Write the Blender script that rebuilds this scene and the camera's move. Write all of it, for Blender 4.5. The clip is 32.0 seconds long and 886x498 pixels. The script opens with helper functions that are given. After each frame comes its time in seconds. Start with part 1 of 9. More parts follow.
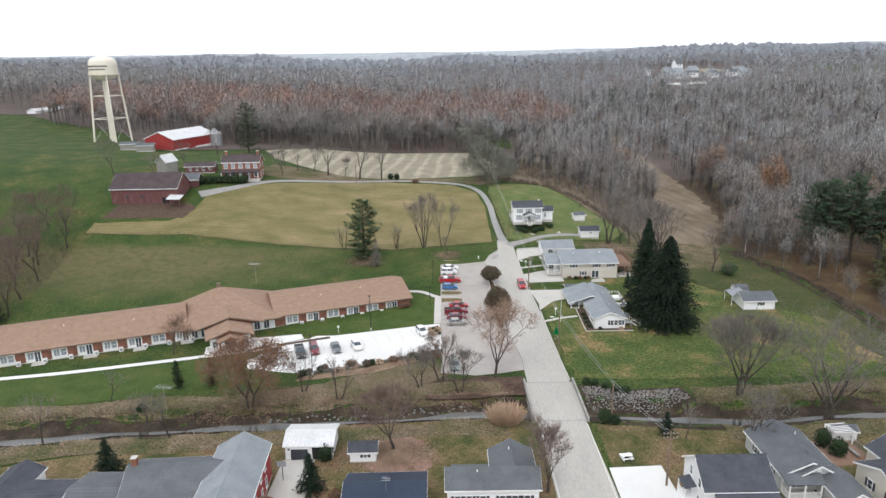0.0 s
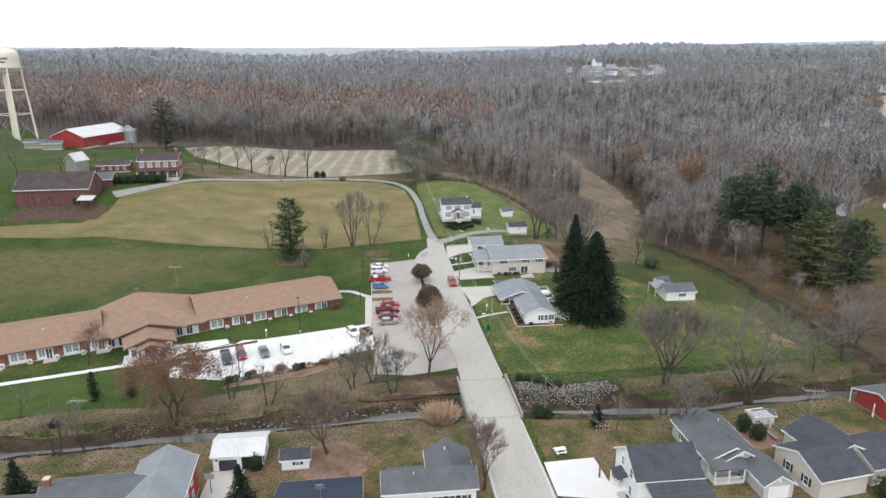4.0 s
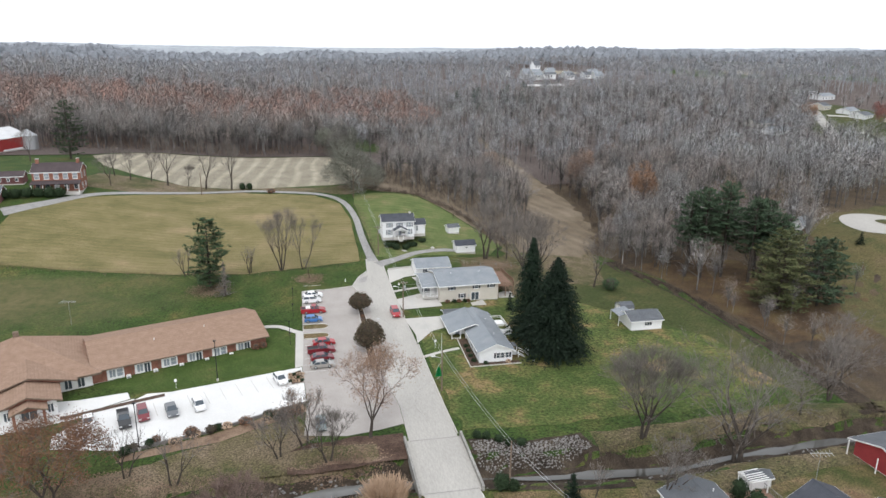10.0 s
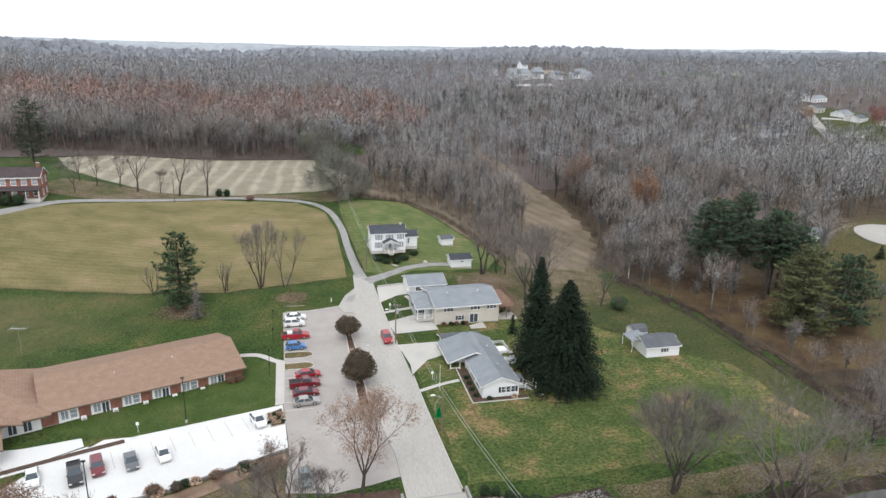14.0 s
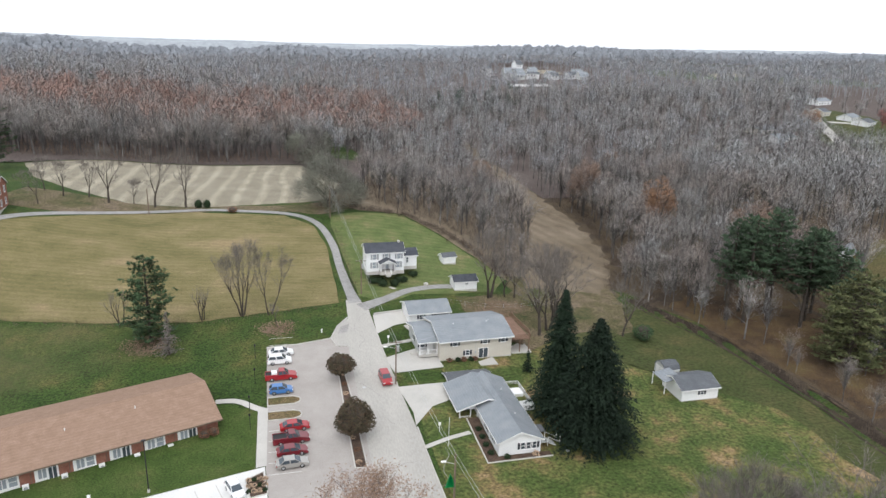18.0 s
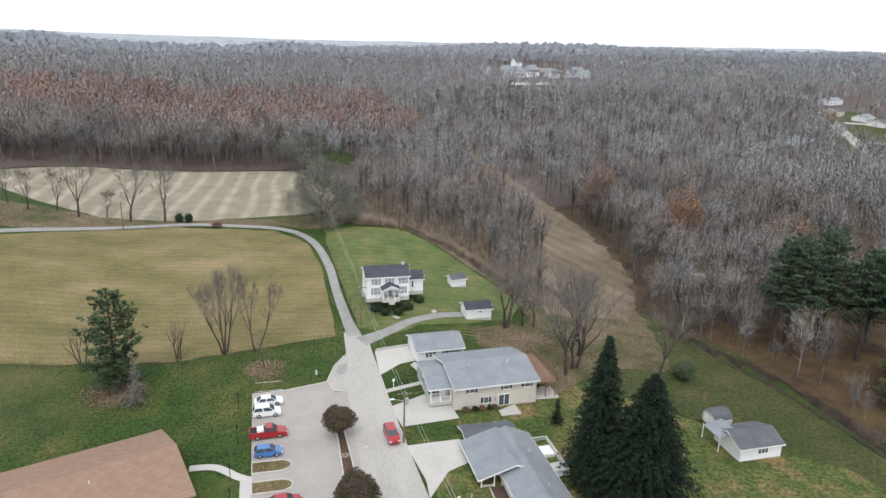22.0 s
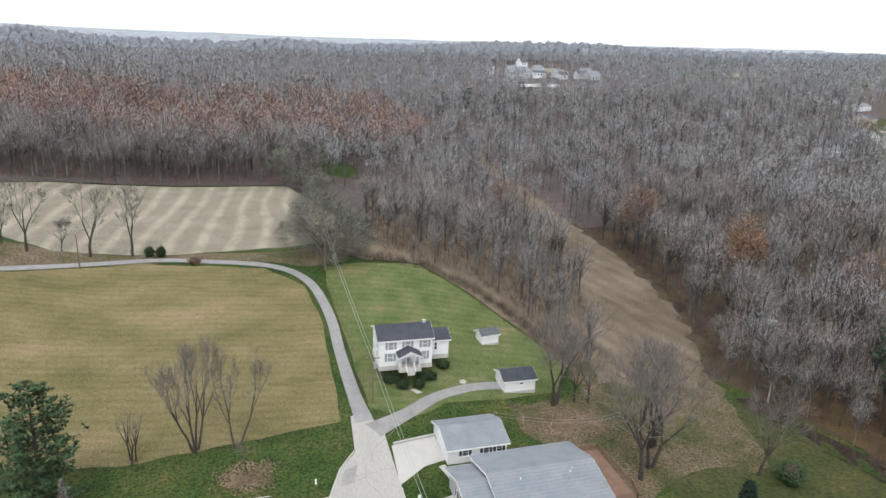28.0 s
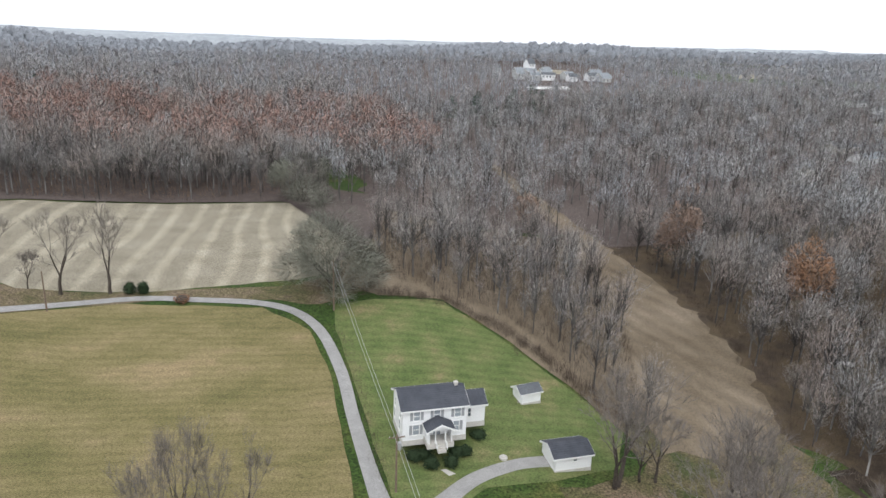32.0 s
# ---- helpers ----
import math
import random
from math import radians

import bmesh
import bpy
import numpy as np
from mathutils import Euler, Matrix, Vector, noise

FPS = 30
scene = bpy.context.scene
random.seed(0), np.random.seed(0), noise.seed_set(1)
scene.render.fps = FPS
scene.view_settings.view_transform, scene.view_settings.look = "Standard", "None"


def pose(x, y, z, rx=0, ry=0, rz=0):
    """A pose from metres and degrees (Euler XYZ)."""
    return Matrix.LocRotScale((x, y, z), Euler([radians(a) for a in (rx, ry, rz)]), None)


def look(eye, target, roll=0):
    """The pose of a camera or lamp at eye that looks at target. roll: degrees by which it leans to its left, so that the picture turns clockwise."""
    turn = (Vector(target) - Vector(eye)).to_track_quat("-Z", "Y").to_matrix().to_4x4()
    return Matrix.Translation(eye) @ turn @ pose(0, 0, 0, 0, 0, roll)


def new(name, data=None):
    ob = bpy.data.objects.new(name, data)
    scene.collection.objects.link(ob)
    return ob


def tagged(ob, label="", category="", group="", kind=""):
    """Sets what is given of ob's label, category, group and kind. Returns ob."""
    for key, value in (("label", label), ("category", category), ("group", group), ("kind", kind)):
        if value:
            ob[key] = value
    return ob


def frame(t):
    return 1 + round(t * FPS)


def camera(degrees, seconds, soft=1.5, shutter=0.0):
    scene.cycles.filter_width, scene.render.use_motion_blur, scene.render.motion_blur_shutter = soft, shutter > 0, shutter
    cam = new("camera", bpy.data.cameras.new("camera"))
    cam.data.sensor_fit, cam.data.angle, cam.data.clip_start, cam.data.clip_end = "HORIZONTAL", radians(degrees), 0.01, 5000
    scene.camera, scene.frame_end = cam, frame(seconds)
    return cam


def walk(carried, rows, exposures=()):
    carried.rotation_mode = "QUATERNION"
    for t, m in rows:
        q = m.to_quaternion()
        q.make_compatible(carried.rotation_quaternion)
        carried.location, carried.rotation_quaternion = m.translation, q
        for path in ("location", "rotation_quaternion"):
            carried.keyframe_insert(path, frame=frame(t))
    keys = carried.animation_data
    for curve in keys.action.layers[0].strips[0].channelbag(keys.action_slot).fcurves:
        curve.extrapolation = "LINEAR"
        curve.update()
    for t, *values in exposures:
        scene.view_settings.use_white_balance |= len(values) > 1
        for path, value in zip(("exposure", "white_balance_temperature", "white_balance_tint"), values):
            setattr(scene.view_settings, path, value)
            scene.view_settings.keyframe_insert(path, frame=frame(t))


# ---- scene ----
cam = camera(66.0, 32.0)
PATH = [
    (0, (1.708, 7.963, 56.034), (1.704, 9.886, 55.483), -0.9),
    (1, (1.533, 7.867, 55.902), (1.594, 9.789, 55.35), -0.7),
    (2, (1.263, 7.822, 55.914), (1.38, 9.74, 55.358), -0.5),
    (3, (1.142, 8.234, 55.98), (1.306, 10.147, 55.421), -0.4),
    (3.5, (1.145, 8.709, 56.008), (1.331, 10.619, 55.447), -0.3),
    (5.5, (1.494, 12.875, 56.111), (1.757, 14.776, 55.549), 0.0),
    (6, (1.618, 14.486, 56.115), (1.899, 16.385, 55.554), 0.1),
    (7, (1.884, 18.172, 56.095), (2.199, 20.066, 55.535), 0.4),
    (8, (2.132, 21.981, 56.114), (2.476, 23.87, 55.555), 0.5),
    (9, (2.367, 25.86, 56.237), (2.736, 27.745, 55.678), 0.6),
    (10, (2.602, 29.826, 56.155), (2.989, 31.707, 55.596), 0.7),
    (11, (2.572, 33.633, 56.078), (2.977, 35.511, 55.519), 0.9),
    (12, (2.556, 37.456, 56.112), (2.973, 39.33, 55.551), 1.0),
    (13, (2.658, 41.44, 56.042), (3.086, 43.311, 55.48), 1.1),
    (14, (2.794, 45.529, 56.008), (3.23, 47.398, 55.446), 1.2),
    (14.5, (2.869, 47.689, 56.007), (3.309, 49.557, 55.445), 1.3),
    (16.5, (3.287, 57.045, 56.111), (3.743, 58.909, 55.548), 1.5),
    (17, (3.428, 59.486, 56.105), (3.887, 61.349, 55.542), 1.5),
    (18, (3.76, 64.414, 56.083), (4.226, 66.275, 55.518), 1.6),
    (19, (4.123, 69.322, 56.067), (4.594, 71.181, 55.499), 1.7),
    (20, (4.443, 74.343, 56.004), (4.919, 76.201, 55.436), 1.7),
    (21, (4.765, 79.466, 55.99), (5.245, 81.322, 55.42), 1.8),
    (22, (5.062, 84.433, 56.07), (5.544, 86.287, 55.498), 1.7),
    (23, (5.382, 89.641, 56.148), (5.866, 91.495, 55.572), 1.8),
    (24, (5.676, 95.062, 56.214), (6.162, 96.915, 55.637), 1.8),
    (25, (5.93, 100.435, 56.322), (6.419, 102.286, 55.744), 1.9),
    (25.5, (6.026, 103.12, 56.432), (6.517, 104.971, 55.853), 1.9),
    (27.5, (6.377, 114.075, 56.576), (6.873, 115.925, 55.999), 2.2),
    (28, (6.489, 116.857, 56.55), (6.986, 118.706, 55.973), 2.2),
    (29, (6.678, 122.379, 56.567), (7.177, 124.228, 55.991), 2.2),
    (30, (6.63, 127.717, 56.76), (7.13, 129.566, 56.185), 2.2),
    (31, (6.705, 133.392, 56.805), (7.205, 135.241, 56.23), 2.2),
    (32, (6.982, 139.251, 56.729), (7.478, 141.101, 56.154), 2.1),
]
walk(cam, [(t, look(eye, target, roll)) for t, eye, target, roll in PATH], [(0, 0.0, 6330, 10), (32, 0.0, 6330, 10)])

# ---- light ----
scene.view_settings.exposure = 0.0
world = bpy.data.worlds.new("overcast_sky")
scene.world = world
world.use_nodes = True
wn, wl = world.node_tree.nodes, world.node_tree.links
wbg = wn["Background"]
sky = wn.new("ShaderNodeTexSky")
sky.sky_type = 'NISHITA'
sky.sun_disc = False
sky.sun_elevation = radians(38)
sky.sun_rotation = radians(200)
sky.dust_density = 6.0
sky.air_density = 1.0
grey = wn.new("ShaderNodeHueSaturation")
grey.inputs["Saturation"].default_value = 0.12
cloud = wn.new("ShaderNodeMix")
cloud.data_type = 'RGBA'
cloud.inputs[0].default_value = 0.8
cloud.inputs[7].default_value = (9.3, 9.55, 10.0, 1)
wl.new(sky.outputs[0], grey.inputs["Color"])
wl.new(grey.outputs[0], cloud.inputs[6])
wl.new(cloud.outputs[2], wbg.inputs["Color"])
wbg.inputs["Strength"].default_value = 0.145
sun = new("sun", bpy.data.lights.new("sun", 'SUN'))
sun.data.energy, sun.data.angle, sun.data.color = 1.1, radians(25), (1.0, 0.97, 0.93)
sun.matrix_world = look((0, 0, 300), (40, 140, 60))


# ---- terrain ----
def smooth(a, b, v):
    t = np.clip((v - a) / (b - a), 0.0, 1.0)
    return t * t * (3 - 2 * t)


def profile(y):
    """Height along the valley's axis, from the creek up to the woods."""
    return (-4.8 + 2.6 * smooth(148, 195, y) + 2.2 * smooth(184, 216, y) + 9.2 * smooth(204, 282, y)
            - 2.2 * smooth(290, 390, y) + 12 * smooth(410, 720, y) + 4 * smooth(700, 1250, y))


def creek_y(x):
    return 116.2 + 1.3 * np.sin(x * 0.085 + 0.6) - 6.5 * smooth(-20, -75, x) - 1.5 * smooth(35, 60, x)


def ditch_x(y):
    return 99.6 - 8.5 * smooth(170, 216, y) + 0.5 * np.sin(y * 0.21)


def land(x, y):
    """Ground without the creek's bed."""
    x, y = np.asarray(x, float), np.asarray(y, float)
    east = smooth(25, 100, x) * (1 - smooth(280, 520, y))
    west = smooth(20, 80, -x) * smooth(190, 250, y) * 5 + 0.03 * np.maximum(0, -x - 80) * smooth(200, 300, y)
    crest = np.interp(x, (-900, -420, -300, -200, -110, -60, -20, 28, 80, 126, 180, 235, 280, 320, 440, 700, 1200),
                      (5, 4, 2, -4, -9, -2, 10, 15, 13, 10, 8, 6, 6, 7, 7, 9, 12))
    hills = (crest * np.exp(-((y - 1120) / 270) ** 2) + 2.5 * smooth(560, 760, y) * (np.sin(x / 120 + 1.0) * np.sin(y / 105) + 0.6 * np.sin(x / 61 + y / 90))
             + 10.5 * smooth(132, 174, x) * smooth(158, 196, y) * (1 - 0.6 * smooth(250, 340, y)))
    return profile(y) * (1 - east) - 4.6 * east + np.minimum(west, 12) + 8 * smooth(150, 400, x) * smooth(200, 480, y) + hills


def ground_z(x, y):
    x, y = np.asarray(x, float), np.asarray(y, float)
    d = np.abs(y - creek_y(x))
    bed = 2.0 * (1 - smooth(1.0, 4.8, d + 0.7 * np.sin(x * 0.5) * np.sin(y * 0.9 + x * 0.13)))
    ditch = 0.9 * (1 - smooth(0.4, 2.2, np.abs(x - ditch_x(y)))) * smooth(128, 140, y) * (1 - smooth(196, 215, y))
    return land(x, y) - bed - ditch


def gz(x, y):
    return float(ground_z(x, y))


# ---- materials ----
def mat(name, colours, size=1.0, rough=0.85, bump=0.25, fine=8.0, metal=0.0, vary=0.0, contrast=(0.3, 0.7), stretch=(1, 1, 1), grain=0.25):
    """Colours mixed by a coarse noise of the given size in metres, with finer grain, relief and, by vary, a shift from piece to piece."""
    m = bpy.data.materials.new(name)
    m.use_nodes = True
    n, k = m.node_tree.nodes, m.node_tree.links
    b = n["Principled BSDF"]
    co = n.new("ShaderNodeTexCoord")
    mp = n.new("ShaderNodeMapping")
    mp.inputs["Scale"].default_value = stretch
    k.new(co.outputs["Object"], mp.inputs["Vector"])
    big = n.new("ShaderNodeTexNoise")
    big.inputs["Scale"].default_value = 1.0 / size
    big.inputs["Detail"].default_value = 6
    big.inputs["Roughness"].default_value = 0.62
    k.new(mp.outputs[0], big.inputs["Vector"])
    ramp = n.new("ShaderNodeValToRGB")
    el = ramp.color_ramp.elements
    for i, c in enumerate(colours):
        p = contrast[0] + (contrast[1] - contrast[0]) * i / max(1, len(colours) - 1)
        e = el[i] if i < len(el) else el.new(p)
        e.position, e.color = p, (*c, 1)
    if len(colours) == 1:
        el[1].color = el[0].color
    k.new(big.outputs["Fac"], ramp.inputs[0])
    small = n.new("ShaderNodeTexNoise")
    small.inputs["Scale"].default_value = fine / size
    small.inputs["Detail"].default_value = 8
    small.inputs["Roughness"].default_value = 0.7
    k.new(mp.outputs[0], small.inputs["Vector"])
    mr = n.new("ShaderNodeMapRange")
    mr.inputs[1].default_value, mr.inputs[2].default_value = 0.37, 0.63
    mr.inputs[3].default_value, mr.inputs[4].default_value = 1 - grain, 1 + grain
    k.new(small.outputs["Fac"], mr.inputs[0])
    mul = n.new("ShaderNodeMix")
    mul.data_type, mul.blend_type = 'RGBA', 'MULTIPLY'
    mul.inputs[0].default_value = 1.0
    k.new(ramp.outputs[0], mul.inputs[6])
    k.new(mr.outputs[0], mul.inputs[7])
    out = mul.outputs[2]
    if vary:
        info = n.new("ShaderNodeObjectInfo")
        geo = n.new("ShaderNodeNewGeometry")
        add = n.new("ShaderNodeMath")
        add.operation = 'ADD'
        k.new(info.outputs["Random"], add.inputs[0])
        k.new(geo.outputs["Random Per Island"], add.inputs[1])
        v = n.new("ShaderNodeMapRange")
        v.inputs[2].default_value = 2.0
        v.inputs[3].default_value, v.inputs[4].default_value = 1 - vary, 1 + vary
        k.new(add.outputs[0], v.inputs[0])
        m2 = n.new("ShaderNodeMix")
        m2.data_type, m2.blend_type = 'RGBA', 'MULTIPLY'
        m2.inputs[0].default_value = 1.0
        k.new(out, m2.inputs[6])
        k.new(v.outputs[0], m2.inputs[7])
        out = m2.outputs[2]
    k.new(out, b.inputs["Base Color"])
    b.inputs["Roughness"].default_value = rough
    b.inputs["Metallic"].default_value = metal
    b.inputs["Specular IOR Level"].default_value = 0.25
    if bump:
        bp = n.new("ShaderNodeBump")
        bp.inputs["Strength"].default_value = bump
        bp.inputs["Distance"].default_value = 0.02 * size
        k.new(small.outputs["Fac"], bp.inputs["Height"])
        k.new(bp.outputs[0], b.inputs["Normal"])
    return m


def lined(m, period, axis='Z', depth=0.35, strength=0.4, warp=0.0, thin=0.0, turn=0.0):
    """Adds courses to a material: clapboards, seams, shingle rows or mown bands, as relief and a faint tone."""
    n, k = m.node_tree.nodes, m.node_tree.links
    b = n["Principled BSDF"]
    co = n.new("ShaderNodeTexCoord")
    mp = n.new("ShaderNodeMapping")
    mp.inputs["Rotation"].default_value = (0, 0, turn)
    k.new(co.outputs["Object"], mp.inputs["Vector"])
    w = n.new("ShaderNodeTexWave")
    w.wave_type, w.bands_direction, w.wave_profile = 'BANDS', axis, 'SAW' if not warp else 'SIN'
    w.inputs["Scale"].default_value = math.pi / 10 / period
    w.inputs["Distortion"].default_value = warp
    w.inputs["Detail"].default_value = 2
    w.inputs["Detail Scale"].default_value = 0.5
    k.new(mp.outputs[0], w.inputs["Vector"])
    if b.inputs["Base Color"].links:
        src = b.inputs["Base Color"].links[0].from_socket
        mr = n.new("ShaderNodeMapRange")
        mr.inputs[3].default_value, mr.inputs[4].default_value = 1 - depth, 1 + depth * 0.3
        mr.inputs[1].default_value = thin
        k.new(w.outputs["Fac"], mr.inputs[0])
        mul = n.new("ShaderNodeMix")
        mul.data_type, mul.blend_type = 'RGBA', 'MULTIPLY'
        mul.inputs[0].default_value = 1.0
        k.new(src, mul.inputs[6])
        k.new(mr.outputs[0], mul.inputs[7])
        k.new(mul.outputs[2], b.inputs["Base Color"])
    if strength:
        bp = n.new("ShaderNodeBump")
        bp.inputs["Strength"].default_value = strength
        bp.inputs["Distance"].default_value = 0.03
        k.new(w.outputs["Fac"], bp.inputs["Height"])
        if b.inputs["Normal"].links:
            k.new(b.inputs["Normal"].links[0].from_socket, bp.inputs["Normal"])
        k.new(bp.outputs[0], b.inputs["Normal"])
    return m


def glassy(name, colour, rough=0.08):
    m = mat(name, [colour], 1.0, rough, 0.0, grain=0.1)
    m.node_tree.nodes["Principled BSDF"].inputs["Specular IOR Level"].default_value = 0.6
    return m


M = {}
M["lawn"] = mat("lawn", [(0.027, 0.052, 0.01), (0.039, 0.067, 0.014), (0.062, 0.078, 0.02), (0.11, 0.095, 0.032)], 9, 0.95, 0.6, 22, contrast=(0.36, 0.72), grain=0.65)
def turf_change(m, colours, x0, x1, y0, y1):
    """Lets a turf run over into another mix of grasses between two places, along an uneven front."""
    n, k = m.node_tree.nodes, m.node_tree.links
    b = n["Principled BSDF"]
    src = b.inputs["Base Color"].links[0].from_socket
    co = n.new("ShaderNodeTexCoord")
    xyz = n.new("ShaderNodeSeparateXYZ")
    k.new(co.outputs["Object"], xyz.inputs[0])
    noi = n.new("ShaderNodeTexNoise")
    noi.inputs["Scale"].default_value = 0.08
    noi.inputs["Detail"].default_value = 7
    k.new(co.outputs["Object"], noi.inputs["Vector"])
    fac = None
    for ax, lo, hi in (("X", x0, x1), ("Y", y0, y1), ("Y", 212, 206)):
        r = n.new("ShaderNodeMapRange")
        r.inputs[1].default_value, r.inputs[2].default_value = lo, hi
        k.new(xyz.outputs[ax], r.inputs[0])
        if fac is None:
            fac = r.outputs[0]
        else:
            mu = n.new("ShaderNodeMath")
            mu.operation = 'MULTIPLY'
            k.new(fac, mu.inputs[0])
            k.new(r.outputs[0], mu.inputs[1])
            fac = mu.outputs[0]
    ad = n.new("ShaderNodeMath")
    ad.operation = 'ADD'
    k.new(fac, ad.inputs[0])
    k.new(noi.outputs["Fac"], ad.inputs[1])
    fr = n.new("ShaderNodeMapRange")
    fr.inputs[1].default_value, fr.inputs[2].default_value = 0.7, 1.45
    k.new(ad.outputs[0], fr.inputs[0])
    ramp = n.new("ShaderNodeValToRGB")
    ramp.color_ramp.elements[0].color, ramp.color_ramp.elements[1].color = (*colours[0], 1), (*colours[1], 1)
    ramp.color_ramp.elements[0].position, ramp.color_ramp.elements[1].position = 0.36, 0.64
    fine = n.new("ShaderNodeTexNoise")
    fine.inputs["Scale"].default_value = 0.5
    fine.inputs["Detail"].default_value = 9
    fine.inputs["Roughness"].default_value = 0.7
    k.new(co.outputs["Object"], fine.inputs["Vector"])
    k.new(fine.outputs["Fac"], ramp.inputs[0])
    mx = n.new("ShaderNodeMix")
    mx.data_type = 'RGBA'
    k.new(fr.outputs[0], mx.inputs[0])
    k.new(src, mx.inputs[6])
    k.new(ramp.outputs[0], mx.inputs[7])
    k.new(mx.outputs[2], b.inputs["Base Color"])
    return m


turf_change(M["lawn"], ((0.075, 0.08, 0.03), (0.135, 0.112, 0.055)), -8, -75, 160, 196)
M["worn_lawn"] = mat("worn_lawn", [(0.052, 0.079, 0.019), (0.07, 0.093, 0.025), (0.103, 0.111, 0.035), (0.181, 0.136, 0.06), (0.275, 0.189, 0.106)], 7, 0.95, 0.9, 12, contrast=(0.38, 0.7), grain=0.55)
M["ditch_lawn"] = mat("ditch_side_lawn", [(0.043, 0.057, 0.016), (0.059, 0.067, 0.022), (0.085, 0.078, 0.03)], 9, 0.95, 0.7, 14, contrast=(0.36, 0.68), grain=0.4)
M["meadow"] = mat("dull_meadow", [(0.045, 0.057, 0.017), (0.077, 0.075, 0.029), (0.104, 0.088, 0.038), (0.117, 0.092, 0.047)], 11, 0.95, 0.6, 24, contrast=(0.34, 0.7), grain=0.4)
M["leafy_lawn"] = mat("leafy_lawn", [(0.05, 0.062, 0.018), (0.1, 0.088, 0.036), (0.165, 0.12, 0.065), (0.14, 0.085, 0.052)], 6, 0.95, 0.6, 25, contrast=(0.35, 0.68), grain=0.65)
M["bright_lawn"] = lined(mat("mown_lawn", [(0.088, 0.122, 0.038), (0.114, 0.144, 0.049), (0.149, 0.16, 0.064), (0.209, 0.177, 0.091)], 6, 0.95, 0.6, 22, contrast=(0.36, 0.72), grain=0.35), 2.2, 'Y', 0.12, 0.0, 2.0, turn=0.15)
M["motel_lawn"] = mat("care_home_lawn", [(0.038, 0.066, 0.013), (0.05, 0.08, 0.017), (0.066, 0.088, 0.023), (0.102, 0.095, 0.033)], 5, 0.95, 0.6, 22, contrast=(0.36, 0.76), grain=0.5)
M["hay"] = lined(mat("hayfield", [(0.133, 0.123, 0.049), (0.174, 0.15, 0.065), (0.211, 0.175, 0.084), (0.267, 0.206, 0.113)], 14, 0.95, 0.5, 50, contrast=(0.33, 0.7), grain=0.42, stretch=(1, 1.8, 1)), 1.7, 'Y', 0.1, 0.0, 5.0, turn=0.12)
M["stubble"] = lined(mat("stubble_field", [(0.259, 0.229, 0.169), (0.319, 0.285, 0.215), (0.369, 0.333, 0.259)], 7, 0.95, 0.5, 30, grain=0.4), 6.5, 'X', 0.22, 0.0, 4.0, 0.5, 0.03)
M["rough"] = mat("rough_winter_grass", [(0.06, 0.068, 0.025), (0.1, 0.088, 0.042), (0.14, 0.11, 0.068), (0.17, 0.13, 0.09)], 7, 0.95, 0.6, 22, contrast=(0.34, 0.68), grain=0.7)
M["strip"] = lined(mat("tan_strip", [(0.13, 0.1, 0.066), (0.175, 0.138, 0.096), (0.23, 0.185, 0.135)], 7, 0.95, 0.5, 30, grain=0.3, stretch=(1, 0.5, 1)), 6, 'X', 0.12, 0.0, 6.0, turn=-0.25)
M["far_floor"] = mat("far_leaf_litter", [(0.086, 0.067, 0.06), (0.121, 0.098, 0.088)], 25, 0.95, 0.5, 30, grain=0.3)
M["wood_floor"] = mat("leaf_litter", [(0.044, 0.033, 0.024), (0.068, 0.05, 0.035), (0.092, 0.068, 0.04), (0.104, 0.075, 0.053)], 8, 0.95, 0.7, 40, grain=0.4)
M["asphalt"] = mat("worn_asphalt", [(0.371, 0.355, 0.327), (0.408, 0.39, 0.359), (0.445, 0.426, 0.391)], 6, 0.9, 0.25, 30, grain=0.1, stretch=(1, 0.25, 1))
M["lot"] = mat("worn_lot_asphalt", [(0.33, 0.303, 0.28), (0.365, 0.337, 0.313), (0.4, 0.37, 0.345)], 5, 0.9, 0.25, 30, grain=0.1)
M["gravel"] = mat("gravel", [(0.24, 0.235, 0.228), (0.33, 0.322, 0.312)], 2, 0.95, 0.6, 20, grain=0.3)
M["concrete"] = mat("concrete", [(0.43, 0.415, 0.385), (0.53, 0.51, 0.475)], 5, 0.85, 0.2, 30, grain=0.08)
M["new_concrete"] = mat("new_concrete", [(0.62, 0.615, 0.6), (0.7, 0.695, 0.68)], 8, 0.8, 0.15, 40, grain=0.05)
M["kerb"] = mat("kerb_concrete", [(0.45, 0.43, 0.4), (0.56, 0.54, 0.5)], 1.5, 0.9, 0.3, 12, grain=0.15)
M["old_concrete"] = mat("weathered_concrete", [(0.22, 0.212, 0.195), (0.3, 0.29, 0.27), (0.38, 0.37, 0.345)], 1.5, 0.9, 0.3, 12, grain=0.3)
M["mulch"] = mat("mulch", [(0.06, 0.04, 0.03), (0.11, 0.075, 0.055)], 1, 0.95, 0.8, 12, grain=0.4)
M["soil"] = mat("creek_bank_soil", [(0.024, 0.018, 0.013), (0.045, 0.034, 0.025), (0.085, 0.066, 0.046)], 3, 0.95, 0.8, 15, grain=0.4)
M["leaves"] = mat("fallen_leaves", [(0.13, 0.085, 0.06), (0.21, 0.145, 0.1), (0.29, 0.21, 0.15)], 3, 0.95, 0.8, 25, grain=0.4)
M["white"] = lined(mat("white_siding", [(0.82, 0.825, 0.83), (0.87, 0.875, 0.88)], 3, 0.6, 0.1, 20, grain=0.04), 0.16, 'Z', 0.1, 0.35)
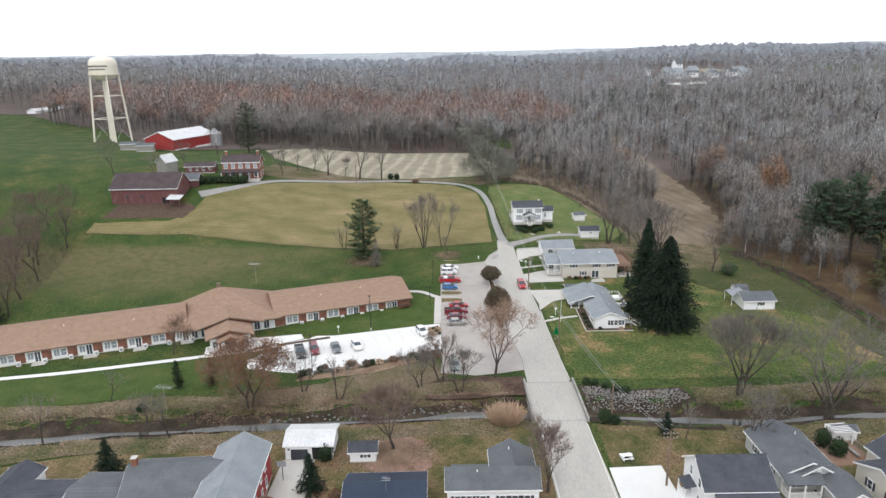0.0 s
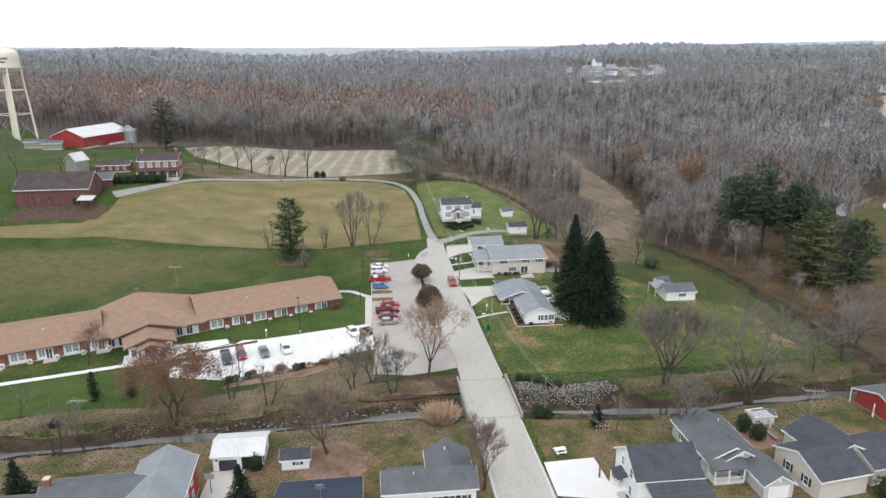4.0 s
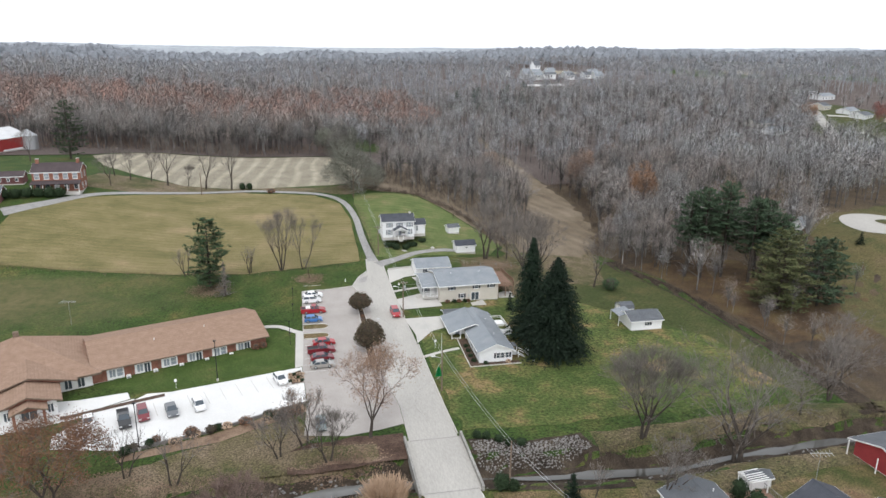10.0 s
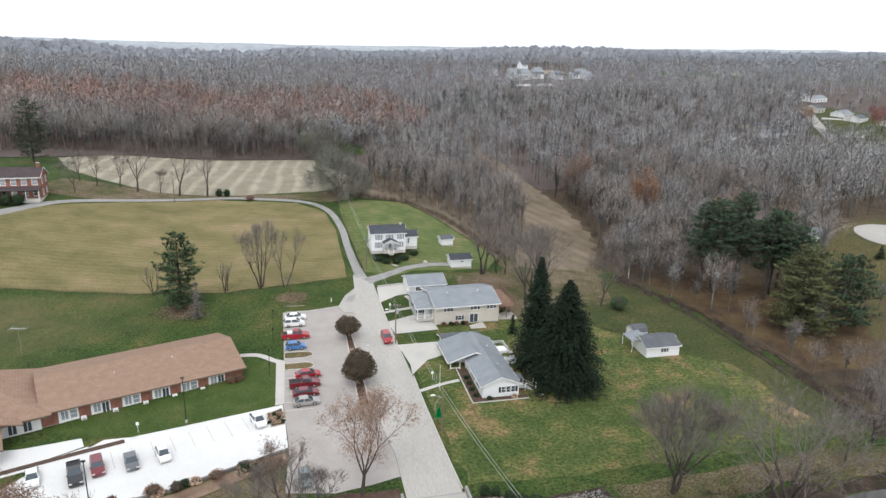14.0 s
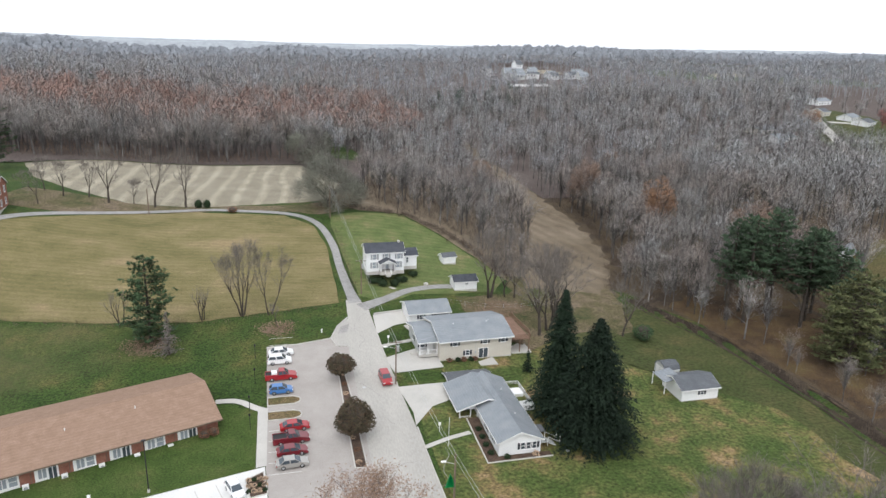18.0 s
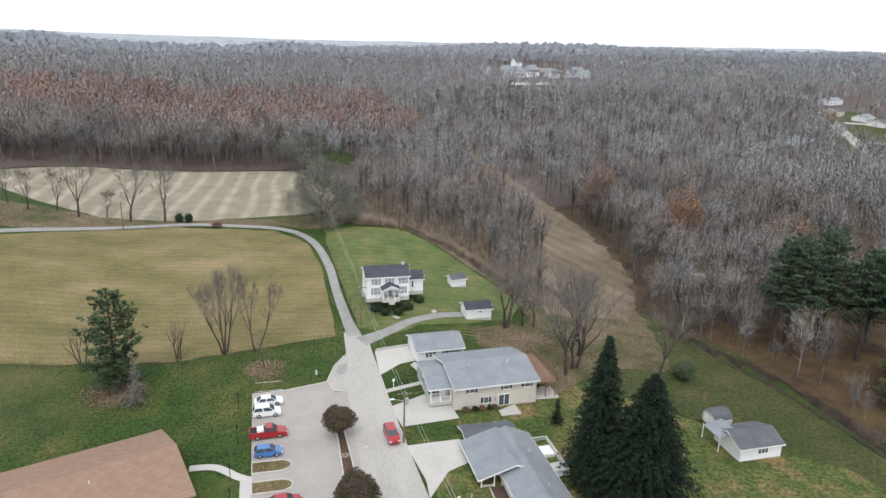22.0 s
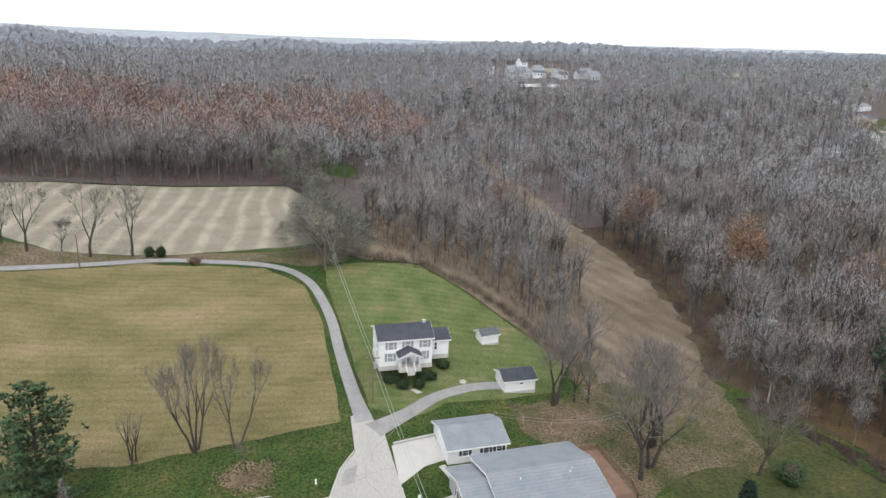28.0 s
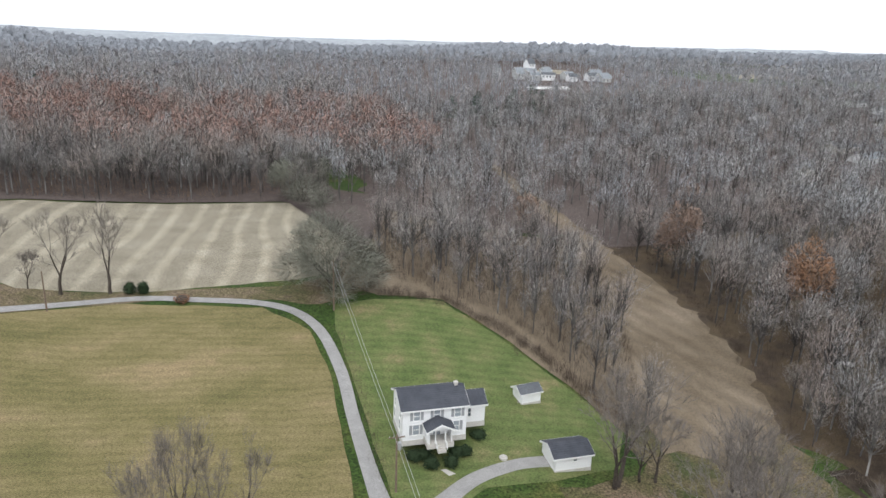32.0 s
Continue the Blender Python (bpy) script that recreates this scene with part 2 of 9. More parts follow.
M["cream"] = lined(mat("cream_siding", [(0.58, 0.54, 0.47), (0.64, 0.6, 0.53)], 3, 0.6, 0.1, 20, grain=0.05), 0.16, 'Z', 0.1, 0.35)
M["grey_siding"] = lined(mat("grey_siding", [(0.5, 0.51, 0.5), (0.57, 0.58, 0.57)], 3, 0.6, 0.1, 20, grain=0.05), 0.16, 'Z', 0.1, 0.35)
M["brick"] = lined(mat("red_brick", [(0.21, 0.086, 0.063), (0.286, 0.129, 0.09), (0.336, 0.172, 0.126)], 1.2, 0.85, 0.3, 15, grain=0.25), 0.1, 'Z', 0.15, 0.3)
M["red_wall"] = lined(mat("red_painted_wall", [(0.3, 0.045, 0.05), (0.38, 0.06, 0.06)], 2, 0.7, 0.2, 15, grain=0.15), 0.2, 'Z', 0.12, 0.35)
M["barn_wood"] = lined(mat("barn_boards", [(0.11, 0.05, 0.052), (0.16, 0.072, 0.07), (0.2, 0.115, 0.105)], 1.6, 0.9, 0.4, 12, grain=0.3, stretch=(3, 3, 0.4)), 0.3, 'X', 0.2, 0.4)
M["barn_red"] = lined(mat("barn_red_metal", [(0.3, 0.035, 0.035), (0.36, 0.05, 0.045)], 4, 0.55, 0.1, 15, grain=0.08), 0.3, 'X', 0.12, 0.4)
M["trim"] = mat("white_trim", [(0.8, 0.8, 0.79)], 2, 0.55, 0.05, 10, grain=0.04)
M["shingle"] = lined(mat("grey_shingles", [(0.215, 0.237, 0.258), (0.25, 0.272, 0.292), (0.285, 0.302, 0.318)], 2.6, 0.9, 0.35, 20, grain=0.16), 0.14, 'Z', 0.12, 0.4)
M["dark_shingle"] = lined(mat("dark_shingles", [(0.05, 0.055, 0.068), (0.085, 0.09, 0.105)], 2, 0.85, 0.35, 20, grain=0.2), 0.14, 'Z', 0.15, 0.4)
M["mid_shingle"] = lined(mat("weathered_shingles", [(0.102, 0.11, 0.121), (0.123, 0.131, 0.143), (0.143, 0.151, 0.162)], 2.4, 0.9, 0.35, 20, grain=0.2), 0.14, 'Z', 0.15, 0.4)
M["tan_shingle"] = lined(mat("tan_shingles", [(0.25, 0.165, 0.117), (0.285, 0.19, 0.137), (0.325, 0.222, 0.165)], 1.2, 0.9, 0.35, 14, grain=0.2), 0.16, 'Z', 0.1, 0.4)
M["brown_roof"] = lined(mat("brown_roofing", [(0.06, 0.046, 0.048), (0.09, 0.07, 0.073)], 3, 0.85, 0.3, 20, grain=0.2), 0.2, 'Z', 0.12, 0.3)
M["metal_roof"] = lined(mat("pale_metal_roof", [(0.55, 0.555, 0.56), (0.68, 0.685, 0.69)], 3, 0.5, 0.05, 10, grain=0.12, metal=0.1), 0.5, 'X', 0.06, 0.4)
M["blue_roof"] = lined(mat("blue_metal_roof", [(0.025, 0.036, 0.061), (0.033, 0.048, 0.077)], 4, 0.5, 0.05, 10, grain=0.08), 0.4, 'X', 0.2, 0.5)
M["grey_wood"] = lined(mat("weathered_boards", [(0.25, 0.24, 0.22), (0.35, 0.34, 0.31)], 1.5, 0.9, 0.3, 12, grain=0.25), 0.2, 'X', 0.2, 0.4)
M["deck"] = mat("stained_deck_wood", [(0.2, 0.125, 0.09), (0.27, 0.172, 0.125)], 1.0, 0.8, 0.2, 12, grain=0.2)
M["wood"] = mat("pole_wood", [(0.14, 0.1, 0.075), (0.22, 0.17, 0.13)], 0.6, 0.9, 0.3, 12, grain=0.2, stretch=(1, 1, 0.2))
M["glass"] = glassy("window_glass", (0.06, 0.075, 0.09))
M["pale_glass"] = glassy("curtained_glass", (0.3, 0.33, 0.36), 0.15)
M["black"] = mat("black_metal", [(0.02, 0.02, 0.022)], 1, 0.5, 0.05, 10, grain=0.2)
M["shutter"] = mat("dark_shutter", [(0.045, 0.05, 0.06)], 1, 0.6, 0.1, 10, grain=0.2)
M["grey_shutter"] = mat("grey_shutter", [(0.3, 0.31, 0.32)], 1, 0.6, 0.1, 10, grain=0.15)
M["steel"] = mat("galvanised_steel", [(0.45, 0.46, 0.47), (0.55, 0.56, 0.57)], 0.5, 0.45, 0.05, 10, metal=0.7, grain=0.1)
M["tank"] = mat("cream_tank_paint", [(0.7, 0.65, 0.55), (0.76, 0.71, 0.61)], 4, 0.5, 0.05, 10, grain=0.05)
M["bark"] = mat("grey_bark", [(0.114, 0.098, 0.086), (0.174, 0.154, 0.139), (0.24, 0.218, 0.2)], 1.2, 0.95, 0.4, 12, vary=0.25, grain=0.25)
M["dark_bark"] = mat("dark_bark", [(0.05, 0.042, 0.036), (0.09, 0.075, 0.062)], 1.0, 0.95, 0.4, 12, vary=0.25, grain=0.25)
M["pale_twig"] = mat("pale_winter_twigs", [(0.2, 0.15, 0.13), (0.27, 0.21, 0.185)], 1.2, 0.95, 0.3, 12, vary=0.25, grain=0.2)
M["red_twig"] = mat("reddish_winter_twigs", [(0.13, 0.09, 0.075), (0.19, 0.14, 0.12)], 1.2, 0.95, 0.3, 12, vary=0.25, grain=0.2)
M["needles"] = mat("spruce_needles", [(0.007, 0.015, 0.009), (0.013, 0.025, 0.014), (0.02, 0.036, 0.019)], 1.2, 0.9, 0.2, 10, vary=0.35, grain=0.3)
M["pine"] = mat("pine_needles", [(0.034, 0.067, 0.032), (0.057, 0.098, 0.046), (0.098, 0.138, 0.063)], 1.5, 0.9, 0.2, 10, vary=0.35, grain=0.3)
M["grove_pine"] = mat("dark_pine_needles", [(0.047, 0.084, 0.049), (0.081, 0.13, 0.074), (0.121, 0.176, 0.097)], 1.5, 0.9, 0.2, 10, vary=0.35, grain=0.3)
M["low_pine"] = mat("yellow_green_pine_needles", [(0.108, 0.132, 0.059), (0.169, 0.189, 0.081), (0.243, 0.24, 0.115)], 1.5, 0.9, 0.2, 10, vary=0.35, grain=0.3)
M["yew"] = mat("clipped_evergreen", [(0.015, 0.028, 0.012), (0.03, 0.05, 0.022)], 0.6, 0.9, 0.3, 10, vary=0.3, grain=0.3)
M["rust_leaf"] = mat("dry_brown_leaves", [(0.15, 0.078, 0.046), (0.21, 0.115, 0.07)], 1, 0.9, 0.2, 10, vary=0.35, grain=0.2)
M["pale_leaf"] = mat("pale_dry_leaves", [(0.24, 0.155, 0.108), (0.31, 0.215, 0.158)], 1, 0.9, 0.2, 10, vary=0.3, grain=0.2)
M["round_leaf"] = mat("bronze_green_leaves", [(0.05, 0.045, 0.025), (0.08, 0.065, 0.04), (0.11, 0.06, 0.045)], 0.8, 0.85, 0.2, 10, vary=0.4, grain=0.25)
M["reed"] = mat("dry_reeds", [(0.4, 0.28, 0.19), (0.52, 0.39, 0.28)], 0.6, 0.9, 0.2, 10, vary=0.25, grain=0.2)
M["rock"] = mat("pale_riprap", [(0.150, 0.142, 0.134), (0.24, 0.23, 0.222)], 0.8, 0.9, 0.3, 8, vary=0.45, grain=0.25)
M["tyre"] = mat("tyre_rubber", [(0.02, 0.02, 0.02)], 0.3, 0.8, 0.1, 10, grain=0.2)
M["line"] = mat("road_paint", [(0.62, 0.61, 0.58), (0.72, 0.71, 0.68)], 0.8, 0.8, 0.05, 14, grain=0.15)
M["tar"] = mat("crack_sealant", [(0.26, 0.25, 0.237), (0.351, 0.339, 0.325)], 1.0, 0.8, 0.1, 10, grain=0.2)
w = bpy.data.materials.new("creek_water")
w.use_nodes = True
wb = w.node_tree.nodes["Principled BSDF"]
wb.inputs["Base Color"].default_value = (0.09, 0.085, 0.075, 1)
wb.inputs["Roughness"].default_value = 0.06
wno = w.node_tree.nodes.new("ShaderNodeTexNoise")
wno.inputs["Scale"].default_value = 1.6
wbp = w.node_tree.nodes.new("ShaderNodeBump")
wbp.inputs["Strength"].default_value = 0.5
wbp.inputs["Distance"].default_value = 0.05
w.node_tree.links.new(wno.outputs["Fac"], wbp.inputs["Height"])
w.node_tree.links.new(wbp.outputs[0], wb.inputs["Normal"])
# pale patches in the base colour stand for sky reflections and shallow riffles
wrp = w.node_tree.nodes.new("ShaderNodeValToRGB")
wrp.color_ramp.elements[0].color, wrp.color_ramp.elements[1].color = (0.05, 0.048, 0.042, 1), (0.36, 0.36, 0.35, 1)
wrp.color_ramp.elements[0].position, wrp.color_ramp.elements[1].position = 0.4, 0.58
wri = w.node_tree.nodes.new("ShaderNodeTexNoise")
wri.inputs["Scale"].default_value = 0.22
wri.inputs["Detail"].default_value = 5
w.node_tree.links.new(wri.outputs["Fac"], wrp.inputs[0])
w.node_tree.links.new(wrp.outputs[0], wb.inputs["Base Color"])
M["water"] = w
M["brush"] = mat("dry_brush", [(0.07, 0.053, 0.042), (0.11, 0.085, 0.067), (0.17, 0.138, 0.11)], 2, 0.95, 0.0, 8, vary=0.3, grain=0.25)


# ---- mesh building ----
class MB:
    """Collects vertices and faces of one mesh."""

    def __init__(self):
        self.v, self.f = [], []

    def add(self, verts, faces):
        o = len(self.v)
        self.v += [tuple(p) for p in verts]
        self.f += [tuple(i + o for i in f) for f in faces]
        return self

    def box(self, x0, y0, z0, x1, y1, z1):
        return self.add([(x, y, z) for z in (z0, z1) for y in (y0, y1) for x in (x0, x1)],
                        [(0, 2, 3, 1), (4, 5, 7, 6), (0, 1, 5, 4), (1, 3, 7, 5), (3, 2, 6, 7), (2, 0, 4, 6)])

    def prism(self, poly, a, b, axis='y'):
        """A closed outline pushed along an axis: (x, z) outlines along y, (y, z) along x, (x, y) along z."""
        put = {'y': lambda p, s: (p[0], s, p[1]), 'x': lambda p, s: (s, p[0], p[1]), 'z': lambda p, s: (p[0], p[1], s)}[axis]
        n = len(poly)
        return self.add([put(p, a) for p in poly] + [put(p, b) for p in poly],
                        [tuple(range(n))[::-1], tuple(range(n, 2 * n))] + [(i, (i + 1) % n, n + (i + 1) % n, n + i) for i in range(n)])

    def slab(self, corners, thick):
        """A flat plate whose upper face has the given corners."""
        c = [Vector(p) for p in corners]
        nrm = (c[1] - c[0]).cross(c[2] - c[0]).normalized()
        if nrm.z < 0:
            nrm = -nrm
        n = len(c)
        return self.add([tuple(p) for p in c] + [tuple(p - nrm * thick) for p in c],
                        [tuple(range(n)), tuple(range(n, 2 * n))[::-1]] + [(i, (i + 1) % n, n + (i + 1) % n, n + i) for i in range(n)])

    def tube(self, p, q, r0, r1, n=6):
        p, q = Vector(p), Vector(q)
        d = (q - p).normalized()
        a = d.orthogonal().normalized()
        b = d.cross(a)
        vs = []
        for c, r in ((p, r0), (q, r1)):
            vs += [tuple(c + (a * math.cos(2 * math.pi * i / n) + b * math.sin(2 * math.pi * i / n)) * r) for i in range(n)]
        return self.add(vs, [tuple(range(n))[::-1], tuple(range(n, 2 * n))] + [(i, (i + 1) % n, n + (i + 1) % n, n + i) for i in range(n)])

    def lathe(self, prof, n=16, x=0.0, y=0.0):
        """A turned form from (radius, height) pairs."""
        vs = [(x + r * math.cos(2 * math.pi * i / n), y + r * math.sin(2 * math.pi * i / n), z) for r, z in prof for i in range(n)]
        fs = [(j * n + i, j * n + (i + 1) % n, (j + 1) * n + (i + 1) % n, (j + 1) * n + i) for j in range(len(prof) - 1) for i in range(n)]
        return self.add(vs, fs + [tuple(range(n))[::-1], tuple(range((len(prof) - 1) * n, len(prof) * n))])

    def mesh(self, name, material):
        me = bpy.data.meshes.new(name)
        me.from_pydata(self.v, [], self.f)
        me.materials.append(material)
        me.update()
        return me


def fix(me):
    bm = bmesh.new()
    bm.from_mesh(me)
    bmesh.ops.recalc_face_normals(bm, faces=bm.faces)
    bm.to_mesh(me)
    bm.free()
    return me


def part(name, mb, material, parent, label=""):
    me = mb if isinstance(mb, bpy.types.Mesh) else fix(mb.mesh(name, material))
    ob = new(name, me)
    ob.parent = parent
    return tagged(ob, label)


def thing(name, x, y, z=None, turn=0.0, label="", category="", group=""):
    ob = new(name)
    ob.empty_display_size = 0.3
    ob.matrix_basis = pose(x, y, gz(x, y) if z is None else z, 0, 0, turn)
    return tagged(ob, label, category, group)


def solo(name, mb, material, label="", category="", group="", kind="", at=None, smooth_faces=False):
    me = mb if isinstance(mb, bpy.types.Mesh) else fix(mb.mesh(name, material))
    if smooth_faces:
        me.polygons.foreach_set("use_smooth", [True] * len(me.polygons))
    ob = new(name, me)
    if at is not None:
        ob.matrix_basis = at
    return tagged(ob, label, category, group, kind)


# ---- ground ----
def sheet(xs, ys):
    gx, gy = np.meshgrid(xs, ys)
    z = ground_z(gx, gy)
    nx, ny = len(xs), len(ys)
    verts = np.stack([gx, gy, z], -1).reshape(-1, 3)
    i = np.arange((ny - 1) * nx).reshape(ny - 1, nx)[:, :-1].ravel()
    faces = np.stack([i, i + 1, i + nx + 1, i + nx], 1)
    return verts, faces


def raw_mesh(name, verts, faces, material):
    me = bpy.data.meshes.new(name)
    verts, faces = np.asarray(verts, np.float32), np.asarray(faces, np.int32)
    k = faces.shape[1]
    me.vertices.add(len(verts))
    me.vertices.foreach_set("co", verts.ravel())
    me.loops.add(faces.size)
    me.loops.foreach_set("vertex_index", faces.ravel())
    me.polygons.add(len(faces))
    me.polygons.foreach_set("loop_start", np.arange(0, faces.size, k, dtype=np.int32))
    me.update(calc_edges=True)
    me.validate()
    me.materials.append(material)
    return me


xs = np.unique(np.r_[np.arange(-3000, -400, 100), np.arange(-400, -130, 10), np.arange(-130, 150, 2.0), np.arange(150, 460, 10), np.arange(460, 3100, 100)])
ys = np.unique(np.r_[np.arange(-300, 60, 20), np.arange(60, 100, 4), np.arange(100, 130, 0.7), np.arange(130, 300, 2.0), np.arange(300, 700, 10), np.arange(700, 3600, 60)])
gv, gf = sheet(xs, ys)
ground = new("ground", raw_mesh("ground", gv, gf, M["lawn"]))
ground.data.polygons.foreach_set("use_smooth", [True] * len(ground.data.polygons))
tagged(ground, "grassy valley ground with green and yellowed turf", "ground", kind="structure")


def ragged(poly, amount, seed=1):
    """An outline with wandering natural edges."""
    r = random.Random(seed)
    out = []
    n = len(poly)
    for i in range(n):
        (xa, ya), (xb, yb) = poly[i], poly[(i + 1) % n]
        L = math.hypot(xb - xa, yb - ya)
        k = max(1, int(L / 3.0))
        for j in range(k):
            t = j / k
            s = amount * (noise.noise((xa + (xb - xa) * t * 1.0 + seed, ya + (yb - ya) * t, seed)) * 1.4 + r.uniform(-0.35, 0.35)) if j else 0.0
            out.append((xa + (xb - xa) * t - (yb - ya) / L * s, ya + (yb - ya) * t + (xb - xa) / L * s))
    return out


def drape(name, poly, material, lift, step=3.0, label="", bed=False, category="ground", height=None, wild=0.0):
    """A sheet with the given outline laid on the ground."""
    if wild:
        poly = ragged(poly, wild, len(poly))
    bm = bmesh.new()
    vs = [bm.verts.new((x, y, 0)) for x, y in poly]
    bm.faces.new(vs)
    bmesh.ops.triangulate(bm, faces=bm.faces[:])
    pts = np.array(poly)
    for axis, lo, hi in ((0, pts[:, 0].min(), pts[:, 0].max()), (1, pts[:, 1].min(), pts[:, 1].max())):
        for s in np.arange(math.ceil(lo / step) * step, hi, step):
            co, no = ((s, 0, 0), (1, 0, 0)) if axis == 0 else ((0, s, 0), (0, 1, 0))
            bmesh.ops.bisect_plane(bm, geom=bm.verts[:] + bm.edges[:] + bm.faces[:], plane_co=co, plane_no=no)
    f = height or (ground_z if bed else land)
    for v in bm.verts:
        v.co.z = float(f(v.co.x, v.co.y)) + lift
    bmesh.ops.recalc_face_normals(bm, faces=bm.faces)
    if sum(fc.normal.z for fc in bm.faces) < 0:
        bmesh.ops.reverse_faces(bm, faces=bm.faces)
    me = bpy.data.meshes.new(name)
    bm.to_mesh(me)
    bm.free()
    me.materials.append(material)
    return tagged(new(name, me), label, category, kind="structure")


def curve_band(pts, half, n=6):
    """Outline of a band along a smooth line through pts; half is its half width, or one for each point."""
    p = np.array(pts, float)
    hs = np.full(len(p), half, float) if np.isscalar(half) else np.array(half, float)
    out, wid = [], []
    for i in range(len(p) - 1):
        a, b, c, d = p[max(i - 1, 0)], p[i], p[i + 1], p[min(i + 2, len(p) - 1)]
        for s in np.arange(n) / n:
            out.append(0.5 * (2 * b + (c - a) * s + (2 * a - 5 * b + 4 * c - d) * s * s + (3 * b - a - 3 * c + d) * s ** 3))
            wid.append(hs[i] * (1 - s) + hs[i + 1] * s)
    out, wid = np.array(out + [p[-1]]), np.array(wid + [hs[-1]])
    t = np.gradient(out, axis=0)
    t /= np.linalg.norm(t, axis=1)[:, None]
    nrm = np.stack([-t[:, 1], t[:, 0]], 1)
    return [tuple(q) for q in out + nrm * wid[:, None]] + [tuple(q) for q in (out - nrm * wid[:, None])[::-1]]


def blob(x, y, rx, ry, seed=0, n=28, rough=0.18, turn=0.0):
    r = random.Random(seed)
    ph = [r.uniform(0, 6.3) for _ in range(3)]
    out = []
    for i in range(n):
        a = 2 * math.pi * i / n
        k = 1 + rough * (math.sin(2 * a + ph[0]) + 0.6 * math.sin(3 * a + ph[1]) + 0.5 * math.sin(5 * a + ph[2]))
        u, v = rx * k * math.cos(a), ry * k * math.sin(a)
        out.append((x + u * math.cos(turn) - v * math.sin(turn), y + u * math.sin(turn) + v * math.cos(turn)))
    return out


# fields and lawns
drape("hayfield", [(-112, 217.5), (-94, 216), (-80, 216), (-62, 212), (-37, 208), (-14, 205.5), (16.4, 210.5), (16.3, 226), (16.1, 241), (13.6, 254.6), (5.6, 263.6), (-21, 268.5), (-46, 262.9), (-64, 256), (-81, 249), (-82, 232), (-88, 225), (-112, 224)],
      M["hay"], 0.05, 3, "mown tan and olive hayfield", wild=0.4)
drape("wood_floor", [(20, 282), (30, 296), (40, 336), (40, 352), (10, 358), (14, 350), (30, 342), (26, 300)], M["far_floor"], 0.3, 3, "grey-brown leaf litter at a field's corner")
drape("stubble_field", [(-70, 300), (-56, 286), (-39, 275), (-13, 273), (8, 275), (20, 278), (28, 300), (34, 347), (12, 352), (-30, 354), (-59, 346), (-82, 330)],
      M["stubble"], 0.06, 3, "harvested field with wavy pale stubble stripes", wild=0.5)
drape("tan_strip", [(64, 218), (84, 216), (94, 230), (104, 256), (110, 285), (111, 336), (102, 336), (91, 303), (82, 262), (70, 238)],
      M["strip"], 0.11, 2.5, "tan mown grass strip along the wood's edge", wild=1.8)
drape("side_lawn", [(26.5, 128), (60, 127), (92, 128), (93, 150), (92, 176), (80, 186), (64, 190), (50, 184), (33, 181), (33, 176), (25.5, 176), (26, 150)],
      M["worn_lawn"], 0.05, 3, "green lawn with yellowed bare patches", wild=0.8)
drape("ditch_lawn", [(90, 128), (97.2, 128), (97.2, 150), (96.8, 174), (93.2, 195), (88.5, 210), (84, 206), (80, 194), (64, 194), (60, 186), (80, 182), (90, 172)],
      M["ditch_lawn"], 0.06, 3, "smooth yellow-green lawn along a ditch", wild=1.2)
drape("wood_floor", [(102, 118), (140, 118), (330, 150), (330, 300), (200, 330), (108, 332), (106, 285), (100, 255), (90, 236), (84, 222), (91.5, 217), (98, 198), (101.6, 174), (102, 150)],
      M["wood_floor"], 0.05, 5, "brown leaf litter on the wood's floor", wild=1.8)
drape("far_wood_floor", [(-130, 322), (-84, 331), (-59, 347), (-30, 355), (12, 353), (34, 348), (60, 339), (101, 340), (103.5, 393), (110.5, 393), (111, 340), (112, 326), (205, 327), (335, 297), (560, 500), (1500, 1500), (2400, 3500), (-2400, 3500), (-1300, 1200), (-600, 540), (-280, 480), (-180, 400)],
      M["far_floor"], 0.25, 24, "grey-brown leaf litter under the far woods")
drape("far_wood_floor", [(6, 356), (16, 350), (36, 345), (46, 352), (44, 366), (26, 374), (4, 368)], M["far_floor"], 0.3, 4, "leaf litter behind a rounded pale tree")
drape("rough_grass", [(50, 184), (58, 188), (66, 192), (80, 192), (85, 206), (90, 222), (80, 228), (68, 228), (61, 226), (60, 216), (52, 210), (44, 212), (44, 204), (48, 199)], M["rough"], 0.09, 2, "rough green and tan grass behind houses", wild=2.4)
drape("wood_floor", [(20, 274), (28, 266), (41, 265.5), (51, 250), (58, 234), (61, 222), (68, 222), (75, 240), (85, 264), (94, 303), (104, 338), (60, 338), (34, 348), (31, 330), (26, 300)], M["strip"], 0.085, 2, "tan dead grass and leaves under a belt of trees", wild=0.5)
drape("village_lawn", [(-120, 60), (17.2, 60), (17.2, 112), (8, 113), (-20, 111.5), (-45, 107), (-70, 100), (-120, 98)],
      M["leafy_lawn"], 0.05, 3, "back gardens with thin grass and fallen leaves")
drape("village_lawn", [(26.2, 60), (140, 60), (140, 108), (80, 107.5), (48, 108), (27, 111)],
      M["leafy_lawn"], 0.05, 3, "back gardens with thin dry grass")
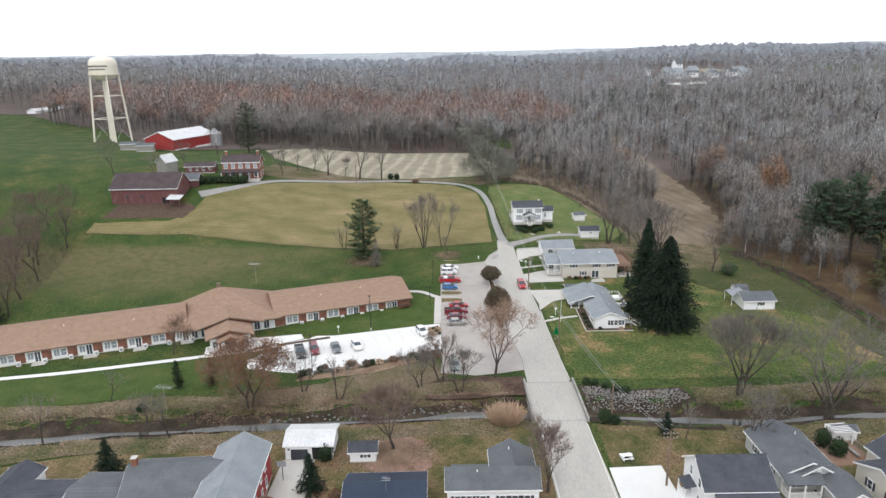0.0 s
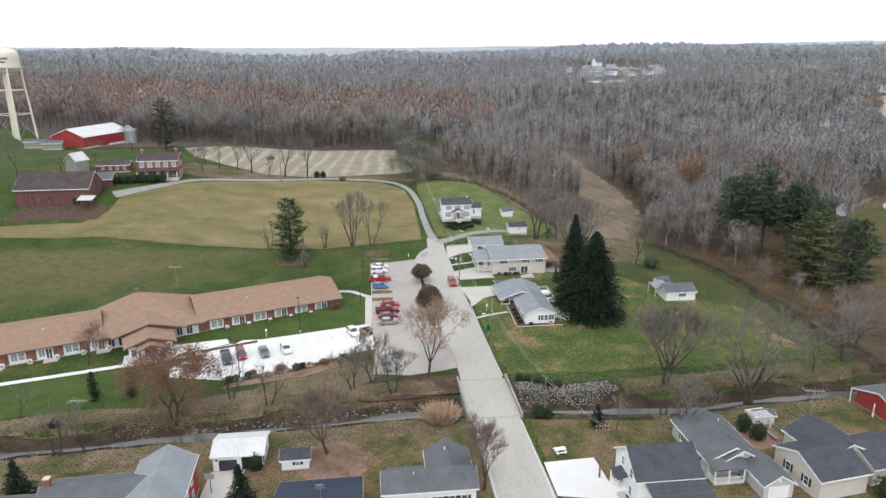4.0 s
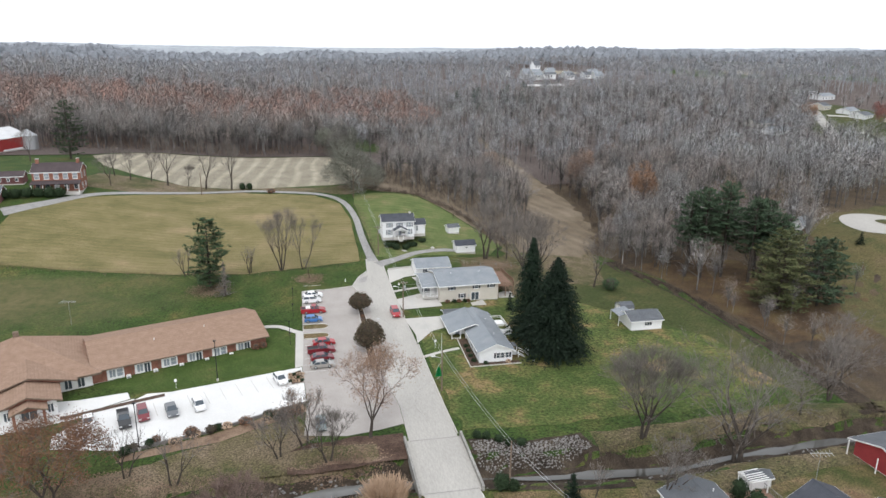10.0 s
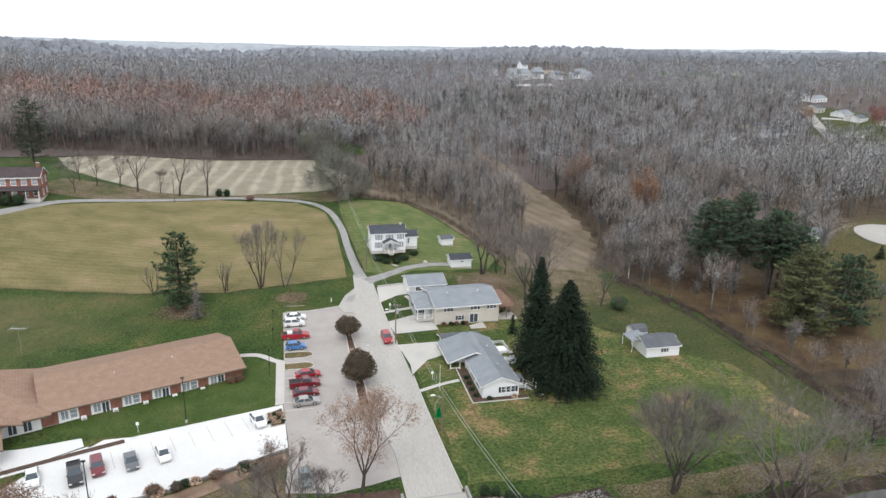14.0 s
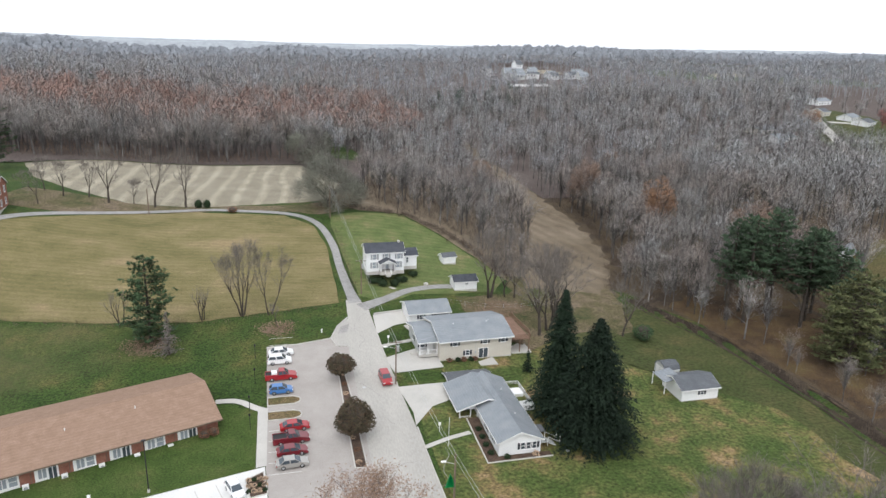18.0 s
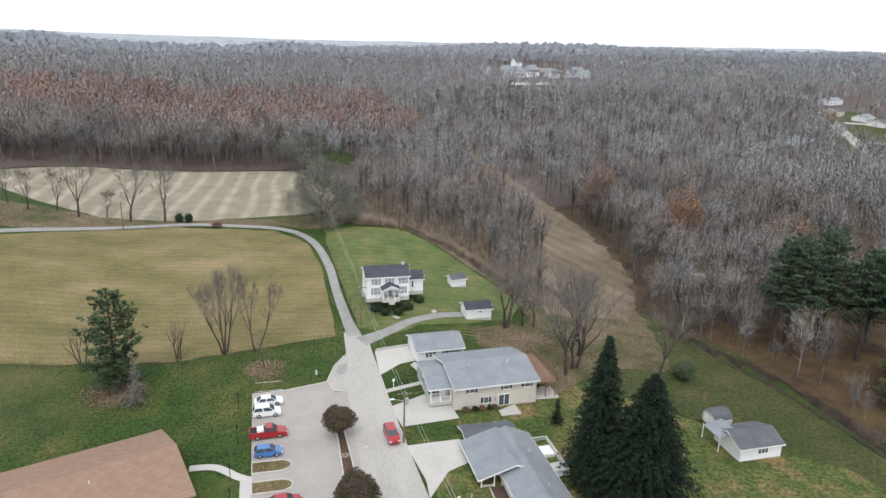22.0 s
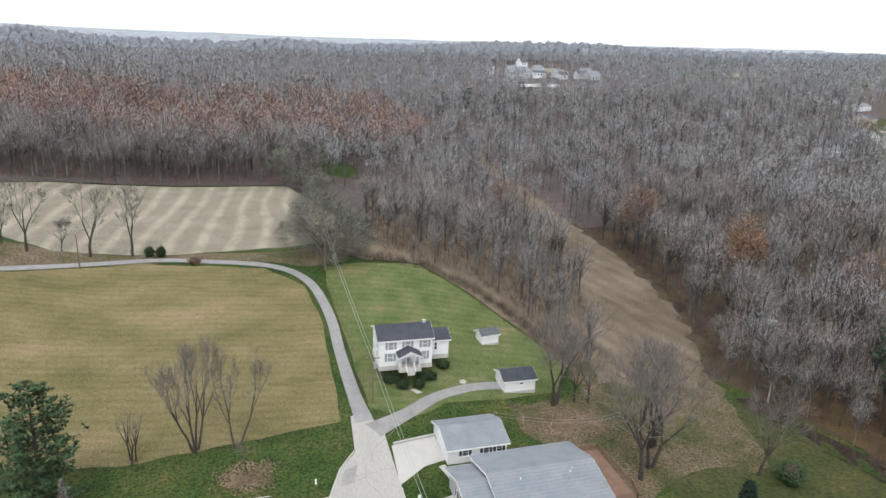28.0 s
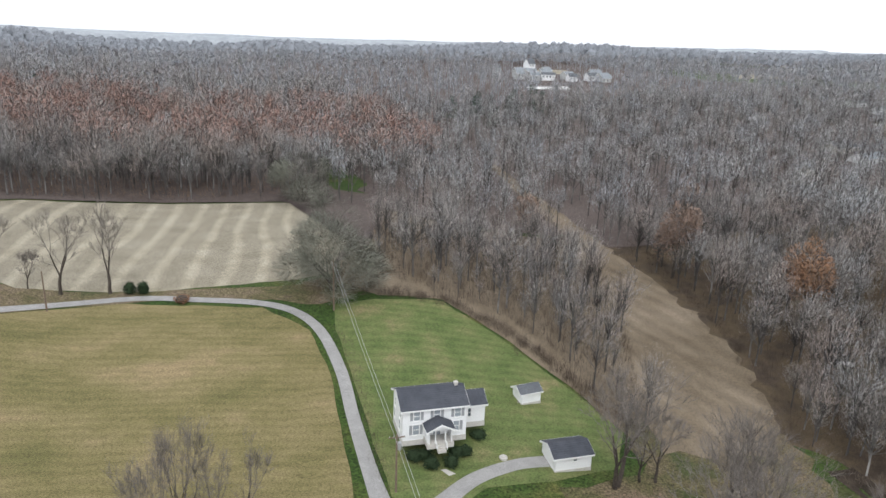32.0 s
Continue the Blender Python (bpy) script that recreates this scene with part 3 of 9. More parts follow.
for i, (x, y, rx, ry) in enumerate(((-5.5, 103, 6, 4.5), (6, 121, 8, 3.6), (-16, 121, 8, 1.6), (-36, 117.5, 8, 3.0), (2.6, 200.6, 4, 3.4), (53, 206, 8, 4), (-22, 197, 5, 4), (-30, 122, 9, 4), (7.5, 123.5, 5, 3.6), (-9, 103, 6, 4))):
    rng = np.random.default_rng(i + 70)
    n = int(rx * ry * 75)
    a, d = rng.uniform(0, 6.283, n), np.sqrt(np.abs(rng.normal(0, 0.55, n)))
    lx, ly = x + rx * d * np.cos(a), y + ry * d * np.sin(a)
    c, w_, h_ = rng.uniform(0, 6.283, n), rng.uniform(0.09, 0.22, n), rng.uniform(0.03, 0.1, n)
    z = ground_z(lx, ly) + 0.08
    V = np.stack([np.stack([lx + w_ * np.cos(c + q), ly + w_ * np.sin(c + q), z + h_ * (q == 0)], -1) for q in (0.0, 2.1, 4.2)], 1)
    tagged(new("leaf_litter", raw_mesh("leaf_litter", V.reshape(-1, 3), np.arange(3 * n).reshape(-1, 3), M["leaves"])), "scattered brown fallen leaves under a tree", "leaves", kind="stuff")
drape("farmhouse_lawn", [(21.2, 213.4), (20.4, 228), (19.4, 242), (18.2, 254), (18.6, 263), (27, 264.5), (41, 264.5), (51, 248), (58, 232), (60.5, 224), (55, 215), (44, 213.2), (34, 213), (27, 209.6)], M["bright_lawn"], 0.06, 2, "fresh green mown lawn round a farmhouse", wild=0.5)
drape("care_home_lawn", [(-7.5, 174), (-1, 171), (-1.1, 156.2), (-22.5, 148.8), (-24, 151), (-31, 151.6), (-38, 155)], M["motel_lawn"], 0.06, 2, "rich green lawn in front of a long building")
drape("care_home_lawn", [(-92, 129), (-74, 132.6), (-49, 139.4), (-38, 142.6), (-40, 136), (-40, 127), (-58, 122), (-92, 116)], M["motel_lawn"], 0.055, 2, "rich green lawn beside a white path", wild=0.4)
drape("suburb_lawn", [(303, 346), (345, 345), (385, 400), (404, 460), (392, 490), (366, 480), (345, 440), (318, 412), (306, 384)], M["ditch_lawn"], 0.3, 8, "green suburban gardens between houses")
drape("tan_strip", [(101.6, 333), (111, 333), (110.5, 392), (110, 436), (106, 436), (104, 392)], M["strip"], 0.1, 4, "upper end of a tan grass strip", wild=0.8, height=lambda x, y: land(x, y) + 0.4 * smooth(333, 352, y))
drape("lane_verge", curve_band([(23, 273), (15, 269), (8, 269.5), (-12, 271), (-30, 270.6), (-46, 270.5), (-58, 273), (-70, 276)], [5, 5.5, 3.0, 2.2, 3.4, 7.5, 9, 9]), M["rough"], 0.055, 3, "brown grass verge between a lane and a field", wild=0.8)
drape("far_field", [(272, 806), (322, 800), (334, 866), (282, 868)], M["stubble"], 0.6, 12, "tan harvested field beyond a village")
drape("far_field", [(640, 900), (695, 890), (710, 940), (650, 945)], M["stubble"], 0.6, 20, "pale harvested field between far woods")
drape("far_field", [(498, 815), (580, 812), (596, 868), (502, 862)], M["stubble"], 0.6, 20, "pale harvested field between far woods")
M["grove_floor"] = mat("rusty_needle_litter", [(0.054, 0.036, 0.022), (0.083, 0.053, 0.029), (0.108, 0.072, 0.035), (0.122, 0.09, 0.04)], 6, 0.95, 0.7, 30, contrast=(0.34, 0.66), grain=0.4)
drape("grove_floor", [(97.8, 206), (100, 186), (102.4, 170), (104, 150), (125, 148), (140, 162), (148, 182), (140, 202), (122, 210), (106, 212)], M["grove_floor"], 0.09, 3, "rust-brown needle litter and thin grass under pines", wild=1.6)
drape("slope_lawn", [(131, 164), (128, 140), (150, 112), (204, 148), (222, 190), (208, 230), (174, 220), (158, 213), (150, 190)], M["meadow"], 0.1, 3, "dull green grass slope above a pine grove", wild=1.5)
# creek banks, bed and water
cx = np.arange(-140, 200, 4.0)
for side, lab in ((1, "far"), (-1, "near")):
    line = [(x, float(creek_y(x)) + side * 3.6) for x in cx]
    drape("creek_bank", curve_band(line, [1.9 + 0.5 * math.sin(x * 0.21 + side) for x in cx], 2), M["soil"], 0.04, 1.5, "bare brown creek bank", bed=True)
M["bank_leaves"] = mat("dark_bank_leaves", [(0.045, 0.028, 0.02), (0.08, 0.05, 0.037), (0.12, 0.08, 0.06)], 3, 0.95, 0.8, 20, grain=0.5)
M["maple_leaves"] = mat("reddish_fallen_leaves", [(0.1, 0.085, 0.045), (0.19, 0.115, 0.085), (0.26, 0.16, 0.125)], 4, 0.95, 0.8, 25, contrast=(0.32, 0.55), grain=0.5)
drape("leafy_bank", [(-2, 126.5), (8.7, 129.4), (16.6, 129), (16.4, 121.5), (8, 120.6), (-2, 120.6)], M["bank_leaves"], 0.075, 2, "bank under trees covered with dark brown leaves", wild=0.8)
drape("leafy_bank", [(-40, 121), (-28, 125.5), (-14, 131), (-1, 137), (3, 130.6), (-2, 126), (-3, 120.6), (-20, 120)], M["rough"], 0.07, 2, "rough tan grass on a bank below a parking lot", wild=0.8)
drape("leaf_carpet", blob(-7.6, 103.2, 7.2, 5.0, 5), M["maple_leaves"], 0.075, 2, "reddish fallen leaves under a maple", wild=0.6)
for x0, x1 in ((-124, 15), (48, 136)):
    xs_ = np.arange(x0, x1, 4.0)
    for side in (-1, 1):
        drape("brushy_bank", curve_band([(x, float(creek_y(x)) + side * 6.4) for x in xs_], [2.9 + 0.7 * math.sin(x * 0.23 + side) for x in xs_], 2), M["rough"], 0.1, 1.5, "brown rough grass along a creek", bed=True, wild=0.7)
drape("brushy_bank", curve_band([(x, float(creek_y(x)) + 6.6) for x in np.arange(47, 135, 4.0)], [2.4 + 0.7 * math.sin(x * 0.3) for x in np.arange(47, 135, 4.0)], 2), M["rough"], 0.06, 1.5, "brown rough grass above a creek", bed=True, wild=0.6)
drape("brushy_bank", curve_band([(x, float(creek_y(x)) + 6.0) for x in np.arange(-120, 4, 4.0)], [1.6 + 0.6 * math.sin(x * 0.3) for x in np.arange(-120, 4, 4.0)], 2), M["rough"], 0.06, 1.5, "brown rough grass above a creek", bed=True, wild=0.6)
drape("stony_bank", [(26.6, 119.2), (29, 117.6), (40, 116.8), (46.6, 119), (45.6, 123.8), (36, 122.9), (30, 125), (26.6, 125.2)], M["soil"], 0.07, 1.2, "dark soil between riprap stones", bed=True, wild=0.4)
drape("creek_bed", curve_band([(x, float(creek_y(x))) for x in cx], 2.6, 2), M["soil"], 0.03, 1.5, "muddy creek bed", bed=True)
water = drape("water", curve_band([(x, float(creek_y(x)) + 0.25 * math.sin(x * 0.3)) for x in cx], [0.75 + 0.4 * math.sin(x * 0.17) + 0.25 * math.sin(x * 0.6) + 0.18 * math.sin(x * 1.7) for x in cx], 2),
              M["water"], 0.0, 3, "shallow grey creek water", category="water", height=lambda x, y: -6.52)
drape("ditch", curve_band([(float(ditch_x(y)), y) for y in np.arange(120, 214, 4.0)], 2.6, 2), M["soil"], 0.1, 1.0, "dark overgrown drainage ditch", bed=True)

# roads, drives and lots
ROAD = [(17.2, 40), (26.0, 40), (25.9, 94), (25.5, 112), (25.2, 135), (24.7, 160), (23.6, 178), (22.9, 196), (22.5, 208), (20.4, 212), (18, 211.5), (17.6, 203), (15.0, 199.5), (13.2, 194.5), (14.2, 191.5),
        (16.4, 191), (16.2, 172), (16.0, 153), (16.4, 146), (17.3, 138), (17.2, 126), (17.2, 112)]
drape("road", ROAD, M["asphalt"], 0.10, 3, "worn pale grey asphalt village street", category="road")
drape("parking_lot", [(0.6, 131), (7.5, 129.6), (13, 130.6), (17.2, 131.8), (17.25, 138), (16.35, 146), (16.0, 153), (16.2, 172), (16.4, 191), (14.1, 191.4), (13.1, 194.4), (6, 192.9), (0.5, 192.6), (0.6, 172), (0.4, 156), (1.2, 143)],
      M["lot"], 0.094, 3, "worn asphalt parking lot", category="pavement")
drape("new_parking_lot", [(1.1, 142.6), (0.3, 156.2), (-22.6, 148.4), (-23.4, 150.4), (-27.4, 150.4), (-29.5, 148), (-34, 145.5), (-39.5, 138), (-38.6, 134), (-27.1, 131.5), (-14.8, 135.2)],
      M["new_concrete"], 0.098, 3, "new white concrete parking lot", category="pavement")
drape("farm_lane", curve_band([(20.0, 210), (19.3, 217), (18.4, 230), (17.7, 243), (14.6, 256.4), (7.6, 264.2), (-5.6, 268.0), (-21.2, 269.9), (-46.5, 264.1), (-62, 259), (-74, 250), (-84, 244)], [1.5, 1.15, 1.0, 1.0, 1.0, 1.0, 1.0, 1.0, 1.05, 1.2, 2, 3]), M["gravel"], 0.11, 2.5, "narrow gravel farm lane", category="road")
drape("house_drive", curve_band([(21.0, 207.6), (26.8, 210.8), (32.8, 214.8), (39.4, 217.0), (44.6, 217.4)], [1.9, 1.3, 1.15, 1.1, 1.2]), M["gravel"], 0.106, 2.5, "curved gravel drive to a garage", category="road")
drape("footpath", curve_band([(-8, 175), (-4.4, 174.6), (-1.2, 172), (0.5, 171)], 0.65), M["concrete"], 0.11, 2, "curved concrete footpath", category="pavement")
drape("footpath", [(-0.9, 171.4), (0.75, 171.4), (0.55, 156.4), (-1.0, 156.1)], M["concrete"], 0.107, 2, "straight concrete footpath beside parked cars", category="pavement")
drape("footpath", curve_band([(-90, 130.6), (-73.7, 133.8), (-48.4, 140.6), (-38, 143.8), (-29, 148.2)], 0.75), M["new_concrete"], 0.107, 2, "long white concrete footpath", category="pavement")
drape("forecourt", [(-49.5, 140.6), (-38, 144.2), (-30, 149), (-31, 151.5), (-39, 150), (-44, 150), (-50.5, 145)], M["new_concrete"], 0.103, 2, "white concrete forecourt at an entrance", category="pavement")
# driveways of the street's houses
drape("driveway", [(22.8, 195.2), (23.1, 203.6), (29.9, 204.8), (30.4, 199.3), (27.0, 198.4)], M["concrete"], 0.104, 2, "concrete driveway to a garage", category="pavement")
drape("driveway", [(23.9, 179.4), (23.0, 185.4), (31.6, 189.0), (33.3, 188.2), (33.4, 182.4), (33.6, 180.2)], M["concrete"], 0.104, 2, "sloping concrete driveway", category="pavement")
drape("driveway", [(24.6, 162.6), (24.9, 166.3), (23.6, 174.6), (32.3, 174.8), (32.3, 169.2), (28.5, 167.6)], M["concrete"], 0.104, 2, "concrete driveway of a bungalow", category="pavement")
drape("footpath", curve_band([(22.9, 190.0), (26.2, 190.9), (29.4, 191.7), (30.6, 193), (30.2, 195.6), (29.4, 198.2)], 0.5), M["concrete"], 0.108, 2, "concrete garden path", category="pavement")
drape("footpath", curve_band([(24.9, 156.6), (29, 158.2), (33, 159.2)], 0.45), M["concrete"], 0.108, 2, "concrete garden path", category="pavement")
drape("driveway", [(26.1, 90), (26.2, 98.2), (34.2, 98.6), (34.6, 88)], M["new_concrete"], 0.104, 2, "white concrete driveway", category="pavement")
drape("driveway", [(-24.6, 86), (-24, 101.4), (-19, 101.6), (-18.6, 86)], M["concrete"], 0.104, 2, "concrete yard in front of a garage", category="pavement")
drape("side_street", curve_band([(300, 352), (309, 374), (324, 400), (342, 432), (358, 458), (368, 478)], 3.4), M["asphalt"], 0.4, 5, "pale suburban street", category="road")
for x, y in ((356, 442), (328, 394)):
    drape("driveway", [(x, y), (x + 13, y - 5), (x + 15, y - 1), (x + 2, y + 5)], M["concrete"], 0.45, 4, "pale suburban driveway", category="pavement")
drape("cul_de_sac", blob(178.5, 204, 11.5, 14, 3, rough=0.03), M["asphalt"], 0.2, 3, "pale turning circle of a street", category="road")

drape("turning_island", blob(181, 205, 3.4, 4.2, 4, rough=0.05), M["meadow"], 0.3, 2, "round grass island in a turning circle")
drape("village_lot", [(216, 672), (250, 662), (256, 684), (222, 694)], M["new_concrete"], 0.7, 10, "pale paved yard in a distant village", category="pavement")
# far ridges on the skyline, haze put into their pale blue colour and faint glow
M["haze_ridge"] = mat("haze_tinted_ridge", [(0.3, 0.325, 0.35), (0.36, 0.385, 0.41)], 160, 1.0, 0.0, 8, grain=0.12)
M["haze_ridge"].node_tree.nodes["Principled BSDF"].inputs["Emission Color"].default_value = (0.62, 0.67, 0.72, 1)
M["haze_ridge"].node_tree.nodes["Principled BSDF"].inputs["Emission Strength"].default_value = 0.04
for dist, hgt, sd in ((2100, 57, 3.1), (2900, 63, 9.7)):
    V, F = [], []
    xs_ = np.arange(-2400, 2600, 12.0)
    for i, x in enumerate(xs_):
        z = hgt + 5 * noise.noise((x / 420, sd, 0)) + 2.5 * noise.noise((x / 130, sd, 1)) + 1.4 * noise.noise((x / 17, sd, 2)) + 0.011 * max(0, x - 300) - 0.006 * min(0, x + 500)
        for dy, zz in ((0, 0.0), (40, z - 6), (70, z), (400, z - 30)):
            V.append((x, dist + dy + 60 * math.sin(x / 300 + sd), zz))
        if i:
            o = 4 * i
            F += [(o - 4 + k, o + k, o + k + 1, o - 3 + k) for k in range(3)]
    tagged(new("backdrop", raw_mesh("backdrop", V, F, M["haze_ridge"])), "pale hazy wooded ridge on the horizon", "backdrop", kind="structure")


# ---- buildings: shared pieces ----
FACE = {'S': (0.0, (0, -1)), 'N': (180.0, (0, 1)), 'E': (90.0, (1, 0)), 'W': (-90.0, (-1, 0))}
SHARED = {}


def unit(kind, w, h, material):
    """Meshes of window pieces, shared by all of one size; they face -y and stand on z = 0."""
    key = (kind, round(w, 2), round(h, 2), material.name)
    if key not in SHARED:
        m = MB()
        if kind == "frame":
            t = 0.09
            m.box(-w / 2 - t, -0.07, -t, -w / 2, 0.0, h + t).box(w / 2, -0.07, -t, w / 2 + t, 0.0, h + t)
            m.box(-w / 2, -0.07, -t, w / 2, 0.0, 0.0).box(-w / 2, -0.07, h, w / 2, 0.0, h + t)
            m.box(-w / 2, -0.055, h * 0.48, w / 2, 0.0, h * 0.53)
        elif kind == "twin":
            t = 0.09
            m.box(-w / 2 - t, -0.07, -t, -w / 2, 0.0, h + t).box(w / 2, -0.07, -t, w / 2 + t, 0.0, h + t)
            m.box(-w / 2, -0.07, -t, w / 2, 0.0, 0.0).box(-w / 2, -0.07, h, w / 2, 0.0, h + t)
            m.box(-0.05, -0.06, 0.0, 0.05, 0.0, h)
        elif kind == "sill":
            m.box(-w / 2 - 0.14, -0.13, -0.15, w / 2 + 0.14, 0.0, -0.09)
        else:
            m.box(-w / 2, -0.03, 0.0, w / 2, 0.0, h)
        SHARED[key] = fix(m.mesh(kind, material))
    return SHARED[key]


def window(parent, x, y, z, w, h, face='S', shutters=None, twin=False, frame=None, pane=None, name="window"):
    ang, _ = FACE[face]
    at = pose(x, y, z, 0, 0, ang)
    f = part(name, unit("twin" if twin else "frame", w, h, frame or M["trim"]), None, parent)
    f.matrix_basis = at
    halves = ((-w / 4, w / 2 - 0.1), (w / 4, w / 2 - 0.1)) if twin else ((0, w),)
    for dx, pw in halves:
        g = part("pane", unit("pane", pw, h, pane or M["glass"]), None, f)
        g.matrix_basis = pose(dx, 0, 0)
    if not twin:
        part("sill", unit("sill", w, h, frame or M["trim"]), None, f)
    if shutters:
        for s in (-1, 1):
            sh = part("shutter", unit("shutter", 0.42, h, shutters), None, f)
            sh.matrix_basis = pose(s * (w / 2 + 0.32), -0.01, 0)
    return f


def door(parent, x, y, z, w, h, face='S', material=None, name="door", knob=True):
    ang, _ = FACE[face]
    f = part(name, unit("leaf", w, h, material or M["trim"]), None, parent)
    f.matrix_basis = pose(x, y, z, 0, 0, ang)
    part("door_frame", door_frame(w, h), None, f)
    if knob:
        part("handle", MB().tube((w * 0.4, -0.1, 1.0), (w * 0.4, -0.02, 1.0), 0.04, 0.03, 6), M["steel"], f)
    return f


def door_frame(w, h):
    key = ("door_frame", w, h)
    if key not in SHARED:
        t = 0.1
        SHARED[key] = fix(MB().box(-w / 2 - t, -0.06, 0, -w / 2, 0, h + t).box(w / 2, -0.06, 0, w / 2 + t, 0, h + t).box(-w / 2, -0.06, h, w / 2, 0, h + t).mesh("door_frame", M["trim"]))
    return SHARED[key]


def garage_door(parent, x, y, z, w, h, face, material):
    ang, _ = FACE[face]
    m = MB()
    n = 4
    for i in range(n):
        m.box(-w / 2, -0.05, i * h / n + 0.015, w / 2, 0, (i + 1) * h / n - 0.015)
    f = part("garage_door", m, material, parent)
    f.matrix_basis = pose(x, y, z, 0, 0, ang)
    part("door_frame", door_frame(w, h), None, f)


def gable(parent, x0, y0, x1, y1, z0, eave, ridge, along, wall, roof, over=0.4, thick=0.16, fascia=None, walls=True, hip=False, ends=(0.35, 0.35)):
    """A gabled block: walls with gables, two roof slopes, ridge cap, fascias. along: the ridge's axis."""
    if along == 'x':
        c, hw = (y0 + y1) / 2, (y1 - y0) / 2
        a, b = x0, x1
    else:
        c, hw = (x0 + x1) / 2, (x1 - x0) / 2
        a, b = y0, y1
    if walls:
        m = MB().prism([(c - hw, z0), (c + hw, z0), (c + hw, eave), (c, ridge - 0.05), (c - hw, eave)], a, b, 'x' if along == 'x' else 'y')
        part("wall", m, wall, parent)
        f = MB()
        f.box(x0 - 0.04, y0 - 0.04, z0 - 0.6, x1 + 0.04, y1 + 0.04, z0 + 0.22)
        part("foundation", f, M["kerb"], parent)
    k = (ridge - eave) / hw
    lo = eave - over * k
    put = (lambda s, d, z: (s, d, z)) if along == 'x' else (lambda s, d, z: (d, s, z))
    aa, bb = a - ends[0], b + ends[1]
    up = thick * 0.9
    for sgn in (-1, 1):
        part("roof_slope", MB().slab([put(aa, c + sgn * (hw + over), lo + up), put(bb, c + sgn * (hw + over), lo + up), put(bb, c, ridge + up), put(aa, c, ridge + up)], thick), roof, parent)
        e = c + sgn * (hw + over + 0.02)
        m = MB()
        pa, pb = put(aa, e - 0.03, lo - 0.1), put(bb, e + 0.03, lo + up - 0.02)
        m.box(min(pa[0], pb[0]), min(pa[1], pb[1]), pa[2], max(pa[0], pb[0]), max(pa[1], pb[1]), pb[2])
        part("gutter", m, fascia or M["trim"], parent)
    for s, sg in ((aa, -1), (bb, 1)):
        m = MB()
        for sgn in (-1, 1):
            pts = [(c + sgn * (hw + over), lo + up - 0.01), (c, ridge + up - 0.01), (c, ridge + up - 0.26), (c + sgn * (hw + over), lo + up - 0.26)]
            m.prism(pts, s - 0.025, s + 0.025, 'x' if along == 'x' else 'y')
        part("bargeboard", m, fascia or M["trim"], parent)
    m = MB()
    cap = [(c - 0.2, ridge + up - 0.2 * k + 0.012), (c, ridge + up + 0.045), (c + 0.2, ridge + up - 0.2 * k + 0.012), (c, ridge + up - 0.02)]
    m.prism(cap, aa, bb, 'x' if along == 'x' else 'y')
    part("ridge_cap", m, roof, parent)


def chimney(parent, x, y, z0, z1, s=0.6, material=None):
    c = part("chimney", MB().box(x - s / 2, y - s / 2, z0, x + s / 2, y + s / 2, z1), material or M["brick"], parent)
    part("chimney_cap", MB().box(x - s / 2 - 0.06, y - s / 2 - 0.06, z1, x + s / 2 + 0.06, y + s / 2 + 0.06, z1 + 0.12), M["kerb"], c)


def vent_pipe(parent, x, y, z):
    part("vent_pipe", MB().tube((x, y, z), (x, y, z + 0.45), 0.07, 0.07, 8), M["trim"], parent)


def railing(parent, pts, z, h=0.95, gap=0.14, material=None, name="railing"):
    m = MB()
    for (xa, ya), (xb, yb) in zip(pts, pts[1:]):
        L = math.hypot(xb - xa, yb - ya)
        n = max(1, round(L / gap))
        for i in range(n + 1):
            x, y = xa + (xb - xa) * i / n, ya + (yb - ya) * i / n
            r = 0.05 if i in (0, n) else 0.02
            m.box(x - r, y - r, z, x + r, y + r, z + h + (0.06 if r > 0.03 else 0))
        m.tube((xa, ya, z + h), (xb, yb, z + h), 0.05, 0.05, 4)
        m.tube((xa, ya, z + 0.12), (xb, yb, z + 0.12), 0.035, 0.035, 4)
    return part(name, m, material or M["trim"], parent)


def deck_floor(parent, x0, y0, x1, y1, z, material, board=0.3):
    n = max(1, round((x1 - x0) / board))
    for i in range(n):
        a = x0 + (x1 - x0) * i / n
        part("board", MB().box(a + 0.01, y0, z - 0.05, x0 + (x1 - x0) * (i + 1) / n - 0.01, y1, z), material, parent)


def posts(parent, pts, z0, z1, r=0.07, material=None):
    for x, y in pts:
        part("post", MB().box(x - r, y - r, z0, x + r, y + r, z1), material or M["trim"], parent)


def steps(parent, x0, x1, y, z, n, material, rise=0.18, run=0.3):
    """Steps that go down towards -y."""
    for i in range(n):
        part("step", MB().box(x0, y - (i + 1) * run, z - (i + 1) * rise - 0.4, x1, y - i * run, z - (i + 1) * rise), material, parent)


# ---- white farmhouse ----
h = thing("farmhouse", 24.0, 220.8, 3.7, 0.5, "white two-storey farmhouse with a dark shingle roof and grey shutters", "house")
gable(h, 0, 0, 9.2, 6.5, -0.3, 4.65, 6.1, 'x', M["white"], M["dark_shingle"], 0.3)
for x in (2.0, 4.9, 7.9):
    window(h, x, 0, 2.95, 0.85, 1.3, 'S', M["grey_shutter"], pane=M["pale_glass"])
for x in (1.9, 7.7):
    window(h, x, 0, 0.75, 0.85, 1.5, 'S', M["grey_shutter"], pane=M["pale_glass"])
door(h, 4.9, 0, 0.45, 1.0, 2.1, 'S', M["pale_glass"])
for y in (1.9, 5.5):
    window(h, 0, y - 0.4, 2.8, 0.6, 1.2, 'W', pane=M["pale_glass"])
    window(h, 0, y, 0.8, 0.7, 1.4, 'W', pane=M["pale_glass"])
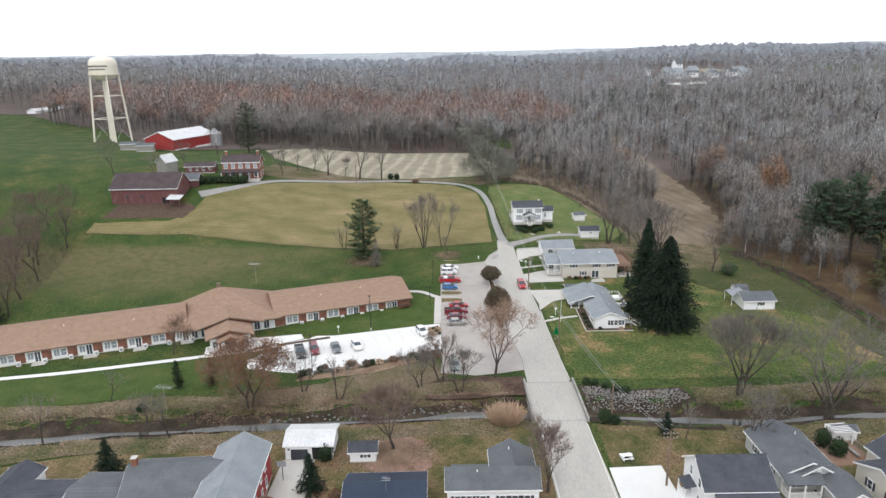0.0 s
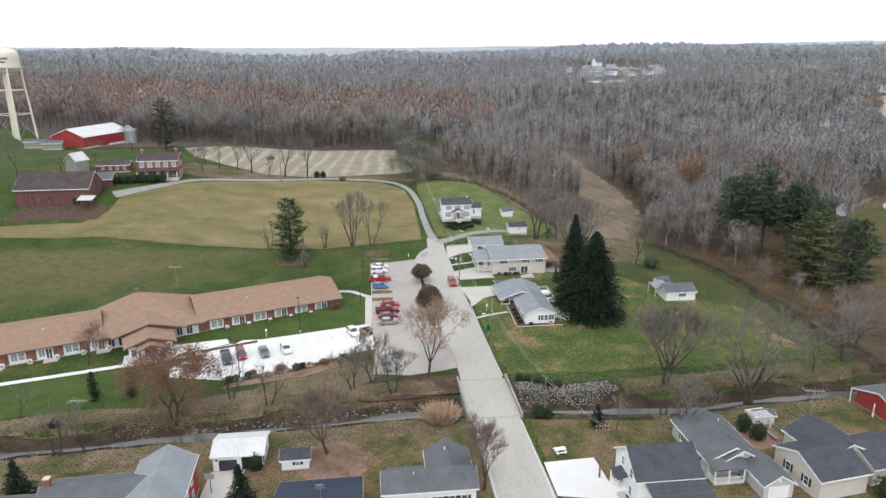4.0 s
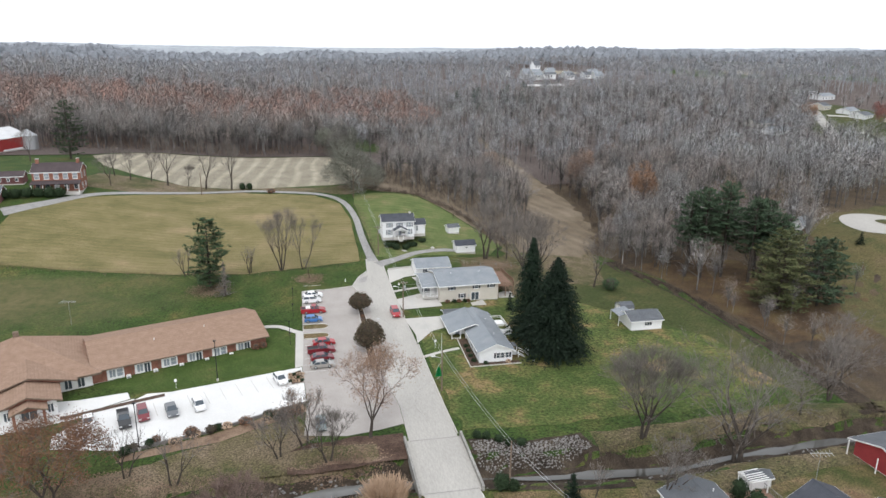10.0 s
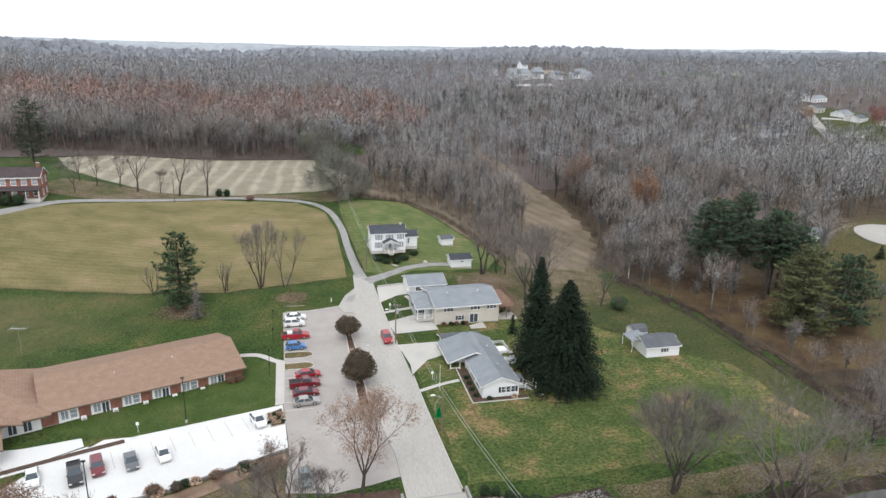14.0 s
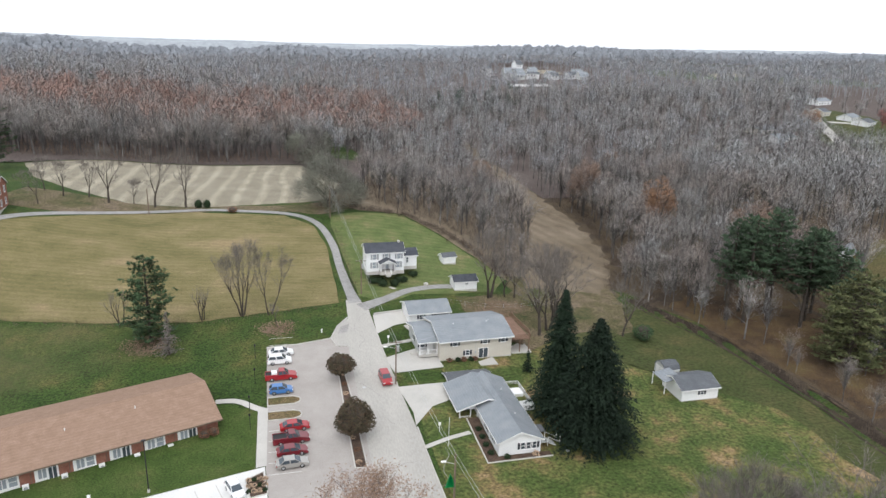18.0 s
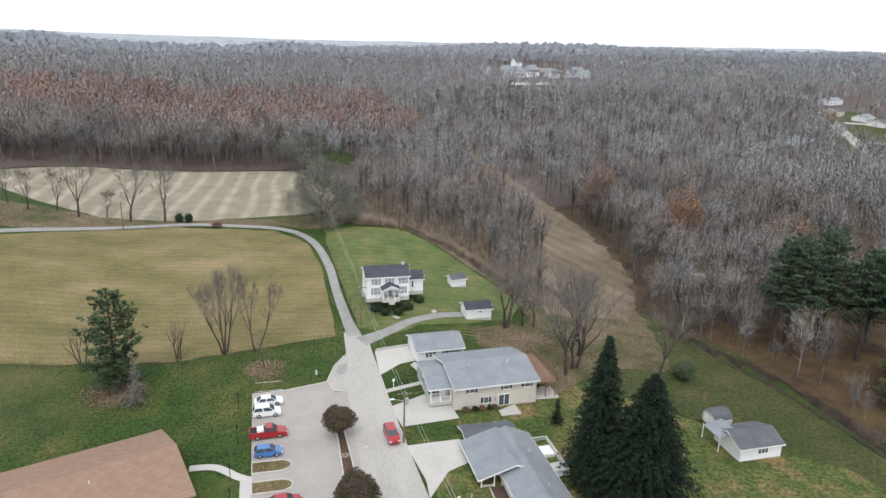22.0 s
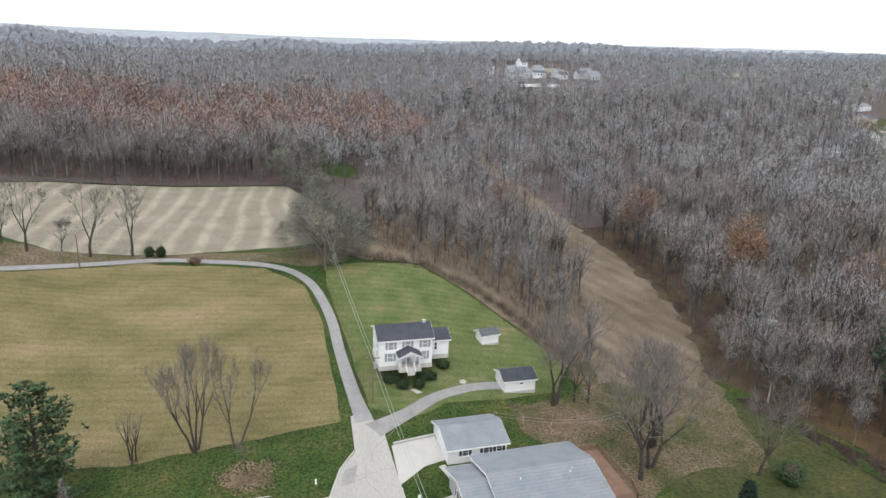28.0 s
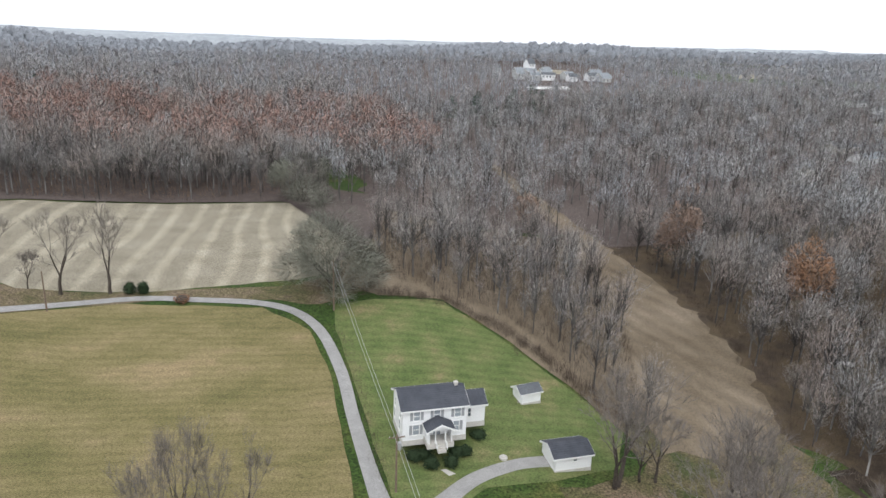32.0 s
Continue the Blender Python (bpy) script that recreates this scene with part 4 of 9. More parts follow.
gable(h, 9.2, 3.0, 13.0, 7.4, -0.3, 2.7, 3.9, 'x', M["white"], M["dark_shingle"], 0.25)
window(h, 10.6, 3.0, 0.9, 0.4, 1.3, 'S')
gable(h, 3.1, -2.3, 6.7, 0.0, 2.2, 2.45, 3.35, 'y', M["white"], M["dark_shingle"], 0.3, walls=False)
part("porch_pediment", MB().prism([(3.1, 2.35), (6.7, 2.35), (4.9, 3.3)], -2.2, -2.05, 'y'), M["white"], h)
posts(h, [(3.3, -2.1), (6.5, -2.1), (4.2, -2.1), (5.6, -2.1)], 0.4, 2.4, 0.08)
part("porch_floor", MB().box(3.0, -2.4, -0.3, 6.8, -0.01, 0.42), M["kerb"], h)
for x in (3.15, 6.55):
    part("porch_side", MB().box(x, -1.9, 0.42, x + 0.1, -0.05, 2.3), M["white"], h)
steps(h, 4.3, 5.5, -2.4, 0.42, 3, M["kerb"])
railing(h, [(4.2, -2.5), (4.2, -3.3)], 0.0, 0.9, material=M["trim"])
railing(h, [(5.6, -2.5), (5.6, -3.3)], 0.0, 0.9, material=M["trim"])
chimney(h, 8.4, 3.25, 5.7, 6.5, 0.5, M["kerb"])
drape("footpath", [(28.7, 217.3), (29.5, 217.3), (30.6, 216.2), (29.6, 215.9)], M["concrete"], 0.108, 2, "short concrete path to a farmhouse porch", category="pavement")

# shed and garage of the farmhouse
h = thing("garden_shed", 45.7, 231.0, None, 9, "small white shed with a dark gable roof", "shed")
gable(h, 0, 0, 3.5, 3.0, 0, 1.85, 2.65, 'x', M["white"], M["mid_shingle"], 0.15)
part("ramp", MB().slab([(-1.6, 0.6, 0.02), (-0.02, 0.6, 0.25), (-0.02, 2.6, 0.25), (-1.6, 2.6, 0.02)], 0.08), M["grey_wood"], h)
door(h, 0, 1.6, 0.15, 1.3, 1.75, 'W')
h = thing("garage", 44.7, 215.0, None, 1, "white one-car garage with a dark shingle roof", "garage")
gable(h, 0, 0, 5.6, 4.6, 0, 2.2, 3.2, 'x', M["white"], M["dark_shingle"], 0.2)
garage_door(h, 0, 2.3, 0.05, 2.6, 1.95, 'W', M["trim"])
window(h, 3.0, 0, 1.5, 0.6, 0.3, 'S')

# ---- cream two-level house ----
h = thing("split_level_house", 33.4, 182.7, -2.95, 2, "cream-sided split-level house with grey shingle roof and dark shutters", "house")
gable(h, 0, 0, 14.8, 12.8, 0, 4.4, 6.0, 'x', M["cream"], M["shingle"], 0.6)
for x in (3.0, 9.2, 13.0):
    window(h, x, 0, 3.2, 0.9, 0.8, 'S', M["shutter"], twin=False)
window(h, 5.6, 0, 1.0, 0.75, 1.0, 'S', M["shutter"])
window(h, 8.9, 0, 0.1, 1.9, 2.05, 'S', twin=True, name="patio_door")
for x in (3.9, 11.0):
    vent_pipe(h, x, 4.8, 5.5)
vent_pipe(h, 11.5, 5.3, 5.6)
part("meter", MB().box(7.1, -0.15, 1.2, 7.4, 0, 1.7).tube((7.25, -0.07, 1.7), (7.25, -0.07, 4.3), 0.03, 0.03, 6), M["steel"], h)
# lower porch wing to the west
gable(h, -3.9, 1.6, -0.02, 11.6, 1.2, 3.9, 5.3, 'x', M["grey_siding"], M["shingle"], 0.5, ends=(0.3, 0.0), walls=False)
part("wall", MB().box(-3.6, 3.4, 0.8, -0.03, 11.4, 3.85), M["grey_siding"], h)
part("porch_floor", MB().box(-3.9, 1.4, 0.7, -0.03, 3.5, 1.15), M["concrete"], h)
posts(h, [(-3.7, 1.6), (-2.0, 1.6), (-0.2, 1.6)], 1.1, 3.9, 0.09)
railing(h, [(-3.7, 1.6), (-0.2, 1.6)], 1.15)
door(h, -1.2, 3.4, 1.2, 1.0, 2.1, 'S', M["trim"])
window(h, -2.7, 3.4, 2.0, 0.9, 1.1, 'S', M["shutter"])
steps(h, -5.2, -3.9, 3.6, 1.1, 4, M["concrete"])
window(h, -3.6, 7.5, 2.0, 1.2, 1.1, 'W', M["shutter"])
part("patio", MB().box(7.4, -3.2, -0.25, 10.9, -0.02, 0.06), M["concrete"], h)
part("edging", MB().box(0.2, -1.2, -0.3, 7.3, -1.0, 0.1), M["kerb"], h)
d = thing("wooden_deck", 48.3, 184.3, -2.95, 0, "raised brown wooden deck with slatted railing", "deck")
deck_floor(d, 0.05, 0, 4.3, 11.8, 2.85, M["deck"])
posts(d, [(4.1, 0.2), (4.1, 4), (4.1, 8), (4.1, 11.6), (0.3, 0.2), (2.2, 0.2)], -0.6, 2.8, 0.08, M["deck"])
railing(d, [(0.1, 0.05), (4.25, 0.05), (4.9, 2.5), (4.25, 11.75), (0.1, 11.75)], 2.85, 0.95, 0.16, M["deck"])
part("ground_slab", MB().box(0.4, -0.4, -0.5, 4.6, 6, 0.05), M["concrete"], d)
h = thing("detached_garage", 30.3, 198.3, None, 2, "white-sided garage with a grey shingle roof and dark shutters", "garage")
gable(h, 0, 0, 9.0, 7.6, -0.3, 2.5, 3.9, 'x', M["white"], M["shingle"], 0.4)
for x in (2.6, 5.8, 7.8):
    window(h, x, 0, 1.15, 0.8, 0.9, 'S', M["shutter"])
garage_door(h, 0, 3.8, 0.02, 4.2, 2.1, 'W', M["trim"])
w_ = thing("retaining_wall", 23.4, 203.9, None, 10, "low pale concrete wall beside a driveway", "wall")
part("coping", MB().box(0, -0.12, -0.3, 7.0, 0.12, 0.4), M["concrete"], w_)

# ---- white bungalow ----
h = thing("bungalow", 35.6, 152.2, -5.05, 0, "white-sided bungalow with a grey shingle roof", "house")
gable(h, 0, 0, 6.9, 20.6, 0, 2.85, 4.3, 'y', M["white"], M["shingle"], 0.45)
window(h, 3.9, 0, 1.2, 0.65, 1.1, 'S', M["shutter"])
window(h, 4.85, 0, 1.2, 0.65, 1.1, 'S')
window(h, 5.8, 0, 1.2, 0.65, 1.1, 'S', M["shutter"])
for y in (3.2, 6.6):
    window(h, 0, y, 1.2, 1.0, 1.1, 'W', M["shutter"])
# wing over the garage, to the west
gable(h, -3.6, 11.0, 6.9, 20.5, 0, 2.65, 4.32, 'y', M["white"], M["shingle"], 0.4, walls=False)
part("wall", MB().box(-3.3, 13.5, -0.2, 0.0, 20.3, 2.75), M["white"], h)
part("wall", MB().prism([(-3.3, 2.6), (0, 2.6), (0, 3.1)], 20.2, 20.3, 'y'), M["white"], h)
garage_door(h, -3.3, 17.2, 0.0, 4.6, 2.1, 'W', M["white"])
posts(h, [(-3.3, 11.3), (-1.4, 11.3), (-0.2, 11.3)], 0.0, 2.7, 0.08)
railing(h, [(-3.3, 11.3), (-1.5, 11.3)], 0.25)
part("porch_floor", MB().box(-3.5, 11.1, -0.2, 0, 13.5, 0.25), M["concrete"], h)
door(h, -1.6, 13.5, 0.27, 1.0, 2.1, 'S', M["pale_glass"])
gable(h, -2.6, 20.55, 5.4, 25.6, 0, 2.2, 2.9, 'x', M["white"], M["mid_shingle"], 0.25)
vent_pipe(h, 4.6, 6.0, 3.7)
vent_pipe(h, 5.0, 14.5, 3.6)
part("edging", MB().box(-1.6, -1.1, -0.2, 7.8, -0.95, 0.12).box(-1.6, -1.1, -0.2, -1.45, 10.8, 0.12).box(7.65, -1.1, -0.2, 7.8, 1.2, 0.12), M["kerb"], h)
part("gravel_bed", MB().box(-1.44, -0.95, -0.2, 7.65, -0.03, 0.05).box(-1.44, -0.03, -0.2, -0.03, 10.8, 0.05), M["tar"], h)
d = thing("white_deck", 43.0, 163.6, -5.05, 0, "white painted deck with railing behind a bungalow", "deck")
part("floor", MB().box(-0.4, 0, 1.0, 2.9, 9.0, 1.1), M["grey_siding"], d)
railing(d, [(-0.3, 0.05), (2.85, 0.05), (2.85, 8.95), (-0.3, 8.95)], 1.1)
posts(d, [(2.8, 0.1), (2.8, 4.5), (2.8, 8.9)], -0.3, 1.1)
part("hot_tub", MB().box(0.6, 4.6, 1.1, 2.5, 7.0, 1.75), M["trim"], d, "pale covered tub")
d = thing("porch_stairs", 42.6, 152.9, -5.05, 0, "white wooden stairs with railings beside a bungalow", "stairs")
part("landing", MB().box(0.0, 0.4, 1.1, 1.6, 2.0, 1.2), M["grey_siding"], d)
for i in range(6):
    part("tread", MB().box(1.6 + i * 0.33, 0.5, 1.0 - i * 0.18, 1.95 + i * 0.33, 1.9, 1.06 - i * 0.18), M["grey_siding"], d)
part("handrail", MB().tube((1.6, 0.45, 2.1), (3.7, 0.45, 0.95), 0.05, 0.05, 5).tube((1.6, 1.95, 2.1), (3.7, 1.95, 0.95), 0.05, 0.05, 5).tube((1.6, 0.45, 1.1), (3.7, 0.45, 0.1), 0.07, 0.07, 4), M["trim"], d)
posts(d, [(0.1, 0.45), (1.6, 0.45), (3.65, 0.45), (1.6, 1.95), (3.65, 1.95)], -0.3, 2.0, 0.05)
part("awning", MB().slab([(0.0, 1.8, 2.5), (1.7, 1.8, 2.3), (1.7, 3.9, 2.3), (0.0, 3.9, 2.5)], 0.12), M["mid_shingle"], d)

# ---- outbuildings on the lawn ----
h = thing("storage_shed", 73.6, 161.9, None, 0.5, "white storage shed with a weathered roof and side porch", "shed")
gable(h, 0, 0, 7.5, 6.4, -0.1, 2.3, 3.5, 'x', M["white"], M["mid_shingle"], 0.3)
part("porch_roof", MB().slab([(-1.8, 3.0, 2.6), (1.6, 3.0, 3.3), (1.6, 7.2, 3.3), (-1.8, 7.2, 2.6)], 0.12), M["shingle"], h)
posts(h, [(-1.7, 3.0), (-1.7, 7.2)], -0.1, 2.7, 0.06)
part("slab", MB().box(-1.8, 0, -0.3, 0, 7.2, 0.04), M["concrete"], h)
window(h, 4.1, 0, 1.1, 0.6, 0.75, 'S', M["shutter"])
door(h, 0, 1.6, 0.02, 2.2, 2.0, 'W')
h = thing("barn_shed", 75.4, 170.6, None, 2, "small grey gambrel garden barn with white trim", "shed")
prof = [(0, 0), (3.6, 0), (3.6, 1.5), (3.1, 2.3), (1.8, 2.75), (0.5, 2.3), (0, 1.5)]
part("wall", MB().prism([(a, b) for a, b in prof], 0, 3.2, 'x'), M["grey_siding"], h)
for (a, b), (c, e) in zip(prof[2:6], prof[3:7]):
    part("roof_slope", MB().slab([(-0.15, a, b + 0.1), (3.35, a, b + 0.1), (3.35, c, e + 0.1), (-0.15, c, e + 0.1)], 0.08), M["mid_shingle"], h)
for y in (1.1, 2.5):
    part("door", MB().box(-0.05, y - 0.6, 0.1, 0, y + 0.6, 1.8), M["trim"], h)

# ---- long low care home with tan roof ----
TURN = 20.3
h = thing("long_low_building", -38.0, 155.9, -4.75, TURN, "long one-storey brick building with a tan shingle roof", "building")
EV, RD = 2.95, 5.3
for a, b in ((0.0, 33.0), (-64.0, -19.0)):
    gable(h, a, 0, b, 17.4, 0, EV, RD, 'x', M["brick"], M["tan_shingle"], 0.75, ends=(0.0 if a == 0 else 0.6, 0.6 if a == 0 else 0.0), fascia=M["wood"])
for k in range(-13, 7):
    u = 2.6 + k * 4.85
    if -19.5 < u < 1.5 or u > 31:
        continue
    part("white_panel", MB().box(u - 0.1, -0.05, 0.1, u + 2.9, -0.001, 2.6), M["trim"], h)
    window(h, u + 0.85, -0.05, 0.75, 1.1, 1.45, 'S', twin=True, pane=M["pale_glass"])
    if k % 2:
        window(h, u + 2.15, -0.05, 0.12, 1.1, 2.1, 'S', twin=True, name="patio_door")
        part("patio", MB().box(u + 1.0, -2.0, -0.3, u + 3.6, -0.06, 0.06), M["concrete"], h)
    else:
        window(h, u + 2.15, -0.05, 0.75, 1.0, 1.45, 'S', pane=M["pale_glass"])
    ac = part("air_conditioner", MB().box(u + 3.1, -1.0, -0.1, u + 3.9, -0.45, 0.85), M["trim"], h)
    part("fan_grille", MB().tube((u + 3.5, -1.03, 0.4), (u + 3.5, -1.0, 0.4), 0.3, 0.3, 12), M["grey_shutter"], ac)
    part("downpipe", MB().tube((u + 4.3, -0.08, 0.0), (u + 4.3, -0.08, 2.9), 0.05, 0.05, 6), M["wood"], h)
# central pavilion with hip roof and front gable
part("wall", MB().box(-19.0, -0.4, 0, 0.0, 18, 3.05), M["trim"], h)
pk = (-11.2, 13.5, 7.3)
A_, B_, C_, D_ = (-20.6, -1.5, 2.9), (1.6, -1.5, 2.9), (1.6, 17.2, 3.2), (-20.6, 17.2, 3.2)
for p, q in ((A_, B_), (B_, C_), (C_, D_), (D_, A_)):
    part("roof_slope", MB().slab([p, q, pk], 0.18), M["tan_shingle"], h)
part("fascia", MB().box(-20.6, -1.56, 2.55, 1.6, -1.5, 2.88), M["wood"], h)
gable(h, -16.8, -2.6, -3.2, 8.0, 0, 3.1, 5.0, 'y', M["trim"], M["tan_shingle"], 0.7, fascia=M["wood"], walls=False)
part("wall", MB().prism([(-16.6, 3.0), (-3.4, 3.0), (-10, 4.9)], -2.2, -2.0, 'y'), M["brick"], h)
gable(h, -14.8, -9.0, -6.0, -2.0, 0, 2.95, 4.4, 'y', M["trim"], M["tan_shingle"], 0.7, fascia=M["wood"], walls=False)
part("wall", MB().box(-14.6, -8.6, 0, -6.2, -0.41, 2.9), M["trim"], h)
part("wall", MB().prism([(-14.4, 2.85), (-6.4, 2.85), (-10.4, 4.25)], -8.8, -8.6, 'y'), M["brick"], h)
gable(h, -12.8, -11.0, -8.0, -8.9, 0, 2.7, 3.6, 'y', M["trim"], M["tan_shingle"], 0.4, fascia=M["wood"], walls=False)
part("pediment", MB().prism([(-12.7, 2.65), (-8.1, 2.65), (-10.4, 3.5)], -10.9, -10.75, 'y'), M["brick"], h)
posts(h, [(-12.6, -10.8), (-8.2, -10.8)], 0, 2.7, 0.22, M["brick"])
for u in (-13.6, -7.2):
    window(h, u, -8.6, 0.7, 0.9, 1.5, 'S', twin=True)
window(h, -10.4, -8.6, 0.1, 2.4, 2.3, 'S', twin=True, name="entrance_door")
for u in (-17.6, -15.6, -4.0, -1.9):
    window(h, u, -0.4, 0.4, 1.2, 2.0, 'S', twin=True, name="patio_door")
part("chimney", MB().box(-11.7, 13.1, 6.9, -10.7, 14.0, 8.1), M["wood"], h, "brown roof cupola")
for u, v in ((12, 5), (22, 6), (-30, 5), (-44, 6)):
    vent_pipe(h, u, v, EV + 0.31 * v + 0.1)

# ---- farm on the hill ----
h = thing("old_barn", -111.6, 236.8, 8.3, 1, "weathered dark red wooden barn with a brown roof", "barn")
gable(h, 0, 0, 22.5, 13.0, -1.2, 5.2, 9.4, 'x', M["barn_wood"], M["brown_roof"], 0.5)
for x in (5.5, 10.4):
    window(h, x, 0, 1.8, 1.0, 0.9, 'S', frame=M["barn_wood"])
part("barn_door", MB().box(17.2, -0.06, -1.0, 19.4, 0, 2.0), M["black"], h)
window(h, 22.5, 6.5, 5.2, 1.0, 1.2, 'E', frame=M["barn_red"])
part("lean_to_roof", MB().slab([(20.0, -4.5, 2.2), (24.6, -4.5, 2.0), (24.6, 0, 2.7), (20.0, 0, 2.9)], 0.12), M["metal_roof"], h)
posts(h, [(20.2, -4.3), (24.4, -4.3)], -1.2, 2.1, 0.1, M["barn_wood"])
drape("barn_yard", [(-111, 227), (-84, 227), (-82, 234), (-86, 237.5), (-109, 237)], M["mulch"], 0.06, 3, "dark muddy yard beside a barn")
h = thing("machine_barn", -121.5, 322.0, None, 68, "red metal barn with a white roof", "barn")
gable(h, 0, 0, 28.0, 17.0, 0, 5.0, 8.2, 'x', M["barn_red"], M["metal_roof"], 0.4)
part("skirting", MB().box(-0.05, -0.06, 0, 28.05, 0, 0.5), M["trim"], h)
part("sliding_door", MB().box(9, -0.1, 0, 14, -0.02, 4.2), M["barn_red"], h)
h = thing("brick_farmhouse", -80.0, 258.8, None, 2, "old red brick farmhouse with white windows and long porch", "house")
gable(h, 0, 0, 13.6, 7.5, 0, 6.4, 8.6, 'x', M["brick"], M["brown_roof"], 0.35)
for x in (1.4, 4.1, 6.8, 9.5, 12.2):
    window(h, x, 0, 4.2, 1.3, 1.7, 'S', pane=M["pale_glass"])
for x in (1.4, 4.1, 9.5, 12.2):
    window(h, x, 0, 1.0, 1.1, 1.6, 'S')
door(h, 6.8, 0, 0.3, 1.1, 2.1, 'S')
part("cornice", MB().box(-0.1, -0.12, 6.0, 13.7, -0.001, 6.35), M["trim"], h)
part("porch_roof", MB().slab([(-0.3, -2.6, 3.0), (13.9, -2.6, 3.0), (13.9, 0, 3.7), (-0.3, 0, 3.7)], 0.18), M["brown_roof"], h)
part("porch_floor", MB().box(-0.1, -2.4, -0.6, 13.7, 0, 0.3), M["kerb"], h)
posts(h, [(x, -2.3) for x in (0.1, 3.4, 6.8, 10.2, 13.5)], 0.3, 2.9, 0.1)
for x in (1.0, 12.6):
    chimney(h, x, 3.75, 8.2, 9.9, 0.8)
for y in (2.0, 5.5):
    window(h, 13.6, y, 4.2, 0.9, 1.6, 'E', pane=M["pale_glass"])
    window(h, 13.6, y, 1.0, 0.9, 1.6, 'E', pane=M["pale_glass"])
h = thing("corn_crib", -107.0, 265.7, None, -25, "tall narrow weathered grey farm shed", "shed")
gable(h, 0, 0, 5.0, 5.5, 0, 4.6, 7.0, 'y', M["grey_wood"], M["metal_roof"], 0.3)
h = thing("farm_shed", -95.5, 250.0, None, 4, "dark weathered farm shed with low roof", "shed")
gable(h, 0, 0, 9.0, 6.0, -0.4, 2.8, 4.6, 'x', M["barn_wood"], M["mid_shingle"], 0.3)
h = thing("farm_shed", -96.5, 266.0, None, 5, "long low red farm shed with small white windows", "shed")
gable(h, 0, 0, 11.0, 5.0, 0, 2.6, 3.8, 'x', M["barn_wood"], M["brown_roof"], 0.3)
for x in (2, 4.4, 6.8, 9.2):
    window(h, x, 0, 1.1, 0.7, 0.9, 'S')
h = thing("grain_bin", -111.0, 348.0, None, 0, "round galvanised grain bin with a conical roof", "silo")
part("drum", MB().lathe([(3.4, 0), (3.4, 6.0)], 24), M["steel"], h)
part("roof", MB().lathe([(3.55, 6.0), (0.35, 8.2), (0.3, 8.5)], 24), M["steel"], h)
part("auger", MB().tube((-10, -1, 3.0), (0, 0, 8.6), 0.18, 0.18, 6), M["steel"], h)
for x, y in ((-146, 321), (-136.5, 316)):
    h = thing("cattle_shed", x, y, None, 12, "low grey weathered wooden farm shed", "shed", "low sheds by the tower")
    gable(h, 0, 0, 7.5, 4.5, 0, 2.6, 3.4, 'x', M["grey_wood"], M["mid_shingle"], 0.2)

# ---- water tower ----
h = thing("water_tower", -168.0, 362.0, None, 10, "tall cream water tower on splayed legs", "water tower")
TH = 33.5
TR = 0.84
part("tank", MB().lathe([(a * TR, TH + b * TR) for a, b in ((3.2, -3.4), (6.0, -2.4), (7.7, -0.4), (7.9, 0.2), (7.9, 6.2), (7.4, 8.0), (5.6, 9.6), (2.8, 10.4), (0.6, 10.6))], 40), M["tank"], h)
part("balcony", MB().lathe([(7.9 * TR, TH - 0.2), (8.7 * TR, TH - 0.2), (8.7 * TR, TH + 0.05), (7.9 * TR, TH + 0.05)], 40), M["tank"], h)
ring = MB()
for i in range(40):
    a = 2 * math.pi * i / 40
    b2 = 2 * math.pi * (i + 1) / 40
    ring.tube((8.6 * TR * math.cos(a), 8.6 * TR * math.sin(a), TH + 1.1), (8.6 * TR * math.cos(b2), 8.6 * TR * math.sin(b2), TH + 1.1), 0.05, 0.05, 4)
    ring.tube((8.6 * TR * math.cos(a), 8.6 * TR * math.sin(a), TH), (8.6 * TR * math.cos(a), 8.6 * TR * math.sin(a), TH + 1.1), 0.03, 0.03, 4)
part("railing", ring, M["tank"], h)
legs = [(math.cos(2 * math.pi * (i + 0.25) / 4), math.sin(2 * math.pi * (i + 0.25) / 4)) for i in range(4)]
for c, s in legs:
    part("leg", MB().tube((8.9 * c, 8.9 * s, -1), (6.4 * c, 6.4 * s, TH + 0.5), 0.5, 0.45, 10), M["tank"], h)
part("riser_pipe", MB().tube((0, 0, -1), (0, 0, TH - 3.2), 0.9, 0.9, 12), M["tank"], h)
for z, r in ((11.7, 8.0), (23.0, 7.17)):
    for i in range(4):
        (c, s), (c2, s2) = legs[i], legs[(i + 1) % 4]
        part("strut", MB().tube((r * c, r * s, z), (r * c2, r * s2, z), 0.2, 0.2, 6), M["tank"], h)
for i in range(4):
    (c, s), (c2, s2) = legs[i], legs[(i + 1) % 4]
    for (za, ra), (zb, rb) in (((0, 8.85), (11.7, 8.0)), ((11.7, 8.0), (23.0, 7.17)), ((23.0, 7.17), (33.3, 6.42))):
        part("tie_rod", MB().tube((ra * c, ra * s, za), (rb * c2, rb * s2, zb), 0.05, 0.05, 4), M["steel"], h)
        part("tie_rod", MB().tube((ra * c2, ra * s2, za), (rb * c, rb * s, zb), 0.05, 0.05, 4), M["steel"], h)
